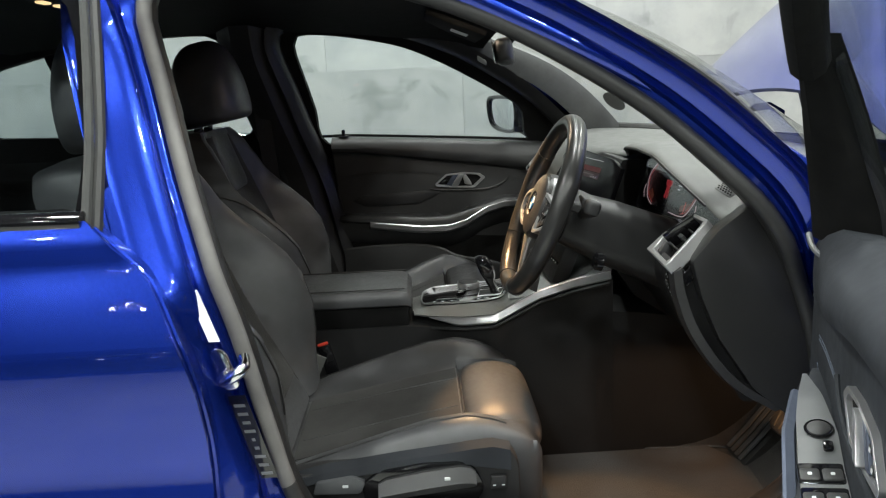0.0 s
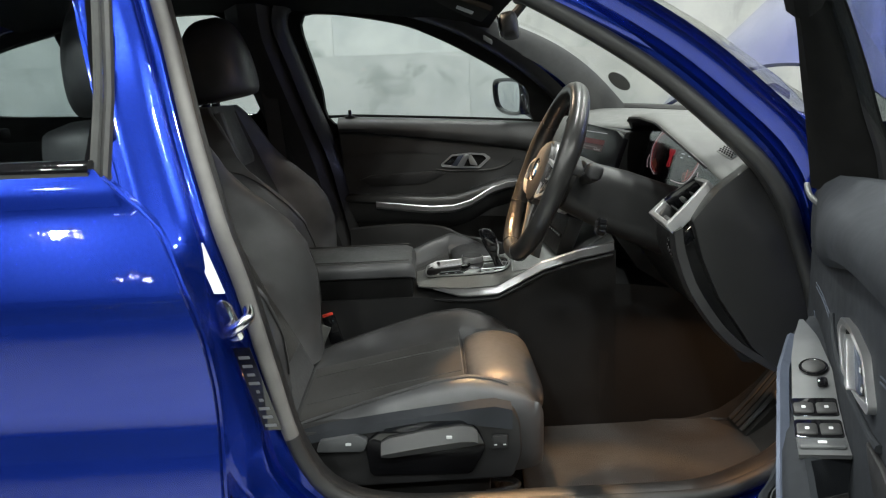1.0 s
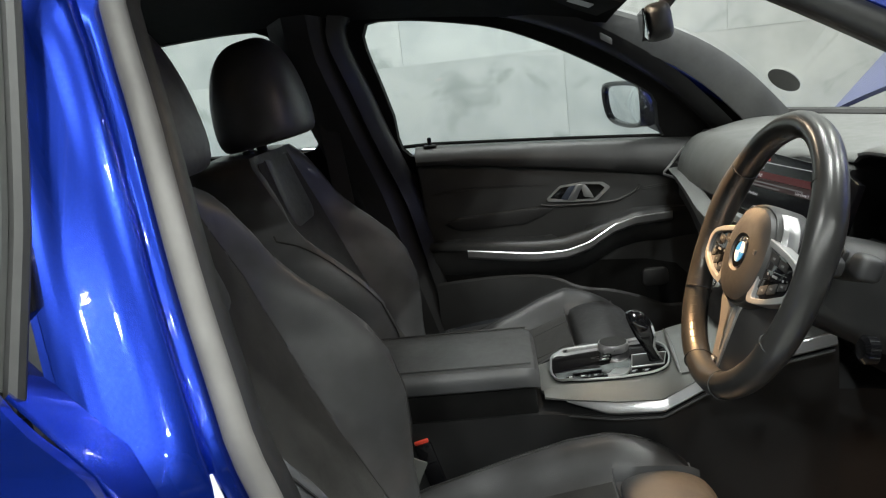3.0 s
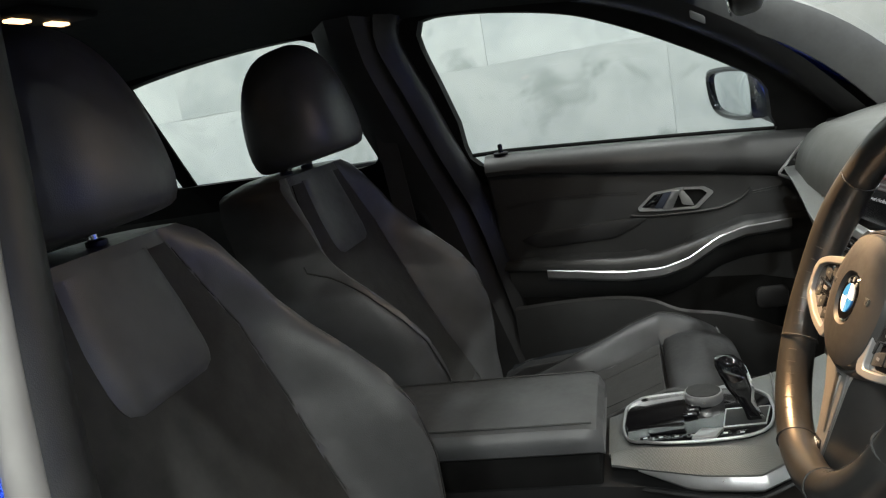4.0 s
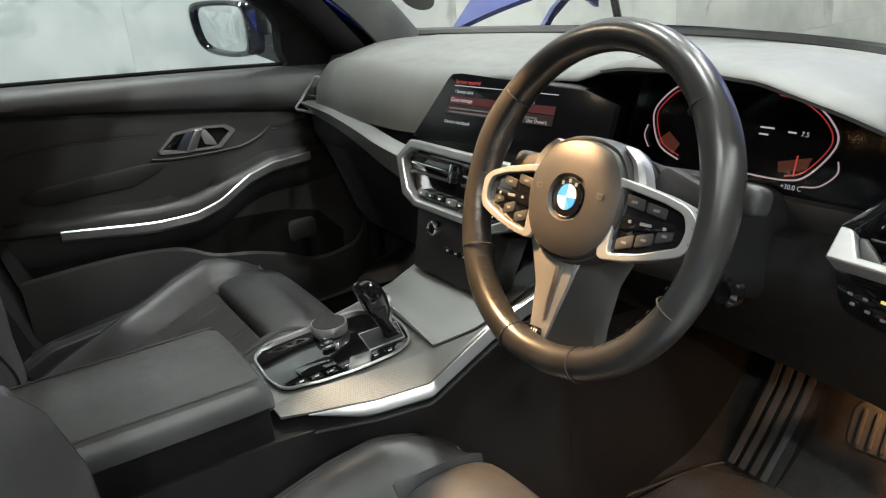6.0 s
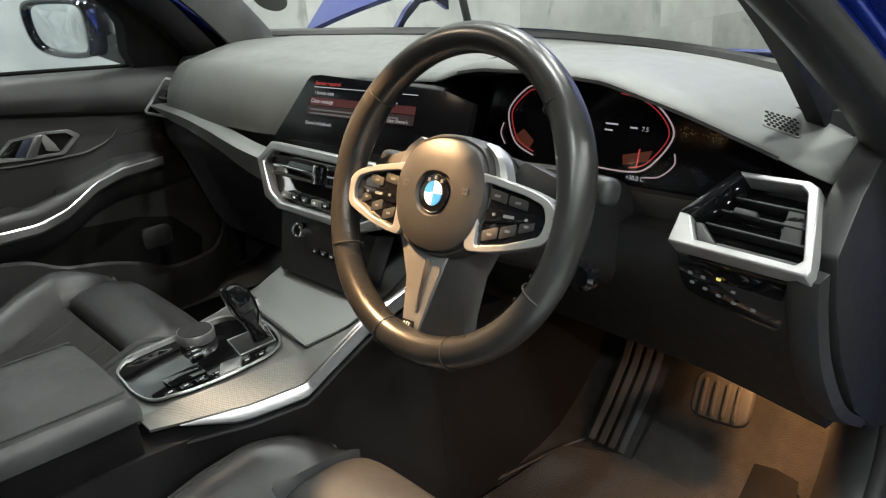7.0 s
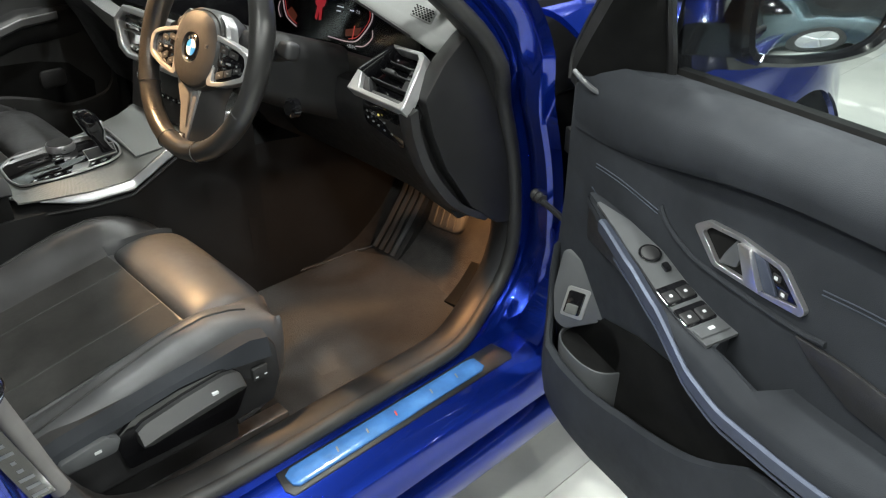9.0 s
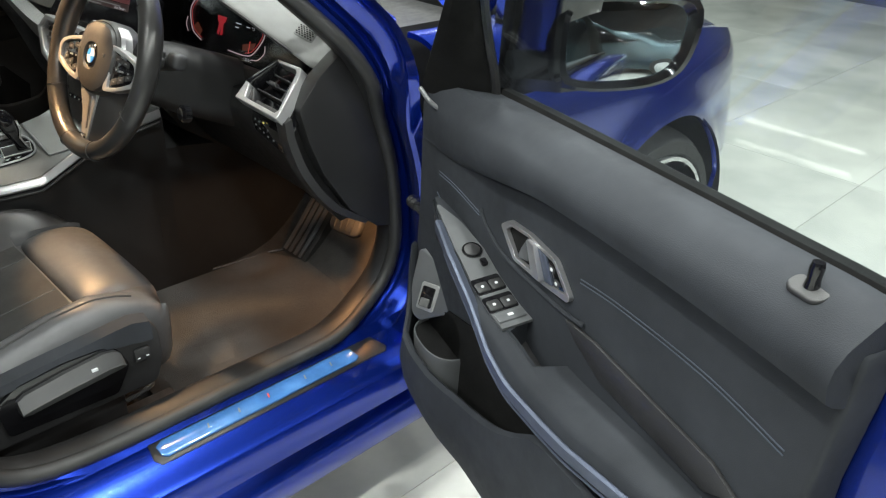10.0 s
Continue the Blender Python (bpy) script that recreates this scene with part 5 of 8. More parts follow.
def seat(yc, near, label, lift=0.0, back_x=0.0):
    s = thing("front_seat", (-0.05, yc, 0.205), label, "car seat", "front seats")
    Y = lambda y: yc + y
    pad_z = lambda x: seat_pad_z(x) + lift * float(np.interp(x, [-0.30, -0.05, 0.07], [-0.8, 0.2, 1.0]))

    # seat cushion: insert and side bolsters in one skin
    def swell(x):
        return float(np.interp(x, [-0.34, -0.25, -0.12, 0.0, 0.07, 0.11, 0.145, 0.172, 0.190, 0.200], [0.0, 0.022, 0.036, 0.048, 0.044, 0.033, 0.016, -0.004, -0.026, -0.056]))

    def cushion_edge(x):
        return float(np.interp(x, [-0.34, -0.28, -0.05, 0.08, 0.14, 0.175, 0.192, 0.200], [0.235, 0.256, 0.264, 0.263, 0.257, 0.246, 0.234, 0.220]))

    def cushion_top(x, y):
        a, edge = abs(y), cushion_edge(x)
        h = swell(x)
        z = pad_z(x) + h * lobe(a, 0.150, 0.210, edge + 0.004) - 0.005 * math.exp(-((a - 0.150) / 0.006) ** 2)
        if a > 0.236:
            z -= 0.020 * ((a - 0.236) / max(0.004, edge - 0.236)) ** 2
        if a < 0.165 and x > 0.064:
            z = min(z, pad_z(0.064) - 0.012 - max(0.0, x - 0.10) * 0.5)
        return z
    cols = [0.0, 0.04, 0.08, 0.11, 0.13, 0.14, 0.145, 0.150, 0.155, 0.1635, 0.168, 0.176, 0.186, 0.196, 0.206, 0.215, 0.224, 0.233, 0.242, 0.250, 0.257]
    rings = []
    for x in (-0.34, -0.332, -0.32, -0.30, -0.27, -0.24, -0.21, -0.18, -0.15, -0.12, -0.09, -0.06, -0.03, 0.0, 0.025, 0.045, 0.056, 0.061, 0.0655, 0.075, 0.09, 0.105, 0.12, 0.135, 0.150, 0.162, 0.173, 0.182, 0.189, 0.195, 0.200):
        e = cushion_edge(x)
        half_ring = [(b, cushion_top(x, b)) for b in (a if a < 0.17 else 0.168 + (a - 0.168) * (e - 0.168) / 0.089 for a in cols)]
        side = [(e + 0.003, half_ring[-1][1] - 0.010), (e + 0.003, 0.42), (e - 0.004, 0.37), (e - 0.016, 0.345)]
        row = half_ring + side
        rings.append([(x, Y(-a), z) for a, z in row[::-1]] + [(x, Y(a), z) for a, z in row[1:]])
    part("seat_cushion", loft(rings), LEATHER, s, "black leather seat base with raised bolsters")
    # thigh support: a roll with rounded ends between the bolsters
    prof = smooth([(0.069, 0.41), (0.068, 0.472), (0.077, 0.488), (0.11, 0.499), (0.152, 0.499), (0.190, 0.486), (0.210, 0.466), (0.214, 0.446), (0.204, 0.424), (0.15, 0.408), (0.09, 0.400)], 44, True)
    mid = (0.145, 0.44)
    rr = []
    for a in np.linspace(-1, 1, 25):
        y = 0.174 * (abs(a) ** 0.75) * (1 if a > 0 else -1)
        k = max(0.12, (1 - (abs(y) / 0.175) ** 7) ** 0.42)
        rr.append([(mid[0] + (x - mid[0]) * (1 - 0.30 * (1 - k)), Y(y), lift * 1.25 + mid[1] + (z - mid[1]) * k + 0.003 * (1 - (y / 0.172) ** 2)) for x, z in prof])
    part("thigh_support", loft(rr), LEATHER, s, "separate leather thigh support")
    part("suede_insert", sheet(lambda u, v: (lambda x, y: (x, Y(y), pad_z(x) + 0.0030 - 0.004 * abs(2 * v - 1) ** 6))(-0.27 + 0.328 * u, -0.146 + 0.292 * v), 20, 22, 0.004), SUEDE, s, "black suede centre panel")
    for y in (-0.075, 0.075):
        part("seam", tube([(x, Y(y), pad_z(x) + 0.0030) for x in np.linspace(-0.26, 0.055, 14)], 0.0016, 6), DARKSEAL, s)
    for k in (-1, 1):
        part("piping", tube([(x, Y(k * 0.222), cushion_top(x, 0.222) + 0.0008) for x in np.linspace(-0.29, 0.135, 30)], 0.0018, 6), DARKSEAL, s)

    # backrest: shoulders, suede panel and deep bolsters in one skin
    def bx(z):
        return back_x - 0.305 - 0.44 * (z - 0.50) - 0.03 * math.sin(math.pi * min(1, max(0, (z - 0.45) / 0.62)))

    def bulge(z):
        return float(np.interp(z, [0.43, 0.50, 0.57, 0.63, 0.70, 0.75, 0.80, 0.84, 0.875, 0.92, 0.97, 1.01], [0.015, 0.050, 0.092, 0.122, 0.136, 0.125, 0.092, 0.060, 0.042, 0.036, 0.022, 0.0]))

    def back_edge(z):
        return float(np.interp(z, [0.43, 0.52, 0.62, 0.72, 0.80, 0.86, 0.92, 0.97, 0.995, 1.012], [0.240, 0.262, 0.276, 0.276, 0.264, 0.246, 0.228, 0.216, 0.204, 0.172]))

    def start(z):
        return float(np.interp(z, [0.43, 0.60, 0.75, 0.86, 1.0], [0.145, 0.168, 0.194, 0.190, 0.132]))

    def front(z, y):
        a, e = abs(y), back_edge(z)
        st = start(z)
        x = bx(z) + bulge(z) * lobe(a, st, st + 0.055, e + 0.006) - 0.006 * math.exp(-((a - st) / 0.007) ** 2)
        return x
    fr = [0.0, 0.10, 0.20, 0.30, 0.38, 0.44, 0.48, 0.51, 0.54, 0.57, 0.60, 0.64, 0.68, 0.72, 0.76, 0.80, 0.84, 0.88, 0.92, 0.95, 0.975, 0.993]
    rings = []
    zs = list(np.linspace(0.43, 0.97, 37)) + [0.98, 0.99, 0.998, 1.005, 1.010, 1.012]
    for z in zs:
        e, t = back_edge(z), float(np.interp(z, [0.43, 0.7, 0.95, 0.995, 1.012], [0.15, 0.16, 0.165, 0.15, 0.10]))
        f = [(a * e, front(z, a * e)) for a in fr]
        r = [(e, bx(z) - 0.02), (e * 0.97, bx(z) - t * 0.6), (e * 0.86, bx(z) - t * 0.88), (e * 0.5, bx(z) - t)]
        row = f + r
        rings.append([(x, Y(-a), z) for a, x in row[::-1]] + [(x, Y(a), z) for a, x in row[1:]] + [(bx(z) - t * 1.03, Y(0), z)])
    back = part("backrest", loft(rings), LEATHER, s, "black leather backrest with deep bolsters")
    part("back_insert", sheet(lambda u, v: (lambda z: (bx(z) + 0.0035 - 0.004 * abs(2 * v - 1) ** 6, Y((-1 + 2 * v) * (start(z) - 0.006) ), z))(0.49 + 0.505 * u), 28, 20, 0.004), SUEDE, back, "black suede back panel")
    for k in (-1, 1):
        part("seam", tube([(front(z, start(z) + 0.002) + 0.0015, Y(k * (start(z) + 0.002)), z) for z in np.linspace(0.47, 0.985, 34)], 0.0018, 6), DARKSEAL, back)
        part("piping", tube([(front(z, start(z) + 0.066) + 0.0010, Y(k * (start(z) + 0.066)), z) for z in np.linspace(0.55, 0.86, 26)], 0.0018, 6), DARKSEAL, back)
    # upper centre panel with a rounded foot
    def panel_half(z):
        return float(np.interp(z, [0.838, 0.841, 0.846, 0.856, 0.872, 0.92, 0.995], [0.066, 0.078, 0.086, 0.092, 0.095, 0.094, 0.084]))
    part("shoulder_panel", sheet(lambda u, v: (lambda z: (bx(z) + 0.003 + 0.007 * (1 - abs(2 * v - 1) ** 4) ** 0.5 * min(1, u * 6) ** 0.5, Y((2 * v - 1) * panel_half(z)), z + 0.004 * (1 - u)))(0.838 + 0.160 * u), 26, 22, 0.004), LEATHER, back, "leather pad between the shoulders")
    # headrest on two posts
    lie = Matrix.Translation((-0.578 + 0.45 * back_x, yc, 1.139)) @ pose(0, 0, 0, 0, -10, 0)
    outline = smooth([(0.0, 0.62), (0.01, 0.82), (0.04, 0.93), (0.12, 0.99), (0.25, 1.0), (0.45, 0.955), (0.60, 0.88), (0.74, 0.77), (0.85, 0.63), (0.93, 0.46), (0.98, 0.26), (1.0, 0.05)], 26)
    rings = []
    for q, w in outline:
        ring = []
        for a in np.linspace(0, 2 * math.pi, 36, endpoint=False):
            ca, sa = math.cos(a), math.sin(a)
            x, y = math.copysign(abs(ca) ** 0.82, ca), math.copysign(abs(sa) ** 0.82, sa)
            ring.append(lie @ Vector((x * (0.014 + 0.090 * w) + 0.012 * q * q + (0.008 * y * y if ca > 0 else 0), y * 0.141 * w, -0.112 + 0.232 * q)))
        rings.append(ring)
    head = part("headrest", loft(rings), LEATHER, s, "black leather headrest")
    for k in (-1, 1):
        part("post", tube([(back_x - 0.575, Y(k * 0.055), 0.98), (back_x * 0.4 - 0.585, Y(k * 0.055), 1.08)], 0.0065, 10), CHROME, head)
        part("post_collar", lathe([(0.013, 0), (0.013, 0.010), (0.008, 0.012)], Matrix.Translation((back_x - 0.575, Y(k * 0.055), 1.008)), 16), PLASTIC, back)
    # base: rails and pedestal
    for k in (-1, 1):
        part("rail", box((-0.34, Y(k * 0.19) - 0.018, 0.206), (0.20, Y(k * 0.19) + 0.018, 0.240), 0.004), STEEL, s)
        part("pedestal", box((-0.30, Y(k * 0.19) - 0.014, 0.236), (0.10, Y(k * 0.19) + 0.014, 0.36), 0.006), PLASTIC, s)
    part("seat_pan", box((-0.30, Y(-0.22), 0.32), (0.14, Y(0.22), 0.37), 0.02), PLASTIC, s)
    # side cover with controls, on the door side
    o = -1 if near else 1
    P = lambda a, b, h: (a, Y(o * (0.262 + h)), b)
    cover = part("side_cover", prism(round_poly([(-0.31, 0.425), (-0.25, 0.455), (-0.06, 0.476), (0.04, 0.486), (0.105, 0.492), (0.138, 0.484), (0.150, 0.46), (0.152, 0.40), (0.135, 0.355), (-0.27, 0.350)], 0.012), P, -0.03, 0.022, 0.007, 3), PLASTIC, s, "black plastic seat side cover")
    part("cover_ridge", loft([[P(a, b + dz, h) for dz, h in ((-0.016 * k, 0.020), (-0.014 * k, 0.030), (0.004, 0.024), (0.012, 0.004), (-0.004, 0.0))] for a, b, k in ((-0.285, 0.436, 0.5), (-0.19, 0.458, 0.6), (-0.06, 0.474, 0.7), (0.04, 0.484, 1.0), (0.075, 0.488, 1.9), (0.105, 0.490, 2.4), (0.135, 0.482, 2.2))]), DOORSKIN, cover, "grey bevelled upper edge of the cover")
    part("lever_bed", prism(round_poly([(-0.128, 0.440), (-0.095, 0.464), (-0.02, 0.474), (0.050, 0.474), (0.074, 0.455), (0.088, 0.42), (0.06, 0.370), (-0.12, 0.375)], 0.010), P, 0.022, 0.030, 0.003), GLOSS, cover)
    part("adjust_lever", loft([[P(a, b + dz, h) for dz, h in ((0.010, 0.028), (0.012, 0.040), (-0.010 * k, 0.056), (-0.020 * k, 0.054), (-0.030 * k, 0.030))] for a, b, k in ((-0.098, 0.430, 0.4), (-0.085, 0.438, 0.9), (-0.02, 0.449, 1.1), (0.045, 0.456, 1.1), (0.064, 0.452, 0.8), (0.072, 0.444, 0.3))]), FARSKIN, cover, "black height lever")
    part("lever_mark", prism(rounded(0.010, 0.006, 0.001), lambda a, b, h: P(0.022 + a, 0.452 + b * 0.7, h), 0.046, 0.052), PALE, cover)
    part("recline_lever", prism(round_poly([(-0.212, 0.428), (-0.206, 0.450), (-0.140, 0.458), (-0.120, 0.446), (-0.130, 0.426)], 0.006), P, 0.02, 0.038, 0.004, 2), SWITCHGREY, cover)
    part("lever_mark", prism(rounded(0.010, 0.005, 0.001), lambda a, b, h: P(-0.155 + a, 0.442 + b, h), 0.038, 0.0388), PALE, cover)
    part("bolster_switch", prism(rounded(0.028, 0.026, 0.004), lambda a, b, h: P(0.112 + a, 0.428 + b, h), 0.022, 0.030, 0.002), PLASTIC, cover)
    for k in (-1, 1):
        part("switch_print", prism(rounded(0.005, 0.002, 0.0005), lambda a, b, h: P(0.112 + k * 0.008 + a, 0.424 + b, h), 0.030, 0.0306), PALE, cover)
    part("slide_bar", tube(smooth([(0.05, Y(o * 0.17), 0.29), (0.13, Y(o * 0.185), 0.30), (0.150, Y(o * 0.215), 0.30), (0.09, Y(o * 0.225), 0.295)], 20), 0.006, 8), PLASTIC, s)
    # belt buckle on the tunnel side
    q = -o
    stalk = part("buckle", box((-0.016, -0.010, -0.05), (0.016, 0.010, 0.035), 0.005, 2, Matrix.Translation((-0.245, Y(q * 0.280), 0.474)) @ pose(0, 0, 0, 0, -15, 0)), GLOSS, s, "black belt buckle with red button")
    part("buckle_button", box((-0.013, -0.0075, 0.034), (0.013, 0.0075, 0.041), 0.002, 2, Matrix.Translation((-0.245, Y(q * 0.280), 0.474)) @ pose(0, 0, 0, 0, -15, 0)), RED, stalk)
    part("belt_strap", box((-0.022, -0.002, -0.03), (0.022, 0.002, 0.05), 0.001, 1, Matrix.Translation((-0.285, Y(q * 0.245), 0.45)) @ pose(0, 0, 0, 0, 25, 0)), DASH, stalk)
    return s


seat(1.555, True, "black leather and suede driver's sports seat")
seat(far(1.555), False, "black leather and suede passenger sports seat", 0.035, -0.045)

# rear bench
bench = thing("rear_bench", (-1.2, YC, 0.205), "black leather rear bench seat", "car seat")
part("bench_cushion", cushion(Matrix.Translation((-1.20, YC, 0.38)), 0.26, 0.66, 0.12, 5), LEATHER, bench)
for k in (-1, 0, 1):
    part("bench_back", cushion(Matrix.Translation((-1.56, YC + k * 0.43, 0.68)) @ pose(0, 0, 0, 0, -20, 0), 0.09, 0.215, 0.33, 4.5), LEATHER, bench)
for k in (-1, 1):
    part("headrest", cushion(Matrix.Translation((-1.66, YC + k * 0.43, 1.02)) @ pose(0, 0, 0, 0, -15, 0), 0.05, 0.12, 0.075, 3.2), LEATHER, bench)
for s in (-1, 1):
    part("rear_door_card", box((-1.92, 0.02, 0.30), (-0.50, 0.08, 0.962), 0.02, 3, Matrix.Translation((0, 1.10, 0)) if s < 0 else Matrix(((1, 0, 0, 0), (0, -1, 0, far(1.10)), (0, 0, 1, 0), (0, 0, 0, 1)))), LINER, car, "black rear door panel")
part("door_pull", box((-0.86, 2.655, 0.70), (-0.62, 2.67, 0.715), 0.004), SILVER, car)
# seat belts on the middle pillars
for s in (-1, 1):
    y = 1.305 if s < 0 else far(1.305)
    part("seat_belt", loft([[(x - 0.024, y + dy, z), (x + 0.024, y + dy, z), (x + 0.024, y + dy + 0.002, z), (x - 0.024, y + dy + 0.002, z)] for x, z, dy in ((-0.505, 1.17, 0.0), (-0.485, 0.9, 0 if s < 0 else 0), (-0.46, 0.6, 0.0), (-0.44, 0.36, 0.0))]), DARKSEAL, car, "black seat belt webbing")
    part("belt_guide", box((-0.035, -0.012, -0.02), (0.035, 0.012, 0.02), 0.006, 2, Matrix.Translation((-0.505, y, 1.175))), PLASTIC, car)


# ---- dashboard ----
dash = thing("dashboard", (0.55, YC, 0.5), "grey and black dashboard with silver trim and dark screens", "dashboard")


def dash_rear(y):
    """Where the pad's top meets its rear face: (x, z)."""
    ys = [1.215, 1.26, 1.32, 1.40, 1.50, 1.60, 1.70, 1.76, 1.84, 1.95, 2.06, 2.20, 2.40, 2.58, 2.67]
    xs = [0.53, 0.49, 0.475, 0.458, 0.450, 0.447, 0.450, 0.462, 0.490, 0.485, 0.450, 0.415, 0.410, 0.425, 0.47]
    zs = [0.872, 0.896, 0.922, 0.953, 0.980, 0.986, 0.982, 0.972, 0.950, 0.943, 0.943, 0.944, 0.944, 0.935, 0.905]
    return float(np.interp(y, ys, xs)), float(np.interp(y, ys, zs))


def pad(u, v):
    y = 1.215 + (2.672 - 1.215) * u
    base = screen_base(min(1, max(0, (y - 1.28) / (far(1.28) - 1.28))))
    xr, zr = dash_rear(y)
    far_side = min(1, max(0, (y - 2.02) / 0.10))
    drop = 0.012 + (0.105 - 0.012) * far_side
    end = min(1, max(0, (2.672 - y) / 0.05)) ** 0.5
    if v < 0.6:
        k = v / 0.6
        x = base.x + (xr + 0.03 - base.x) * k
        z = base.z + (zr - base.z) * k + 0.012 * math.sin(math.pi * k)
        return (x, y, z - 0.008)
    k = (v - 0.6) / 0.4
    a = k * math.pi / 2
    x = xr + 0.03 - (0.03 + 0.045 * far_side * end) * math.sin(a) ** (1.0)
    z = zr - 0.008 - drop * (1 - math.cos(a)) if far_side < 0.01 else zr - 0.008 - drop * (1 - math.cos(a)) ** 1.0
    return (x, y, z)


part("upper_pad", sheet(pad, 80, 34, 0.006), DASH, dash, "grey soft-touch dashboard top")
# black body behind the displays and below
body = [(0.86, 0.93), (0.57, 0.93), (0.55, 0.86), (0.53, 0.81), (0.50, 0.76), (0.50, 0.70), (0.57, 0.60), (0.64, 0.57), (0.86, 0.57)]
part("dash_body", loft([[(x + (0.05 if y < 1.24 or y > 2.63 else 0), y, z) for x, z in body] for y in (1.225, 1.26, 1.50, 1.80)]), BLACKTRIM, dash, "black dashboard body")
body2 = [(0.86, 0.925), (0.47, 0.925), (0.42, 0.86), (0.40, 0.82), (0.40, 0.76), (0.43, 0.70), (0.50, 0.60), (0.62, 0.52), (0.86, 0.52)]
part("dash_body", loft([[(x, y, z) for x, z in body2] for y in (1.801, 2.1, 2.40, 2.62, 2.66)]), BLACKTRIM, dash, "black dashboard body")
# hood over the instruments
part("instrument_hood", sheet(lambda u, v: (lambda y, e: (e[0] - 0.002 + 0.055 * v, y, e[1] - 0.016 - 0.012 * v))(1.30 + 0.46 * u, dash_rear(1.30 + 0.46 * u)), 30, 6, 0.004), PLASTIC, dash)


def face(corner_pts, thick, bevel, material, name, parent, label="", bm_only=False):
    """A plate through an outline of points in space that lie near one plane."""
    pts = [Vector(p) for p in corner_pts]
    c = sum(pts, Vector()) / len(pts)
    nrm = Vector()
    for i in range(len(pts)):
        nrm += (pts[i] - c).cross(pts[(i + 1) % len(pts)] - c)
    nrm.normalize()
    a = (pts[1] - pts[0]).normalized()
    b = nrm.cross(a)
    flat = [((p - c).dot(a), (p - c).dot(b)) for p in pts]
    bm = prism(flat, lambda x, y, h: c + a * x + b * y + nrm * h, -thick, 0, bevel)
    return bm if bm_only else part(name, bm, material, parent, label)


# centre screen: leans with its bent left edge, faces a little to the driver
S_O = Vector((0.352, 2.105, 0.838))
S_R = Vector((0.055, -0.36, 0.0)).normalized()
S_U = Vector((0.036, 0.0, 0.104)).normalized()


def on_screen(a, b, lift=0.0):
    n = S_R.cross(S_U).normalized()
    return S_O + S_R * a + S_U * b + n * lift


def screen_plate(a0, b0, a1, b1, lift, thick, material, name, parent, label="", slant=0.0):
    return part(name, prism([(a0, b0), (a1, b0), (a1 + slant, b1), (a0 + slant, b1)], lambda a, b, h: on_screen(a, b, h), lift - thick, lift), material, parent, label)


screen = part("centre_screen", prism([(0.0, 0.0), (0.40, -0.004), (0.40, 0.085), (0.345, 0.100), (0.09, 0.110), (0.070, 0.108), (0.062, 0.100)], on_screen, -0.012, 0.0, 0.002), DISPLAY, dash, "lit black centre screen with a red message")
SCREEN_WHITE = glow("screen_white", (0.9, 0.9, 0.92), 0.55)
SCREEN_RED = glow("screen_red", (0.55, 0.03, 0.05), 0.09)
SCREEN_DIM = glow("screen_dim_red", (0.20, 0.02, 0.03), 0.06)
TEXT_RED = glow("screen_text_red", (0.9, 0.10, 0.08), 0.6)


def words(text, size, a, b, material, parent, place=None, lift=0.0012):
    """A line of lettering laid on the centre screen."""
    curve = bpy.data.curves.new("lettering", "FONT")
    curve.body, curve.size = text, size
    ob = new("lettering", curve)
    mesh = bpy.data.meshes.new_from_object(ob)
    bpy.data.objects.remove(ob)
    bm = bmesh.new()
    bm.from_mesh(mesh)
    bpy.data.meshes.remove(mesh)
    for v in bm.verts:
        v.co = (place or on_screen)(a + v.co.x, b + v.co.y, lift)
    return part("lettering", bm, material, parent, flat=True)


screen_plate(0.082, 0.0895, 0.300, 0.0905, 0.001, 0.0008, SCREEN_WHITE, "screen_line", screen)
screen_plate(0.078, 0.0615, 0.300, 0.0735, 0.0008, 0.0006, SCREEN_RED, "screen_band", screen)
screen_plate(0.072, 0.0455, 0.300, 0.0605, 0.0008, 0.0006, SCREEN_DIM, "screen_band", screen)
words("Service required", 0.0085, 0.084, 0.0935, TEXT_RED, screen)
words("! Service state", 0.0075, 0.086, 0.0785, SCREEN_WHITE, screen)
words("Close message", 0.0085, 0.080, 0.0650, SCREEN_WHITE, screen)
for k, wd in enumerate((0.19, 0.12)):
    screen_plate(0.080, 0.0530 - 0.006 * k, 0.080 + wd, 0.0555 - 0.006 * k, 0.0014, 0.0004, glow("screen_grey", (0.6, 0.6, 0.6), 0.16), "text_bar", screen)
words("Owner's Handbook", 0.0075, 0.074, 0.0300, SCREEN_WHITE, screen)
words("User Owner's", 0.0070, 0.250, 0.0475, SCREEN_WHITE, screen)

# instrument display
C_O = Vector((0.485, 1.735, 0.838))
C_R = Vector((0.03, -0.40, 0.0)).normalized()
C_U = Vector((0.030, 0.0, 0.100)).normalized()


def on_cluster(a, b, lift=0.0):
    return C_O + C_R * a + C_U * b + C_R.cross(C_U).normalized() * lift


cluster = part("instrument_display", prism([(-0.01, 0.0), (0.02, -0.014), (0.39, -0.014), (0.412, 0.02), (0.405, 0.055), (0.37, 0.085), (0.28, 0.115), (0.0, 0.118)], on_cluster, -0.012, 0.0, 0.002), DISPLAY, dash, "gloss black instrument display with red-lit dials")
cover = part("display_cover", prism([(0.0, 0.004), (0.025, -0.010), (0.385, -0.010), (0.405, 0.02), (0.398, 0.052), (0.365, 0.080), (0.276, 0.109), (0.006, 0.112)], on_cluster, 0.004, 0.006), COVER, cluster, "clear cover over the dials")
cover.visible_shadow = False
RINGW = glow("dial_rim_light", (0.80, 0.58, 0.60), 0.55)
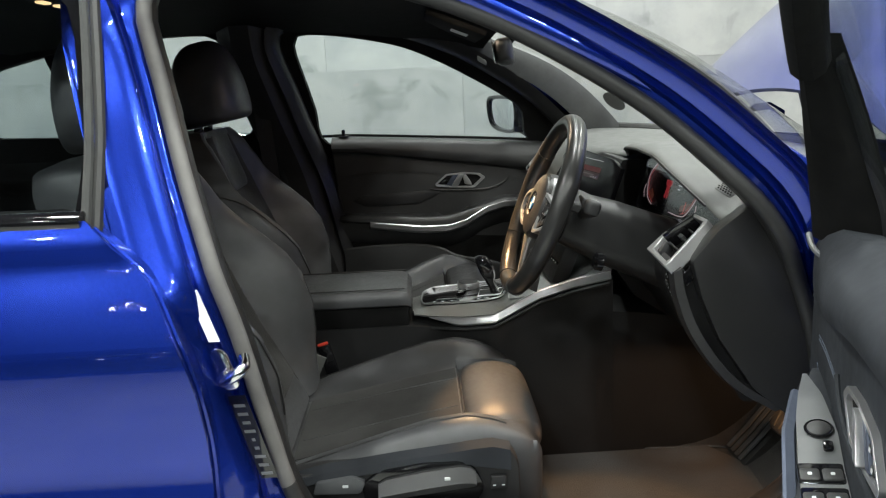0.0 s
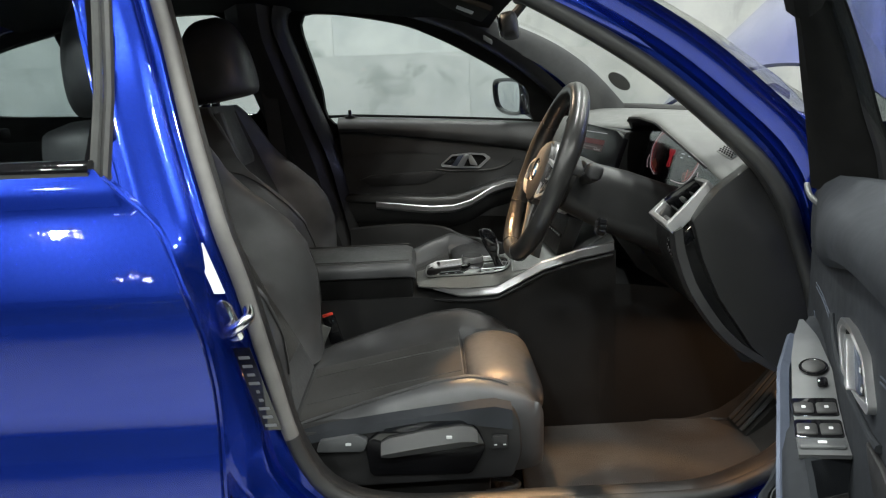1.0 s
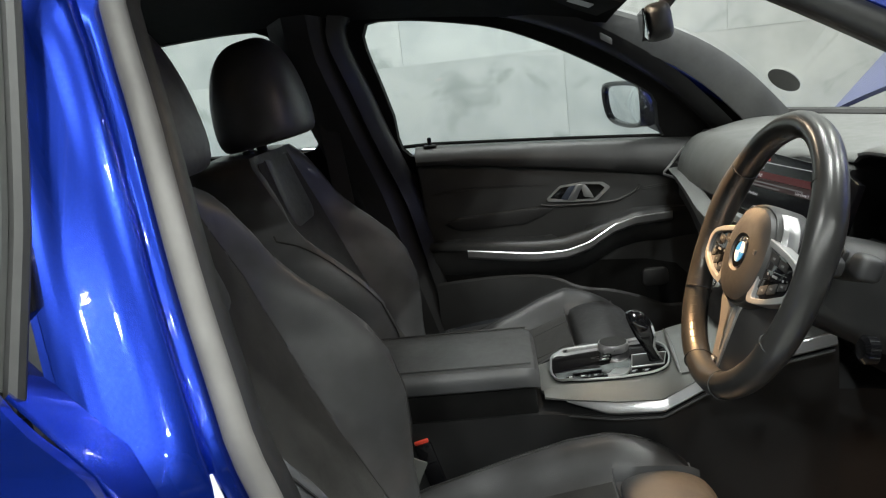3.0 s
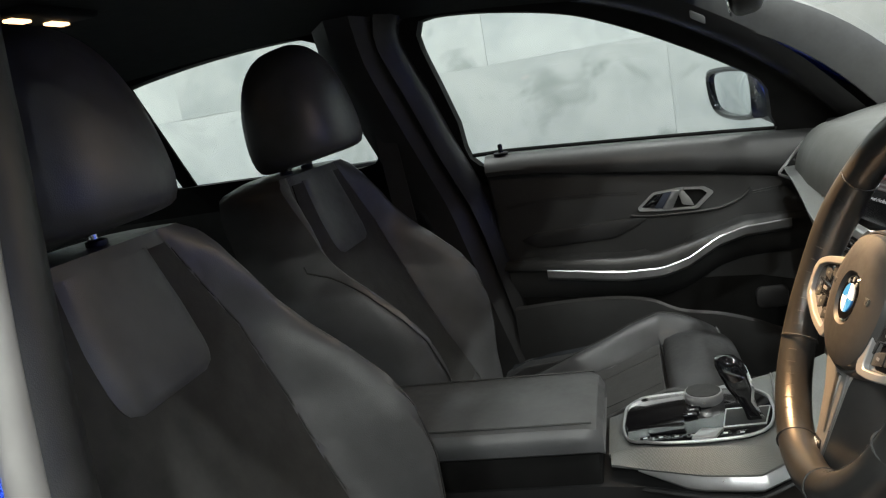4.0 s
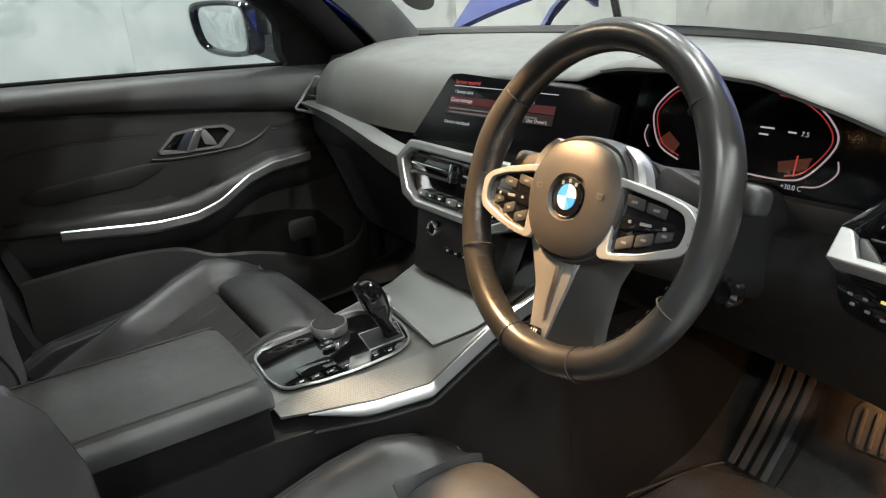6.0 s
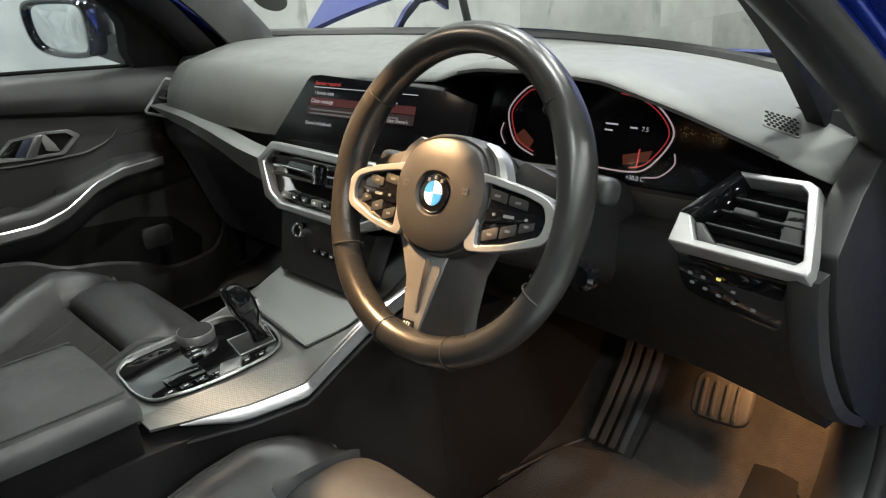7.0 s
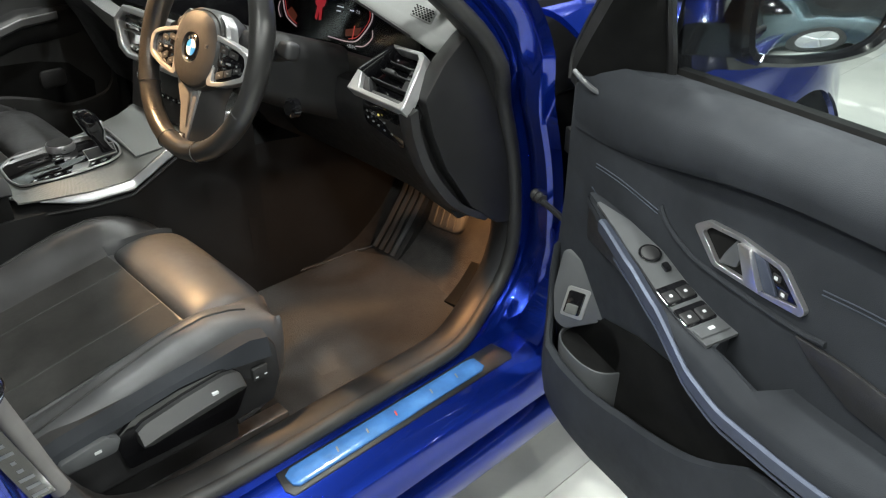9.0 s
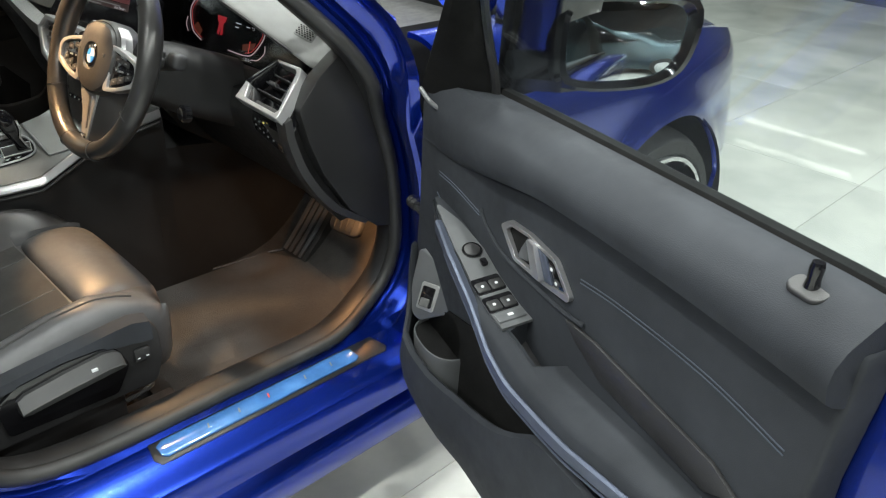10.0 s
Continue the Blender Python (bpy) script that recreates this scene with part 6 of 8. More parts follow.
RINGR = glow("dial_red_light", (0.65, 0.05, 0.05), 0.5)
EMBER = glow("dial_ember", (0.45, 0.10, 0.05), 0.15)
AMBER = glow("icon_red", (0.80, 0.03, 0.05), 0.45)


def on_dial(pts, r, material, name, lift=0.002):
    return part(name, tube([on_cluster(a, b, lift) for a, b in smooth(pts, 40)], r, 5), material, cluster)


on_dial([(0.085, 0.100), (0.060, 0.098), (0.035, 0.072), (0.034, 0.050), (0.052, 0.020), (0.085, 0.006)], 0.0011, RINGW, "dial_rim")
on_dial([(0.082, 0.095), (0.063, 0.093), (0.041, 0.070), (0.040, 0.051), (0.056, 0.024), (0.085, 0.011)], 0.0008, RINGR, "dial_glow")
on_dial([(0.205, 0.104), (0.240, 0.098), (0.272, 0.078), (0.286, 0.052), (0.262, 0.014), (0.235, 0.004), (0.180, 0.004)], 0.0011, RINGW, "dial_rim")
on_dial([(0.205, 0.100), (0.237, 0.094), (0.267, 0.076), (0.280, 0.052), (0.258, 0.018), (0.235, 0.009)], 0.0008, RINGR, "dial_glow")
on_dial([(0.292, 0.034), (0.294, 0.020), (0.278, 0.004), (0.258, 0.000)], 0.0009, RINGW, "dial_rim")
on_dial([(0.026, 0.045), (0.024, 0.030), (0.034, 0.016)], 0.0009, RINGW, "dial_rim")
part("dial_fade", prism([(0.225, 0.012), (0.258, 0.020), (0.262, 0.034), (0.222, 0.024)], on_cluster, 0.0005, 0.0012), EMBER, cluster)
part("dial_fade", prism([(0.045, 0.026), (0.075, 0.012), (0.082, 0.026), (0.062, 0.040)], on_cluster, 0.0005, 0.0012), EMBER, cluster)
part("needle", prism([(0.244, 0.010), (0.2456, 0.010), (0.2456, 0.034), (0.244, 0.034)], on_cluster, 0.0015, 0.0022), TEXT_RED, cluster)
part("warning_icon", prism([(0.128, 0.066), (0.158, 0.066), (0.156, 0.056), (0.150, 0.052), (0.152, 0.030), (0.146, 0.028), (0.143, 0.046), (0.140, 0.028), (0.134, 0.030), (0.136, 0.052), (0.130, 0.056)], on_cluster, 0.001, 0.0018), AMBER, cluster)
for a, b, t in ((0.190, 0.060, 0.018), (0.226, 0.058, 0.010), (0.190, 0.052, 0.012)):
    part("dial_bar", prism([(a, b), (a + t, b), (a + t, b + 0.002), (a, b + 0.002)], on_cluster, 0.001, 0.0016), SCREEN_WHITE, cluster)
words("7.5", 0.008, 0.242, 0.056, SCREEN_WHITE, cluster, on_cluster)
words("+30.0 C", 0.008, 0.232, -0.0055, SCREEN_WHITE, cluster, on_cluster)
part("lower_band", loft([[on_cluster(a, b, h) for b, h in ((-0.013, 0.0), (-0.018, 0.006), (-0.030, 0.008), (-0.060, 0.004), (-0.060, -0.02))] for a in np.linspace(-0.02, 0.40, 14)]), BLACKTRIM, dash)


def knee_x(y, z):
    """The knee panel's face; it comes forward towards the door."""
    base = float(np.interp(z, [0.565, 0.62, 0.69, 0.72, 0.745, 0.77, 0.79], [0.560, 0.520, 0.470, 0.452, 0.444, 0.446, 0.455]))
    return base + float(np.interp(y, [1.235, 1.30, 1.40, 1.55], [-0.030, -0.018, 0.0, 0.006]))


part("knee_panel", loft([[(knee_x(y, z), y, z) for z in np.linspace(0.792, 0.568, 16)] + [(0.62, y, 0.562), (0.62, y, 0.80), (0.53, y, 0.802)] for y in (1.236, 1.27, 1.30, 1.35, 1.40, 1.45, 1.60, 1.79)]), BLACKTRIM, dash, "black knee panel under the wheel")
# end cap at the door, with its lighter edge
part("end_cap", prism(round_poly([(0.428, 0.822), (0.445, 0.76), (0.475, 0.69), (0.535, 0.60), (0.60, 0.545), (0.66, 0.53), (0.67, 0.75), (0.64, 0.87), (0.575, 0.935), (0.515, 0.905), (0.470, 0.872)], 0.006), lambda a, b, h: (a, 1.222 + h - 0.10 * max(0.0, a - 0.56), b), -0.012, 0.02, 0.003, 2), BLACKTRIM, dash, "dark dashboard end panel")
part("end_rim", loft([[(x + q[0], 1.225 + q[1], z + q[0] * 0.6) for q in ((-0.006, -0.012), (0.006, -0.016), (0.008, 0.010), (-0.004, 0.020), (-0.009, 0.008))] for x, z in smooth([(0.405, 0.808), (0.412, 0.765), (0.44, 0.695), (0.50, 0.615), (0.58, 0.560)], 24)]), PLASTIC, dash, "grey edge of the dashboard end")

# near air vent: a silver bracket open to the top left, slats inside
V_O = Vector((0.392, 1.226, 0.816))
V_R = (Vector((0.410, 1.375, 0.812)) - V_O).normalized()
V_U = (Vector((0.466, 1.240, 0.878)) - V_O).normalized()


def on_vent(a, b, h=0.0):
    return V_O + V_R * a + V_U * b + V_U.cross(V_R).normalized() * h


vent = part("air_vent", prism([(0.0, -0.002), (0.150, -0.004), (0.148, 0.028), (0.098, 0.094), (0.012, 0.094)], on_vent, -0.05, -0.030, 0.003), GLOSS, dash, "driver's air vent with silver surround")
part("vent_surround", holed([(-0.004, -0.006), (0.156, -0.008), (0.154, 0.029), (0.101, 0.096), (0.020, 0.099), (0.008, 0.093), (-0.007, 0.002)], [[(0.009, 0.003), (0.124, 0.002), (0.139, 0.028), (0.094, 0.090), (0.028, 0.0915), (0.019, 0.084), (0.003, 0.010)]], lambda a, b: on_vent(a, b, 0.003), on_vent(0, 0, -0.024) - on_vent(0, 0, 0)), SPOKESILVER, vent, "satin silver vent bracket", bevel=0.002)
part("vent_hood", prism([(0.137, 0.0285), (0.1545, 0.0295), (0.101, 0.0975), (0.092, 0.090)], on_vent, -0.026, 0.0045, 0.002), GLOSS, vent)
part("inner_corner", prism([(0.100, 0.004), (0.124, 0.004), (0.137, 0.027), (0.126, 0.028)], on_vent, -0.026, -0.004, 0.003), PLASTIC, vent)
part("inner_sill", prism([(0.010, 0.003), (0.122, 0.002), (0.104, 0.012), (0.008, 0.013)], on_vent, -0.028, -0.010, 0.003), PLASTIC, vent)
for b, a1, a0 in ((0.029, 0.126, 0.010), (0.049, 0.113, 0.012), (0.068, 0.101, 0.016)):
    part("slat", prism([(a0, b), (a1, b), (a1, b + 0.003), (a0, b + 0.003)], on_vent, -0.028, -0.009, 0.0012), PLASTIC, vent)
part("vent_tab", prism([(0.066, 0.047), (0.096, 0.047), (0.094, 0.055), (0.068, 0.055)], on_vent, -0.014, -0.003, 0.002), PLASTIC, vent)
part("wheel_housing", prism([(0.016, 0.030), (0.040, 0.030), (0.040, 0.073), (0.022, 0.073)], on_vent, -0.026, -0.011, 0.002), PLASTIC, vent)
part("thumb_wheel", lathe([(0.014, -0.004), (0.016, -0.002), (0.016, 0.002), (0.014, 0.004)], Matrix.Translation(on_vent(0.027, 0.050, -0.020)) @ Matrix(((0, 0, V_R.x, 0), (1, 0, V_R.y, 0), (0, 1, V_R.z, 0), (0, 0, 0, 1))), 24), CHROME, vent)
# light switches under the vent
keys = part("light_switch_panel", prism([(0.012, 0.006), (0.150, 0.004), (0.142, -0.020), (0.134, -0.033), (0.126, -0.038), (0.020, -0.047), (0.010, -0.040)], lambda a, b, h: (knee_x(1.243 + a, 0.775 + b) - h, 1.243 + a, 0.775 + b), -0.03, 0.003, 0.0015), GLOSS, dash, "gloss black light switch panel")
for k, (a, b) in enumerate(((0.126, -0.013), (0.108, -0.013), (0.068, -0.017), (0.122, -0.023), (0.104, -0.025), (0.086, -0.027), (0.066, -0.029), (0.042, -0.028), (0.088, -0.009))):
    part("switch_print", prism(rounded(0.006, 0.003, 0.001), lambda x, y, h: (knee_x(1.243 + a + x, 0.775 + b + y) - h, 1.243 + a + x, 0.775 + b + y), 0.0032, 0.0042), DIMPRINT if k != 8 else glow("light_switch_lamp", (0.9, 0.75, 0.2), 0.8), keys)
# small loudspeaker grille on the pad
def on_pad(x, y, h):
    """A point on the dashboard top at a plan position."""
    u = (y - 1.215) / (2.672 - 1.215)
    lo, hi = 0.0, 0.6
    for _ in range(24):
        v = (lo + hi) / 2
        lo, hi = (v, hi) if pad(u, v)[0] > x else (lo, v)
    return (x, y, pad(u, (lo + hi) / 2)[2] + h)


grille = part("speaker_grille", prism(rounded(0.046, 0.046, 0.006), lambda a, b, h: on_pad(0.527 + 0.62 * b - 0.30 * a, 1.322 + 0.80 * a + 0.30 * b, h), -0.004, 0.0015, 0.0008), DASH, dash, "perforated speaker grille")
for i in range(6):
    for j in range(6):
        part("hole", prism(rounded(0.0050, 0.0050, 0.0024, 2), lambda a, b, h: (lambda p, q: on_pad(0.527 + 0.62 * q - 0.30 * p, 1.322 + 0.80 * p + 0.30 * q, h))(0.0068 * i - 0.0185 + 0.0034 * (j % 2) + a, 0.0068 * j - 0.017 + b), 0.0015, 0.0021), LINER, grille)

# defroster slots along the pad
for k in range(12):
    part("defrost_slot", prism(rounded(0.003, 0.016, 0.001, 2), lambda a, b, h: on_pad(0.560 + 0.010 * k + b, 2.585 + a - 0.004 * k, h), -0.001, 0.0012), LINER, dash)
for k in range(9):
    part("defrost_slot", prism(rounded(0.003, 0.020, 0.001, 2), lambda a, b, h: on_pad(0.560 + b, 1.770 + 0.008 * k + a, h), -0.001, 0.0012), LINER, dash)
# silver-grey trim sweep from the far vent to the centre
sweep = smooth([(0.372, 2.655, 0.822), (0.362, 2.58, 0.826), (0.350, 2.45, 0.826), (0.338, 2.32, 0.818), (0.328, 2.20, 0.806), (0.325, 2.12, 0.800)], 26)
widths = np.interp(np.linspace(0, 1, 26), [0, 0.2, 0.7, 1.0], [0.010, 0.026, 0.040, 0.052])
part("trim_sweep", loft([[(x + q[0], y, z + q[1] * w + 0.012) for q in ((0.012, 0.0), (0.0, -0.10), (0.010, -1.0), (0.020, -1.05), (0.035, 0.0))] for (x, y, z), w in zip(sweep, widths)]), MESHED, dash, "grey aluminium trim")
PV_O, PV_R, PV_U = Vector((0.364, 2.652, 0.822)), Vector((0.030, -0.137, -0.006)), Vector((0.050, -0.011, 0.062))


def on_far_vent(a, b, h=0.0):
    """On the passenger vent: a inwards and b upwards, both 0 to 1, the top narrower; h towards the seat."""
    return PV_O + PV_R * (a * (1 - 0.42 * b)) + PV_U * b + Vector((-0.72, -0.16, 0.58)) * h


pv = part("air_vent", prism([(0, 0), (1, 0), (1, 1), (0, 1)], on_far_vent, -0.030, -0.020), GLOSS, dash, "passenger air vent")
for b in (0.20, 0.45, 0.70):
    part("slat", prism([(0.05, b), (0.95, b), (0.95, b + 0.055), (0.05, b + 0.055)], on_far_vent, -0.022, -0.003, 0.001), PLASTIC, pv)
part("vent_surround", tube([on_far_vent(a, b) for a, b in ((0.45, 1.03), (0.0, 1.03), (-0.03, 0.95), (-0.03, 0.0), (0.02, -0.05), (1.0, -0.05))], 0.0032, 8), SILVER, pv)
part("vent_lip", tube([on_far_vent(a, b) for a, b in ((1.0, -0.05), (1.03, 0.05), (1.02, 0.95), (0.45, 1.03))], 0.0030, 8), PLASTIC, pv)

# centre vents in a silver frame, controls below
H_O = Vector((0.327, 2.112, 0.805))
H_R = Vector((0.015, -0.335, 0.0)).normalized()
H_U = Vector((0.30, 0.0, 0.95)).normalized()


def on_stack(a, b, h=0.0):
    return H_O + H_R * a + H_U * b + H_R.cross(H_U).normalized() * h


heater = part("centre_vents", prism([(0.0, 0.0), (0.030, 0.024), (0.305, 0.024), (0.335, 0.0), (0.305, -0.050), (0.27, -0.062), (0.07, -0.062), (0.035, -0.050)], on_stack, -0.07, -0.016, 0.003), GLOSS, dash, "centre air vents in a silver frame")
part("silver_frame", holed([(-0.006, 0.0), (0.028, 0.034), (0.307, 0.034), (0.341, 0.0), (0.310, -0.058), (0.27, -0.072), (0.07, -0.072), (0.030, -0.058)],
                           [[(0.010, 0.0), (0.036, 0.020), (0.299, 0.020), (0.325, 0.0), (0.298, -0.046), (0.265, -0.060), (0.075, -0.060), (0.042, -0.046)]], lambda a, b: on_stack(a, b, 0.004), on_stack(0, 0, -0.022) - on_stack(0, 0, 0)), SILVER, heater, "satin silver frame", bevel=0.003)
for c0 in (0.030, 0.175):
    for k in range(3):
        part("slat", prism([(c0, 0.009 - 0.014 * k), (c0 + 0.120, 0.009 - 0.014 * k), (c0 + 0.120, 0.013 - 0.014 * k), (c0, 0.013 - 0.014 * k)], on_stack, -0.03, -0.005, 0.0012), CHROME if k == 1 else PLASTIC, heater)
    part("vent_tab", prism(rounded(0.008, 0.030, 0.003), lambda a, b, h: on_stack(c0 + 0.118 + a, -0.004 + b, h), -0.012, 0.0, 0.002), CHROME, heater)
for k in range(8):
    part("climate_key", prism(rounded(0.020, 0.010, 0.002), lambda a, b, h: on_stack(0.072 + 0.027 * k + a, -0.048 + b, h), -0.016, -0.006, 0.0015), GLOSS if k % 3 else DASH, heater)
    part("key_print", prism(rounded(0.006, 0.003, 0.0008), lambda a, b, h: on_stack(0.072 + 0.027 * k + a, -0.048 + b, h), -0.0058, -0.0052), PALE, heater)
part("stack_panel", prism([(0.045, -0.072), (0.29, -0.072), (0.27, -0.175), (0.065, -0.175)], on_stack, -0.06, -0.022, 0.004), PLASTIC, dash, "black audio panel")
knob_m = Matrix.Translation(on_stack(0.118, -0.098, -0.022)) @ Matrix(((H_R.x, H_U.x, -0.95, 0), (H_R.y, H_U.y, -0.04, 0), (H_R.z, H_U.z, 0.30, 0), (0, 0, 0, 1)))
part("volume_knob", lathe([(0.0135, 0.0), (0.0135, 0.014), (0.012, 0.018), (0.0095, 0.0185), (0.009, 0.016), (0.001, 0.016)], knob_m, 28), CHROME, dash, "chrome volume knob")
for k in range(6):
    part("audio_key", prism(rounded(0.018, 0.009, 0.002), lambda a, b, h: on_stack(0.155 + 0.022 * k + a, -0.125 + b, h), -0.023, -0.018, 0.001), GLOSS, dash)
    part("key_print", prism(rounded(0.005, 0.003, 0.0008), lambda a, b, h: on_stack(0.155 + 0.022 * k + a, -0.125 + b, h), -0.0178, -0.0172), PALE, dash)
part("glove_box", prism([(2.16, 0.745), (2.64, 0.745), (2.64, 0.56), (2.60, 0.53), (2.20, 0.53), (2.16, 0.56)], lambda a, b, h: (0.415 + 0.35 * (0.745 - b) - h, a, b), -0.02, 0.006, 0.006), PLASTIC, dash, "black glove box lid")

# ---- steering wheel ----
WC = Vector((0.229, 1.555, 0.873))
TILTW = radians(22.5)
W_N = Vector((-math.cos(TILTW), 0, math.sin(TILTW)))
W_U = Vector((math.sin(TILTW), 0, math.cos(TILTW)))
W_R = Vector((0, -1, 0))
TURN_C, TURN_S = math.cos(radians(3.5)), math.sin(radians(3.5))


def on_wheel(a, b, h=0.0):
    """a to the driver's right, b up the wheel, h towards the driver."""
    return WC + W_R * (a * TURN_C - b * TURN_S) + W_U * (a * TURN_S + b * TURN_C) + W_N * h


steer = thing("steering_wheel", tuple(WC - W_N * 0.05), "black leather multifunction steering wheel with silver spokes", "steering wheel")
RIM_H = -0.011


def rim_radius(a):
    return 0.0172 + 0.0022 * math.exp(-((math.sin(a) - 0.35) / 0.25) ** 2)


ring = []
for a in np.linspace(0, 2 * math.pi, 96, endpoint=False):
    r0 = 0.1735 - 0.004 * max(0, -math.sin(a)) ** 6
    c = on_wheel(r0 * math.cos(a), r0 * math.sin(a), RIM_H)
    out = (W_R * math.cos(a) + W_U * math.sin(a))
    rr = rim_radius(a)
    ring.append([c + out * (rr * math.cos(t)) + W_N * (rr * 1.08 * math.sin(t)) for t in np.linspace(0, 2 * math.pi, 16, endpoint=False)])
rim = part("rim", loft(ring, True, False, True), RIMSKIN, steer, "worn shiny black leather rim")
for a in (radians(38), radians(142), radians(208), radians(332), radians(252), radians(288)):
    out = (W_R * math.cos(a) + W_U * math.sin(a))
    c = on_wheel(0.1712 * math.cos(a), 0.1712 * math.sin(a), RIM_H)
    part("rim_seam", tube([c + out * (0.0180 * math.cos(t)) + W_N * (0.0190 * math.sin(t)) for t in np.linspace(0, 2 * math.pi, 20, endpoint=False)], 0.0011, 5, True), DARKSEAL, rim)
for k in range(46):
    a = radians(150 + 240 * k / 45)
    out = (W_R * math.cos(a) + W_U * math.sin(a))
    c = on_wheel(0.1710 * math.cos(a), 0.1710 * math.sin(a), RIM_H)
    part("stitch", tube([c - out * (0.0170 * math.cos(t)) + W_N * (0.0182 * math.sin(t)) for t in (0.35, 0.60, 0.85)], 0.0004, 4), DARKSEAL, rim)
# airbag pad: a shield, broad above and narrow below
pad_line = smooth([(-0.052, 0.050), (-0.028, 0.062), (0.0, 0.065), (0.028, 0.062), (0.054, 0.050), (0.070, 0.022), (0.071, -0.010), (0.058, -0.042), (0.034, -0.060), (0.0, -0.066), (-0.034, -0.060), (-0.058, -0.042), (-0.071, -0.010), (-0.070, 0.022)], 64, True)
rings = [[on_wheel(a * k, b * k, h) for a, b in pad_line] for k, h in ((0.90, -0.062), (1.03, -0.046), (1.04, -0.022), (1.03, -0.010), (0.995, -0.004), (0.965, -0.004), (0.955, -0.0055), (0.945, -0.003), (0.92, 0.001), (0.80, 0.005), (0.6, 0.0075), (0.38, 0.0085), (0.36, 0.0065), (0.34, 0.0035), (0.05, 0.0035))]
hub = part("airbag_pad", loft(rings), HUBSKIN, steer, "soft black airbag cover")
for a in (-0.046, 0.046):
    part("horn_mark", prism([(a - 0.0045, 0.010), (a + 0.0045, 0.010), (a + 0.003, 0.004), (a - 0.003, 0.004)], on_wheel, 0.0055, 0.0076), DASH, hub)
    part("horn_mark_core", prism([(a - 0.0032, 0.0090), (a + 0.0032, 0.0090), (a + 0.002, 0.005), (a - 0.002, 0.005)], on_wheel, 0.0070, 0.0080), HUBSKIN, hub)
w_a, w_b = on_wheel(1, 0) - WC, on_wheel(0, 1) - WC
emblem_m = Matrix.Translation(on_wheel(0, 0, 0.0032)) @ Matrix(((w_a.x, w_b.x, W_N.x, 0), (w_a.y, w_b.y, W_N.y, 0), (w_a.z, w_b.z, W_N.z, 0), (0, 0, 0, 1)))
part("emblem_ring", lathe([(0.0215, -0.002), (0.0215, 0.002), (0.020, 0.0035), (0.0145, 0.0036), (0.001, 0.0036)], emblem_m, 40), GLOSS, hub, "round emblem")
part("emblem_edge", tube([emblem_m @ Vector((0.0208 * math.cos(t), 0.0208 * math.sin(t), 0.0030)) for t in np.linspace(0, 2 * math.pi, 40, endpoint=False)], 0.0007, 5, True), CHROME, hub)
for q in range(4):
    arc = [(0.0, 0.0)] + [(0.0135 * math.cos(t), 0.0135 * math.sin(t)) for t in np.linspace(q * math.pi / 2, (q + 1) * math.pi / 2, 10)]
    part("emblem_field", prism(arc, lambda a, b, h: emblem_m @ Vector((a, b, h)), 0.0034, 0.0046), WHITE if q % 2 == 0 else SKYB, hub)
for k in range(3):
    t = radians(55 + 35 * k)
    part("emblem_mark", prism(rounded(0.0035, 0.0040, 0.0006), lambda a, b, h: emblem_m @ Vector((0.0172 * math.cos(t) + a, 0.0172 * math.sin(t) + b, h)), 0.0034, 0.0042), DIMPRINT, hub)


# spokes: slim silver wings that frame the button blocks
def off(a, b, h):
    return on_wheel(a, b, h - 0.05 * max(0, abs(a) - 0.10))


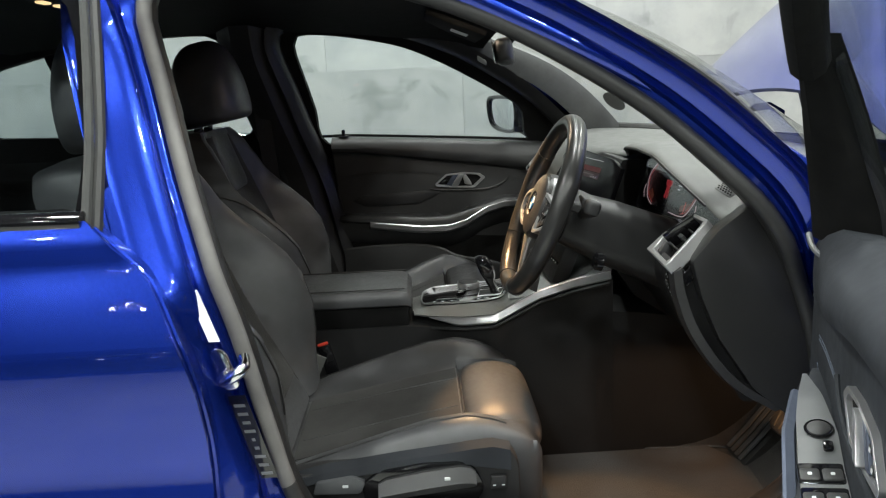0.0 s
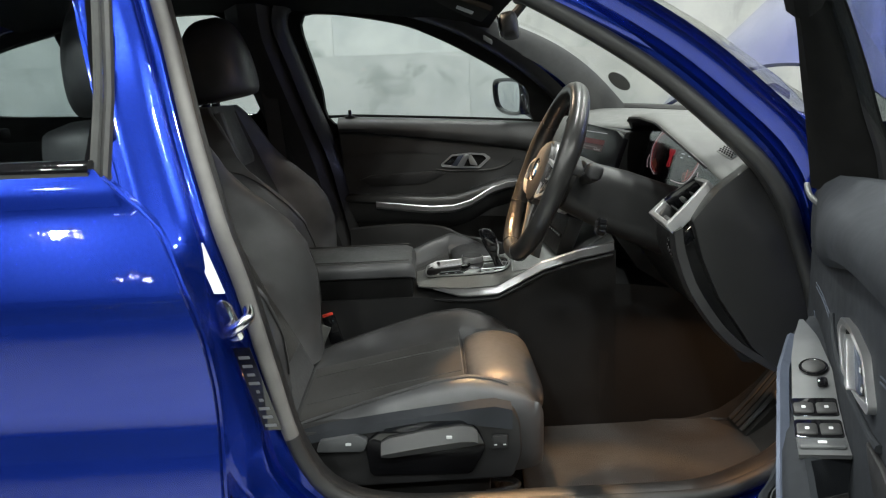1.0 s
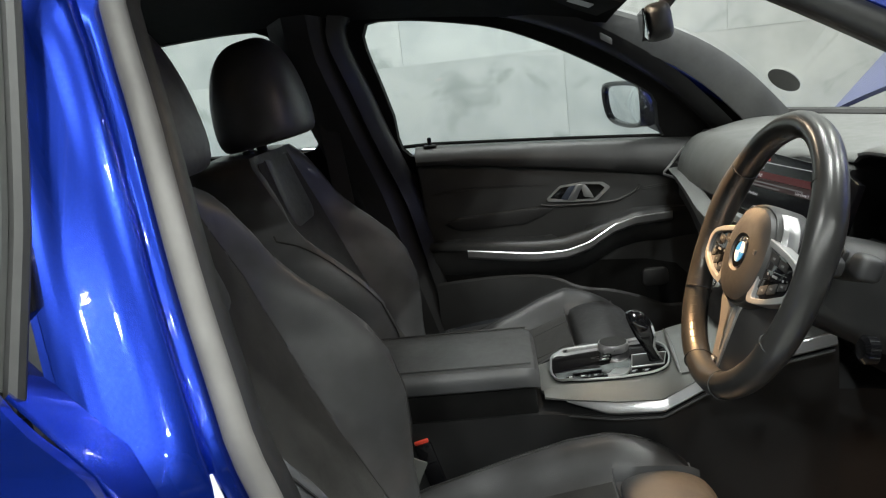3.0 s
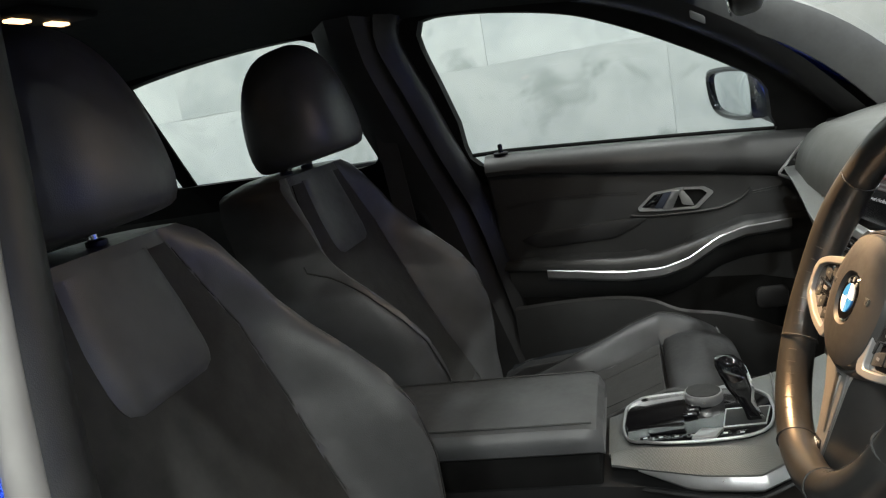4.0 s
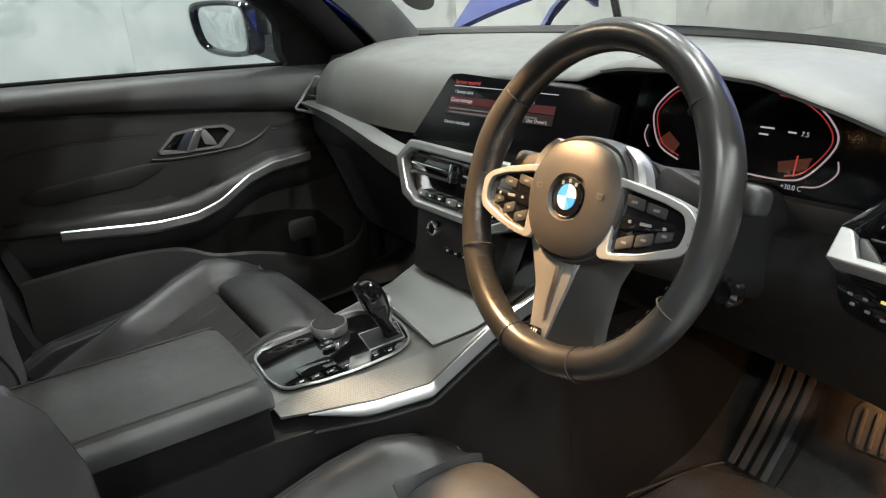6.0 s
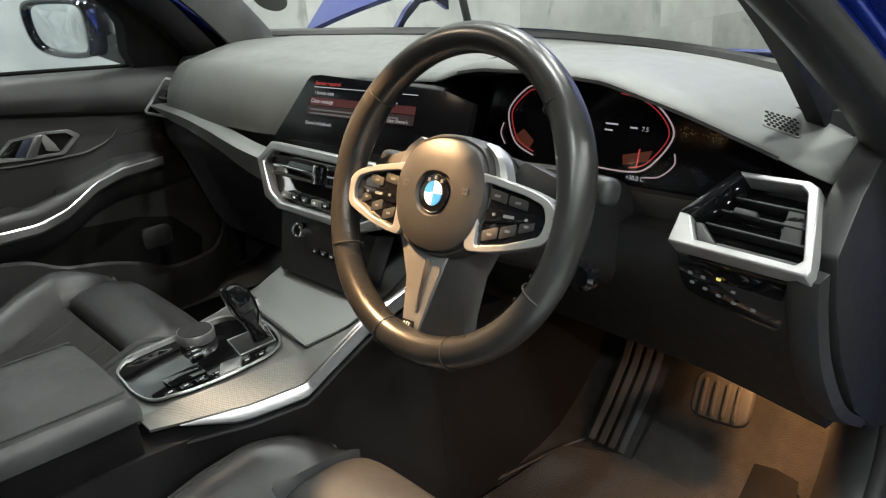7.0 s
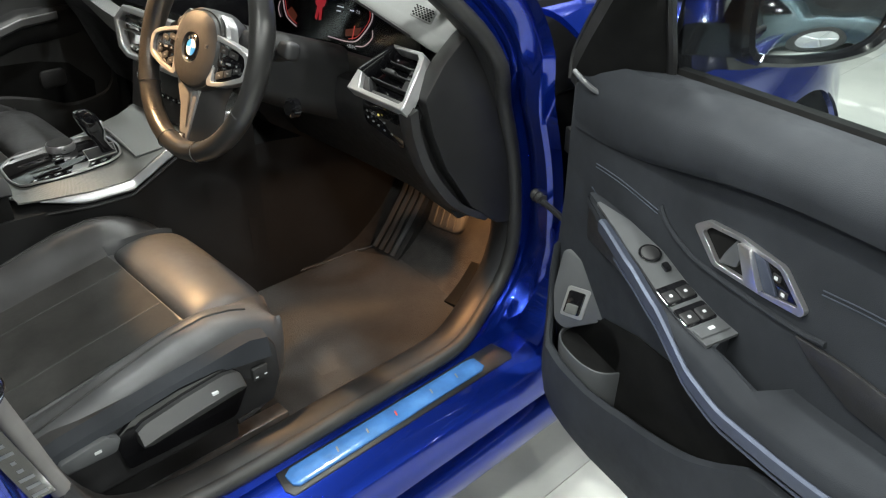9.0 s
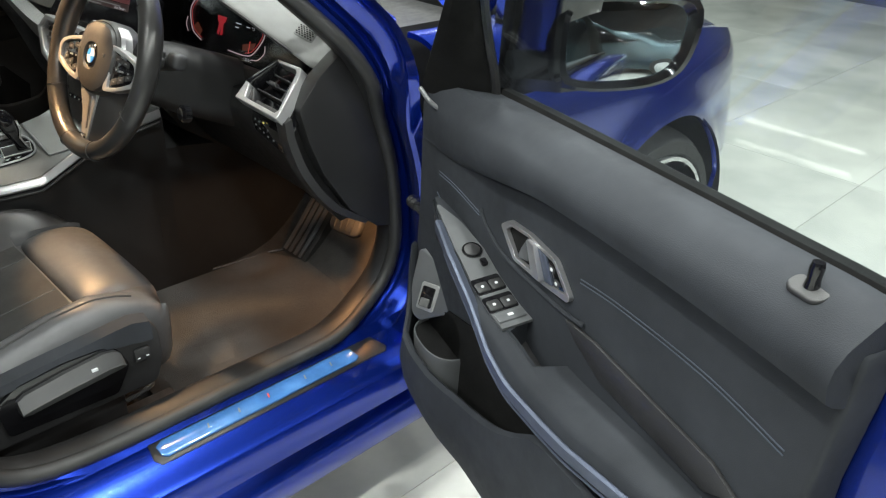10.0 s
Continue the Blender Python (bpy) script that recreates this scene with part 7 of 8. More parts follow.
for s in (-1, 1):
    wing = round_poly([(0.050, 0.031), (0.085, 0.026), (0.122, 0.020), (0.147, 0.013), (0.160, 0.002), (0.161, -0.016), (0.152, -0.031), (0.122, -0.041), (0.085, -0.050), (0.050, -0.054)], 0.012)
    cut = round_poly([(0.064, 0.021), (0.119, 0.013), (0.143, 0.006), (0.149, -0.008), (0.145, -0.024), (0.102, -0.039), (0.064, -0.046)], 0.006)
    spoke = part("spoke", holed([(s * a, b) for a, b in wing], [[(s * a, b) for a, b in cut]], lambda a, b: off(a, b, 0.0), -W_N * 0.018), SPOKESILVER, steer, "satin silver spoke", bevel=0.0025)
    part("button_block", prism([(s * a, b) for a, b in cut], off, -0.016, -0.0050, 0.001), GLOSS, spoke, "gloss black button block")
    for i, (a, b, w, t) in enumerate(((0.082, 0.0085, 0.026, 0.011), (0.110, 0.0045, 0.024, 0.010), (0.080, -0.0315, 0.021, 0.012), (0.103, -0.0250, 0.020, 0.012), (0.125, -0.0170, 0.018, 0.011))):
        part("button", prism(rounded(w, t, 0.002), lambda x, y, h: off(s * a + x, b + y - s * x * s * (0.14 if i < 2 else -0.32), h), -0.0055, -0.0040, 0.0006), PLASTIC, spoke)
        part("button_print", prism(rounded(w * 0.30, 0.0026, 0.0008), lambda x, y, h: off(s * a + x, b + y, h), -0.0040, -0.0036), DIMPRINT, spoke)
    part("rocker", prism(round_poly([(s * 0.070, -0.006), (s * 0.134, -0.004), (s * 0.136, -0.011), (s * 0.110, -0.016), (s * 0.070, -0.020)], 0.003), off, -0.0055, -0.0034, 0.0008), GLOSS, spoke)
    for a, w in ((0.082, 0.004), (0.102, 0.014), (0.124, 0.004)):
        part("button_print", prism(rounded(w, 0.0032, 0.001), lambda x, y, h: off(s * a + x, -0.0105 + y, h), -0.0034, -0.0030), DIMPRINT, spoke)
    # silver edge that climbs beside the airbag cover
    crest = smooth([(0.050, 0.060), (0.068, 0.046), (0.077, 0.026), (0.079, 0.014)], 16)
    part("spoke_crest", loft([[on_wheel(s * (a + q[0] * k), b + q[0] * 0.6 * k, q[1]) for q in ((-0.006, -0.010), (0.0015, -0.007), (0.0055, -0.012), (0.005, -0.026), (-0.008, -0.026))] for (a, b), k in zip(crest, np.linspace(0.35, 1.3, 16))]), SPOKESILVER, spoke)
    part("rim_cover", prism(round_poly([(s * 0.070, 0.024), (s * 0.150, 0.012), (s * 0.152, 0.030), (s * 0.085, 0.050)], 0.008), on_wheel, -0.052, -0.030, 0.004), PLASTIC, spoke)
    part("shift_paddle", prism(round_poly([(s * 0.085, 0.030), (s * 0.128, 0.026), (s * 0.130, 0.044), (s * 0.092, 0.048)], 0.006), on_wheel, -0.062, -0.055, 0.002), PLASTIC, spoke)
drop = lambda a, b, h: on_wheel(a, b, h - 0.16 * max(0, -b - 0.07))
lowsp = part("lower_spoke", prism(round_poly([(-0.066, -0.040), (0.024, -0.058), (0.016, -0.080), (-0.020, -0.164), (-0.044, -0.162), (-0.041, -0.100), (-0.050, -0.068)], 0.006), drop, -0.030, -0.010, 0.003), SPOKESILVER, steer, "brushed metal lower spoke")
# the spoke's flank turned from the light, its shade given by a darker material
part("spoke_fold", loft([[drop(a, b, h) for a, b, h in ((x0, y0, -0.012), (x1, y1, -0.030), (x1 + 0.006, y1, -0.042), (x0, y0, -0.036))] for x0, y0, x1, y1 in ((0.022, -0.058, 0.062, -0.048), (0.0165, -0.080, 0.048, -0.078), (-0.002, -0.122, 0.038, -0.125), (-0.019, -0.163, 0.036, -0.163))]), HUBSKIN, lowsp, "folded flank of the lower spoke, coloured dark as in shade")
# bright tube that stands for the highlight along the fold
part("spoke_glint", tube([drop(a, b, -0.0095) for a, b in ((0.0175, -0.062), (0.013, -0.085), (-0.0195, -0.162))], 0.0011, 6), SILVER, lowsp)
part("spoke_groove", prism([(-0.010, -0.072), (0.000, -0.072), (-0.018, -0.135), (-0.024, -0.135)], drop, -0.012, -0.0085, 0.001), STEEL, lowsp)
part("spoke_badge", prism([(-0.043, -0.146), (-0.023, -0.146), (-0.024, -0.157), (-0.043, -0.157)], drop, -0.012, -0.0080, 0.001), GLOSS, lowsp)
for k in range(3):
    part("badge_mark", prism([(-0.040 + 0.004 * k, -0.1545), (-0.038 + 0.004 * k, -0.1545), (-0.036 + 0.004 * k, -0.1485), (-0.038 + 0.004 * k, -0.1485)], drop, -0.0080, -0.0074), PALE, lowsp)
# column shroud and stalks
shroud = part("column_shroud", loft([[on_wheel(a * k, b * k + (0.0 if h > -0.1 else -0.004), h) for a, b in rounded(0.13, 0.115, 0.035)] for h, k in ((-0.052, 0.80), (-0.06, 0.98), (-0.10, 1.0), (-0.16, 1.12), (-0.30, 1.2))]), BLACKTRIM, steer, "black steering column shroud")
for s in (-1, 1):
    part("stalk", tube(smooth([on_wheel(s * 0.05, 0.012, -0.080), on_wheel(s * 0.10, 0.020, -0.078), on_wheel(s * 0.155, 0.030, -0.070)], 10), lambda t: 0.009 + 0.006 * t, 10), PLASTIC, shroud)
    part("stalk_cap", cushion(Matrix.Translation(on_wheel(s * 0.160, 0.032, -0.068)) @ pose(0, 0, 0, 0, 20, 0), 0.015, 0.017, 0.015, 3.2), PLASTIC, shroud)
part("key_barrel", lathe([(0.017, 0.0), (0.017, 0.012), (0.012, 0.016), (0.001, 0.016)], Matrix.Translation((0.335, 1.435, 0.775)) @ pose(0, 0, 0, 0, -80, 0), 24), GLOSS, shroud)

# ---- centre console ----
console = thing("centre_console", (0.1, YC, 0.205), "centre console with padded armrest, gear selector and aluminium trim", "centre console")


def top_z(x):
    return float(np.interp(x, [-0.45, -0.03, 0.02, 0.18, 0.27, 0.35, 0.44], [0.56, 0.570, 0.582, 0.592, 0.606, 0.636, 0.690]))


def half(x):
    """Half width of the flat top."""
    return float(np.interp(x, [-0.45, -0.03, 0.034, 0.126, 0.21, 0.28, 0.44], [0.110, 0.062, 0.080, 0.100, 0.116, 0.128, 0.140]))


def rim_at(x):
    """Outer edge of the sloping side trim: half width and height."""
    return (float(np.interp(x, [-0.04, 0.007, 0.09, 0.160, 0.265, 0.35, 0.44], [0.095, 0.104, 0.140, 0.166, 0.170, 0.172, 0.172])),
            float(np.interp(x, [-0.04, 0.007, 0.09, 0.160, 0.265, 0.35, 0.44], [0.566, 0.562, 0.566, 0.576, 0.630, 0.655, 0.672])))


def edge_at(x, s):
    """The silver edge: wide and low on the driver's side, close to the top on the other."""
    w, z = rim_at(x)
    return (w, z) if s < 0 else (half(x) + 0.22 * (w - half(x)), top_z(x) - 0.006)


part("console_body", loft([[(x, YC + y * max(0.112, rim_at(x)[0] - 0.004), z) for y, z in ((-1, rim_at(x)[1] - 0.022), (-1.0, 0.40), (-1.05, 0.205), (1.05, 0.205), (0.85, 0.40), (max(0.112, edge_at(x, 1)[0]) / max(0.112, rim_at(x)[0] - 0.004), edge_at(x, 1)[1] - 0.022), (0.5, top_z(x) - 0.02), (-0.5, top_z(x) - 0.02))] for x in np.linspace(-0.46, 0.44, 40)]), BLACKTRIM, console, "black console sides")
part("tunnel", loft([[(x, YC + y * w, z) for y, z in ((-1, 0.205), (-0.96, 0.40), (-0.85, h - 0.03), (-0.6, h), (0.6, h), (0.85, h - 0.03), (0.96, 0.40), (1, 0.205))] for x, w, h in ((0.40, 0.176, 0.60), (0.50, 0.172, 0.59), (0.62, 0.160, 0.57), (0.75, 0.165, 0.55), (0.90, 0.18, 0.55))]), BLACKTRIM, console, "dark tunnel trim ahead of the console")
rest = part("armrest", loft([[(x, YC + y * w, 0.565 + z * k) for y, z in ((-0.96, 0.030), (-1.0, 0.034), (-1.012, 0.046), (-0.99, 0.059), (-0.93, 0.067), (-0.4, 0.072), (0.4, 0.072), (0.93, 0.067), (0.99, 0.059), (1.012, 0.046), (1.0, 0.034), (0.96, 0.030))] for x, w, k in ((-0.46, 0.115, 1), (-0.30, 0.117, 1), (-0.10, 0.117, 1.0), (-0.060, 0.115, 0.98), (-0.044, 0.110, 0.90), (-0.036, 0.102, 0.72), (-0.040, 0.09, 0.52))]), LEATHER, console, "padded black leather armrest lid")
# base in matt black, to colour in the shade of the gap under the lid
part("armrest_base", box((-0.46, YC - 0.106, 0.54), (-0.044, YC + 0.106, 0.598), 0.004), LINER, console)
for y in (-0.098, 0.098):
    part("seam", tube([(x, YC + y, 0.565 + 0.0705) for x in np.linspace(-0.44, -0.05, 14)], 0.0016, 5), DARKSEAL, rest)
part("top_trim", sheet(lambda u, v: (lambda x: (x, YC + (2 * v - 1) * half(x), top_z(x) - 0.003))(-0.034 + 0.47 * u), 36, 8, 0.005), MESHED, console, "woven-pattern aluminium trim")
for s in (-1, 1):
    part("side_trim", sheet(lambda u, v, s=s: (lambda x: (x, YC + s * (half(x) + (edge_at(x, s)[0] - half(x)) * v), top_z(x) - 0.003 + (edge_at(x, s)[1] - top_z(x) + 0.003) * v))(-0.030 + 0.466 * u), 40, 6, 0.004), MESHED, console, "woven-pattern aluminium side trim")
    part("silver_edge", loft([[(x, YC + s * (edge_at(x, s)[0] + q[0] * k * (1 if s < 0 else 0.5)), edge_at(x, s)[1] + q[1] * k * (1 if s < 0 else 0.5)) for q in ((-0.006, 0.0035), (-0.002, 0.003), (0.001, 0.001), (0.006, -0.015), (0.003, -0.019), (-0.010, -0.016))] for x, k in [(0.006 + 0.428 * t, min(1, 0.10 + t * 6)) for t in np.linspace(0, 1, 56)]]), SILVER, console, "bright silver edge strip")
    part("lower_lip", tube([(x, YC + s * (edge_at(x, s)[0] + 0.003), edge_at(x, s)[1] - 0.027) for x in np.linspace(-0.03, 0.43, 40)], 0.0045, 8), PLASTIC, console, "dark lip under the silver strip")
# selector panel: a glossy plate with a thin bright rim
gl = round_poly([(-0.006, 0.074), (0.022, 0.092), (0.175, 0.090), (0.205, 0.040), (0.204, -0.020), (0.190, -0.066), (0.160, -0.082), (0.100, -0.083), (0.036, -0.073), (-0.004, -0.052), (-0.012, -0.004)], 0.020, 5)
Gz = lambda a, b, h: (a, YC + b, top_z(a) - 0.001 + h)
part("gloss_plate", prism(gl, Gz, -0.002, 0.0035, 0.001), GLOSS, console, "gloss black gear selector panel")
part("plate_rim", tube([Gz(a, b, 0.0035) for a, b in gl], 0.0022, 6, True), SILVER, console)
part("plate_display", prism(round_poly([(0.024, -0.016), (0.078, -0.018), (0.078, -0.050), (0.026, -0.044)], 0.004), Gz, 0.003, 0.0052, 0.0006), GLOSS, console)
# hinged lid ahead of the selector, with its bright fold
part("tray_lid", sheet(lambda u, v: (lambda x: (x, YC + (2 * v - 1) * (half(x) - 0.006), top_z(x) + 0.0035))(0.214 + 0.222 * u + 0.020 * (v - 0.5) * (1 - u)), 20, 8, 0.003), MESHED, console, "woven-pattern aluminium tray lid")
part("lid_fold", tube([(0.211 + 0.020 * (v - 0.5), YC + (2 * v - 1) * (half(0.211) - 0.004), top_z(0.211) + 0.0045 + 0.003 * math.sin(math.pi * v)) for v in np.linspace(0, 1, 10)], lambda t: 0.0012 + 0.0024 * math.sin(math.pi * t), 6), SILVER, console)
knob = part("controller_knob", lathe([(0.028, 0.0), (0.0285, 0.003), (0.0285, 0.013), (0.0275, 0.0155), (0.001, 0.016)], Matrix.Translation(Gz(0.113, 0.054, 0.003)), 40), SILVER, console, "round controller knob with silver rim")
part("knob_face", lathe([(0.0255, 0.0), (0.0255, 0.0015), (0.001, 0.0018)], Matrix.Translation(Gz(0.113, 0.054, 0.0182)), 40), PLASTIC, knob)
# selector
Sx, Sy = 0.158, -0.032
lever = part("gear_selector", loft([[Vector((Sx + dx + a * w, YC + Sy + b * w * 0.8, top_z(Sx) + z)) for a, b in rounded(2, 2, 0.6, 4)] for z, dx, w in ((0.004, 0.018, 0.012), (0.02, 0.012, 0.010), (0.040, 0.004, 0.013), (0.055, 0.0, 0.018), (0.075, -0.006, 0.020), (0.090, -0.012, 0.019), (0.099, -0.016, 0.014), (0.102, -0.016, 0.006))]), GLOSS, console, "gloss black gear selector")
part("selector_side", loft([[Vector((Sx + dx, YC + Sy + k * w, top_z(Sx) + z)) for k in (-1.05, 1.05)] + [Vector((Sx + dx - 0.004, YC + Sy + k * w, top_z(Sx) + z)) for k in (1.05, -1.05)] for z, dx, w in ((0.006, 0.030, 0.010), (0.035, 0.016, 0.010), (0.055, 0.018, 0.015), (0.078, 0.013, 0.017))]), CHROME, lever)
part("selector_gate", prism([(0.130, -0.050), (0.186, -0.054), (0.200, -0.004), (0.140, 0.006)], Gz, 0.003, 0.0055, 0.001), PLASTIC, console)
part("gate_rim", tube([Gz(a, b, 0.005) for a, b in ((0.130, -0.050), (0.186, -0.054), (0.200, -0.004), (0.140, 0.006))], 0.0014, 6, True), SILVER, console)
for k in range(7):
    a, b = 0.020 + 0.022 * k, -0.056 - 0.0026 * k
    part("console_key", prism(rounded(0.016, 0.014, 0.003), lambda x, y, h: Gz(a + x, b + y, h), 0.003, 0.0047, 0.0005), GLOSS, console)
    part("key_print", prism(rounded(0.006, 0.003, 0.0008), lambda x, y, h: Gz(a + x, b + y, h), 0.0048, 0.0053), PALE, console)
for k in range(3):
    part("console_key", prism(rounded(0.020, 0.012, 0.003), lambda x, y, h: Gz(0.088 + 0.004 * k + x, 0.004 + 0.014 * k + y, h), 0.003, 0.0060, 0.001), GLOSS, console)
    part("key_print", prism(rounded(0.007, 0.003, 0.0008), lambda x, y, h: Gz(0.088 + 0.004 * k + x, 0.004 + 0.014 * k + y, h), 0.0060, 0.0066), PALE, console)
part("start_key", prism(round_poly([(-0.022, -0.012), (0.010, -0.016), (0.026, 0.010), (-0.006, 0.016)], 0.004), lambda x, y, h: Gz(0.104 + x, -0.066 + y, h), 0.003, 0.008, 0.002), SILVER, console)

# ---- footwell ----
pedals = thing("footwell_pedals", (0.75, 1.47, 0.205), "brake and accelerator pedals with ribbed footrest", "pedals")
bm = Matrix.Translation((0.730, 1.468, 0.415)) @ pose(0, 0, 0, 0, -62, 8)
brake = part("brake_pedal", prism(rounded(0.075, 0.095, 0.020), lambda a, b, h: bm @ Vector((a, b, h)), -0.012, 0.010, 0.006, 3), TYRE, pedals, "black rubber brake pad")
for k in range(4):
    part("pad_rib", prism(rounded(0.055, 0.006, 0.002), lambda a, b, h: bm @ Vector((a, b - 0.027 + 0.018 * k, h)), 0.010, 0.014, 0.0015), TYRE, brake)
part("pedal_arm", tube([bm @ Vector((0, 0, -0.01)), Vector((0.80, 1.47, 0.60)), Vector((0.82, 1.47, 0.75))], 0.009, 8), STEEL, brake)
part("accelerator", loft([[Vector((0.668 + 0.085 * t - 0.02 * q, 1.368 + q * (1.25 - 0.35 * t) + 0.012 * t, 0.224 + 0.040 * t + 0.030 * t * t + h)) for q, h in ((-0.040, 0), (0.040, 0), (0.040, 0.012), (0.0, 0.018), (-0.040, 0.012))] for t in np.linspace(0, 1, 8)]), PEDAL, pedals, "black floor-hinged accelerator, darkened for shade")
for k in range(4):
    y = 1.635 + 0.022 * k
    part("footrest_strip", loft([[Vector((x - q[1], y + q[0], z)) for q in ((-0.006, 0), (0.006, 0), (0.006, 0.005), (-0.006, 0.005))] for x, z in ((0.700, 0.250), (0.745, 0.30), (0.80, 0.37), (0.835, 0.44))]), SWITCHGREY, pedals, "ribbed footrest strip")
part("footrest", loft([[Vector((x, y, z)) for y in (1.617, 1.72)] + [Vector((x + 0.05, y, z)) for y in (1.72, 1.617)] for x, z in ((0.698, 0.240), (0.745, 0.29), (0.80, 0.36), (0.84, 0.44))]), TYRE, pedals)
mat = thing("floor_mat", (0.35, 1.50, 0.209), "dark carpet mat in the driver's footwell", "floor mat")
part("mat", prism([(0.16, 1.26), (0.44, 1.235), (0.62, 1.27), (0.70, 1.36), (0.72, 1.60), (0.66, 1.74), (0.20, 1.77)], lambda a, b, h: (a, b, h + 0.2085 + 0.05 * max(0, a - 0.52) ** 1.3 * 4 + 0.004 * math.sin(a * 17 + b * 9)), 0, 0.008, 0.003), MAT, mat)
part("mat_edge", tube([(a, b, 0.2165 + 0.05 * max(0, a - 0.52) ** 1.3 * 4) for a, b in smooth([(0.16, 1.26), (0.44, 1.235), (0.62, 1.27), (0.70, 1.36), (0.72, 1.60), (0.66, 1.74), (0.20, 1.77)], 60, True)], 0.004, 6, True), PLASTIC, mat)

# ---- roof fittings ----
inner = thing("interior_mirror", (0.24, 2.04, 1.20), "black frameless interior mirror", "mirror")
im = Matrix.Translation((0.225, 2.00, 1.185)) @ pose(0, 0, 0, 0, -8, -8)
part("mirror_shell", cushion(im, 0.022, 0.115, 0.032, 4), PLASTIC, inner)
part("mirror_glass", prism(rounded(0.215, 0.052, 0.014), lambda a, b, h: im @ Vector((-0.0215 - h, a, b)), 0, 0.003, 0.001), MIRROR, inner)
part("mirror_arm", tube([im @ Vector((0.01, 0, 0.02)), Vector((0.27, 1.97, 1.25)), Vector((0.25, 1.95, 1.30))], 0.012, 8), PLASTIC, inner)
part("sensor_box", box((0.23, 1.90, 1.235), (0.33, 1.99, 1.30), 0.012, 3), PLASTIC, inner)
console_lamp = thing("roof_lamp_unit", (0.10, YC, 1.33), "roof lamp unit with lit warm lenses", "roof lamp")
part("lamp_housing", box((0.02, YC - 0.10, 1.318), (0.20, YC + 0.10, 1.345), 0.010, 3), DASH, console_lamp)
WARM = glow("warm_lens", (1.0, 0.62, 0.30), 3.0)
for s in (-1, 1):
    part("lens", box((0.07, YC + s * 0.055 - 0.018, 1.312), (0.12, YC + s * 0.055 + 0.018, 1.3175), 0.003, 2), WARM, console_lamp)
rear_lamp = thing("rear_roof_lamp", (-0.83, YC, 1.35), "rear roof lamp unit with two lit lenses", "roof lamp")
part("lamp_housing", box((-0.88, YC - 0.09, 1.338), (-0.78, YC + 0.09, 1.372), 0.010, 3), LINER, rear_lamp)
for s in (-1, 1):
    part("lens", box((-0.845, YC + s * 0.045 - 0.022, 1.332), (-0.825, YC + s * 0.045 + 0.022, 1.3375), 0.003, 2), WARM, rear_lamp)
for s, y in ((-1, 1.60), (1, far(1.60))):
    visor = thing("sun_visor", (0.12, y, 1.29), "dark sun visor folded against the roof", "sun visor")
    part("visor_panel", box((-0.085, -0.18, -0.008), (0.085, 0.18, 0.008), 0.006, 3, Matrix.Translation((0.115, y, 1.268)) @ pose(0, 0, 0, 0, 22, 0)), LINER, visor)
    part("visor_label", prism(rounded(0.05, 0.09, 0.004), lambda a, b, h: Matrix.Translation((0.115, y, 1.268)) @ pose(0, 0, 0, 0, 22, 0) @ Vector((a + 0.02, b, -0.0085 - h)), 0, 0.001), PALE, visor)
disc = thing("licence_disc", (0.60, 2.52, 1.03), "round dark paper disc stuck inside the windscreen", "sticker")
dp = windscreen_at(0.22, 0.945)
dn = (windscreen_at(0.2, 0.945) - windscreen_at(0.0, 0.945)).cross(windscreen_at(0.22, 0.97) - windscreen_at(0.22, 0.92)).normalized()
if dn.x > 0:
    dn = -dn
part("disc", lathe([(0.040, 0.006), (0.040, 0.008), (0.001, 0.008)], Matrix.Translation(dp) @ dn.to_track_quat("Z", "Y").to_matrix().to_4x4(), 32), DASH, disc)
tab = thing("airbag_tag", (0.212, 2.51, 1.185), "small pale airbag tag on the pillar trim", "tag")
part("tag", prism(rounded(0.035, 0.016, 0.004), lambda a, b, h: (0.210 + a * 0.8, 2.497 - h, 1.178 - a * 0.5 + b), 0, 0.004, 0.001), DASH, tab)

# warm lamps inside the car
lamp("dome_lamp", "AREA", DOME_WATTS, (1.0, 0.80, 0.58), pose(0.085, YC, 1.307, 0, 0, 0), 0.07)
reading = lamp("reading_lamp", "SPOT", ROOF_LAMP_WATTS, (1.0, 0.60, 0.28), look((0.095, YC - 0.055, 1.309), (0.235, 1.525, 0.63)), 0.022)
reading.data.spot_size, reading.data.spot_blend = radians(34), 0.30
lamp("footwell_lamp", "AREA", FOOT_LAMP_WATTS, (1.0, 0.50, 0.20), pose(0.72, 1.37, 0.548, -12, 8, 0), 0.05)


# ---- a second car across the aisle, seen in the door mirror ----
GREY = paint("grey_metallic_paint", (0.055, 0.08, 0.09))
other = thing("parked_car", (-1.6, -3.4, 0), "grey saloon parked across the aisle", "car")
side_line = [(-2.3, 0.35), (-2.35, 0.60), (-2.25, 0.86), (-1.6, 0.96), (-0.9, 1.34), (-0.2, 1.43), (0.5, 1.38), (1.15, 0.98), (1.9, 0.86), (2.25, 0.68), (2.3, 0.40), (2.1, 0.22), (-2.1, 0.22)]
shape = smooth(side_line, 60, True)
rings = []
for k in np.linspace(-1, 1, 15):
    y = 0.90 * math.sin(k * math.pi / 2)
    edge = 1 - abs(k) ** 5
    ring = []
    for x, z in shape:
        tuck = 0.16 * max(0.0, z - 0.92) * abs(k)
        ring.append((-1.6 + x * (0.93 + 0.07 * edge), -3.4 + y * (1 - tuck), 0.22 + (z - 0.22) * (0.90 + 0.10 * edge)))
    rings.append(ring)
part("body", loft(rings), GREY, other)
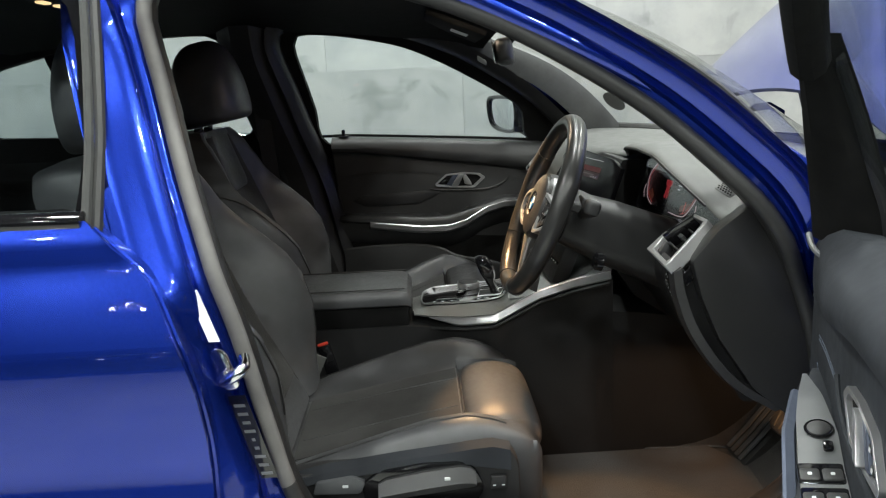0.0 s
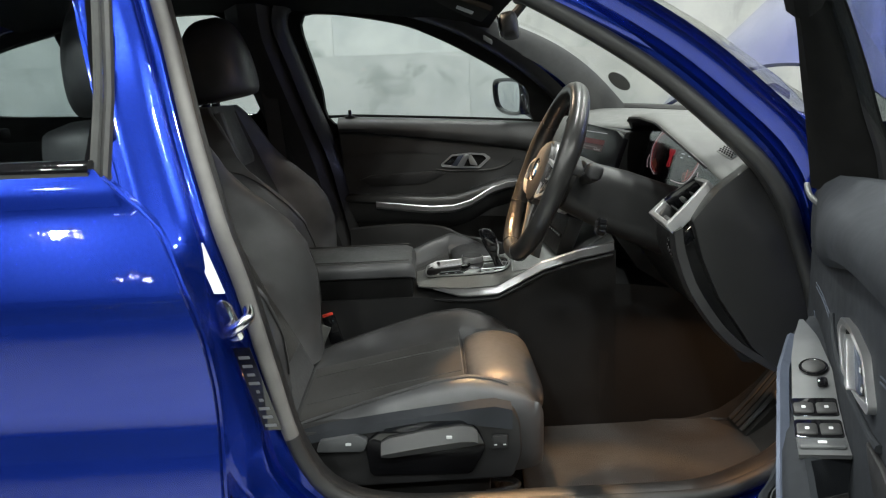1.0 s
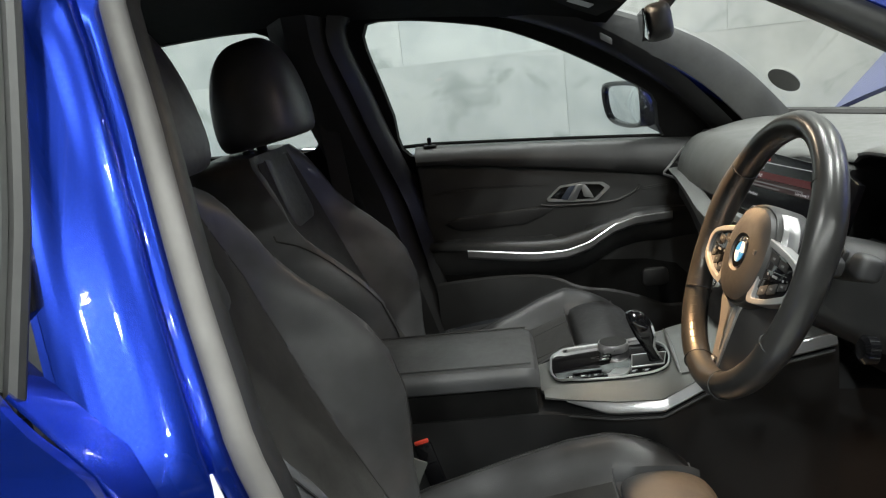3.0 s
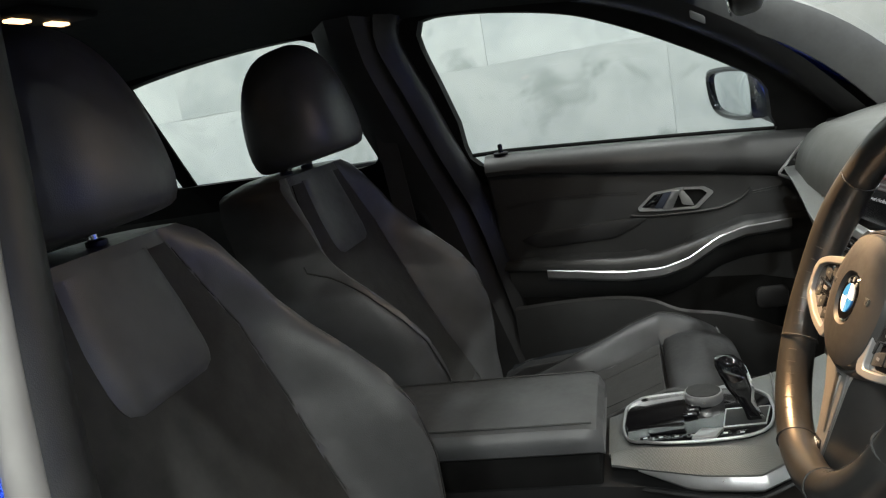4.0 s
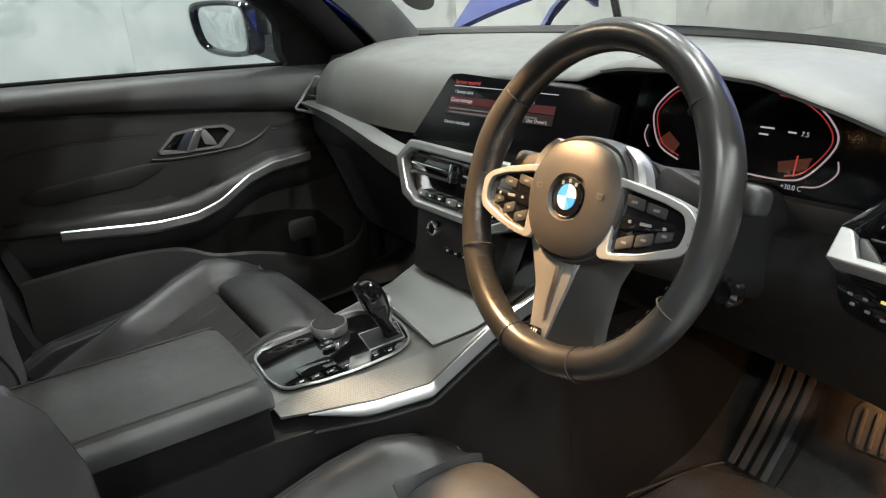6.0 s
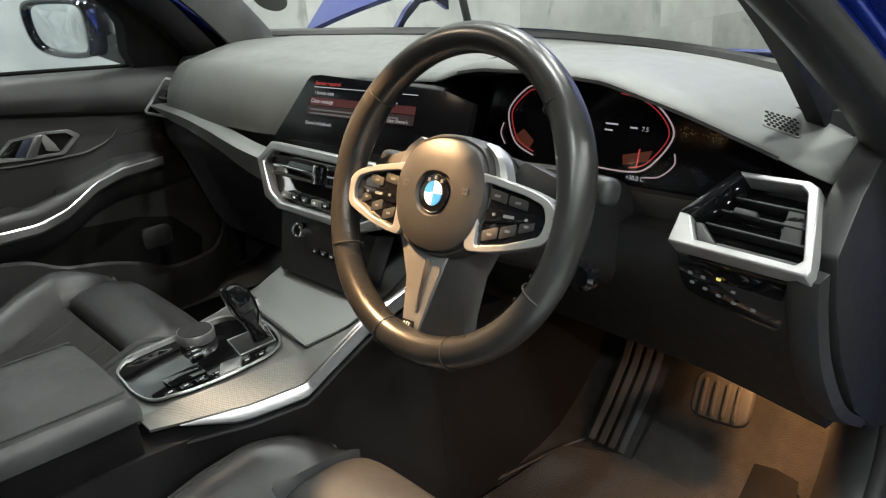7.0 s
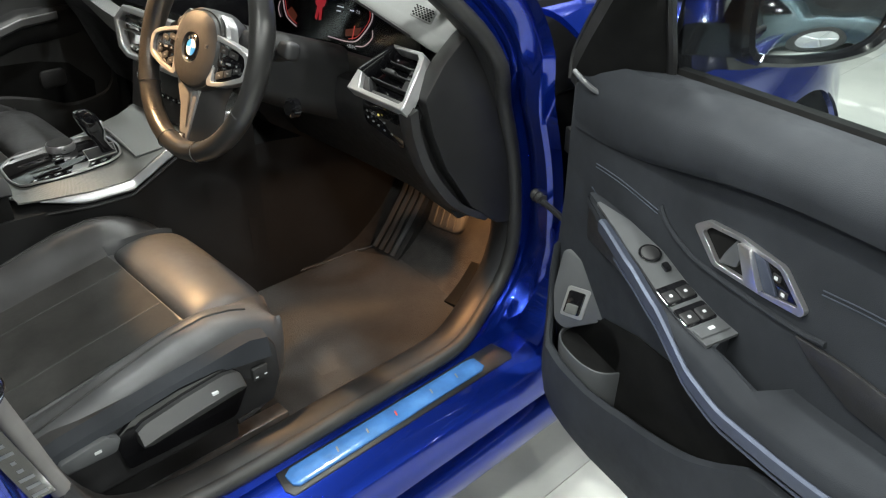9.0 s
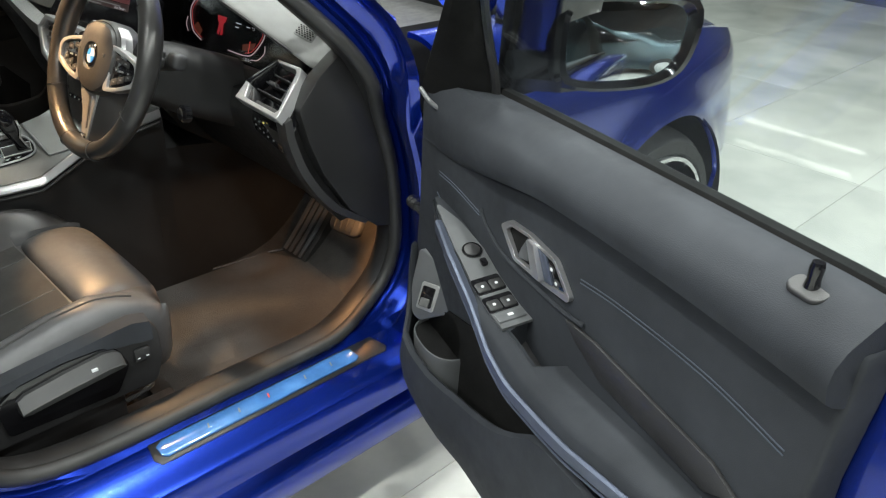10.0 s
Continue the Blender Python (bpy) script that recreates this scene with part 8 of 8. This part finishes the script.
for s in (-1, 1):
    y = -3.4 + s * 0.885
    part("side_windows", prism([(-1.25, 1.02), (-0.80, 1.26), (-0.2, 1.32), (0.35, 1.26), (0.85, 1.02)], lambda a, b, h: (-1.6 + a, y - s * 0.25 * (b - 1.02) + s * h, b), 0.0, 0.012, 0.004), GLOSS, other, "dark side windows")
    for ax in (-1.40, 1.42):
        m = Matrix.Translation((-1.6 + ax, -3.4 + s * 0.88, 0.32)) @ pose(0, 0, 0, -90 * s, 0, 0)
        tyre = part("tyre", lathe([(0.20, 0.03), (0.25, 0.04), (0.30, 0.03), (0.32, 0.0), (0.32, -0.16), (0.2, -0.17)], m, 36), TYRE, other)
        part("brake_disc", lathe([(0.205, -0.03), (0.205, -0.02), (0.10, -0.018), (0.001, -0.018)], m, 30), TYRE, tyre)
        for k in range(5):
            a = 2 * math.pi * k / 5
            part("spoke", tube([m @ Vector((0, 0, 0.030)), m @ Vector((0.20 * math.cos(a), 0.20 * math.sin(a), 0.034))], 0.018, 6), SILVER, tyre)
        part("rim", lathe([(0.185, 0.032), (0.205, 0.040), (0.208, 0.02), (0.19, 0.015)], m, 36), SILVER, tyre)


# ---- slabs of the wall and tiles of the floor, one by one ----
def slab_mesh(name, w, h, t, material, gap=0.0008):
    mesh = bpy.data.meshes.new(name)
    bm = box((-w / 2 + gap, -h / 2 + gap, -t), (w / 2 - gap, h / 2 - gap, 0), gap, 1)
    bm.to_mesh(mesh)
    bm.free()
    mesh.materials.append(material)
    return mesh


SLAB_W, SLAB_H = 1.20, 0.60
slab = slab_mesh("slab", SLAB_W, SLAB_H, 0.012, WALLMAT, 0.0003)
for j in range(-2, 5):
    for i in range(-5, 9):
        x = -0.387 + SLAB_W / 2 + SLAB_W * i + (SLAB_W / 2 if j % 2 else 0)
        ob = new("slab", slab)
        ob.matrix_world = Matrix.Translation((x, WALL_Y - 0.012 - 0.001 * ((i * 7 + j * 3) % 3), 1.184 + SLAB_H / 2 + SLAB_H * j)) @ pose(0, 0, 0, 90, 0, 0)
        ob.parent = wall_side
TILE_W, TILE_H = 1.125, 0.75
tile = slab_mesh("tile", TILE_W, TILE_H, 0.006, FLOORMAT)
for i in range(-4, 9):
    for j in range(-8, 4):
        ob = new("tile", tile)
        ob.location = (0.815 + TILE_W / 2 + TILE_W * i, 1.015 + TILE_H / 2 + TILE_H * j, 0.0 - 0.0004 * ((i + j) % 2))
        ob.parent = floor
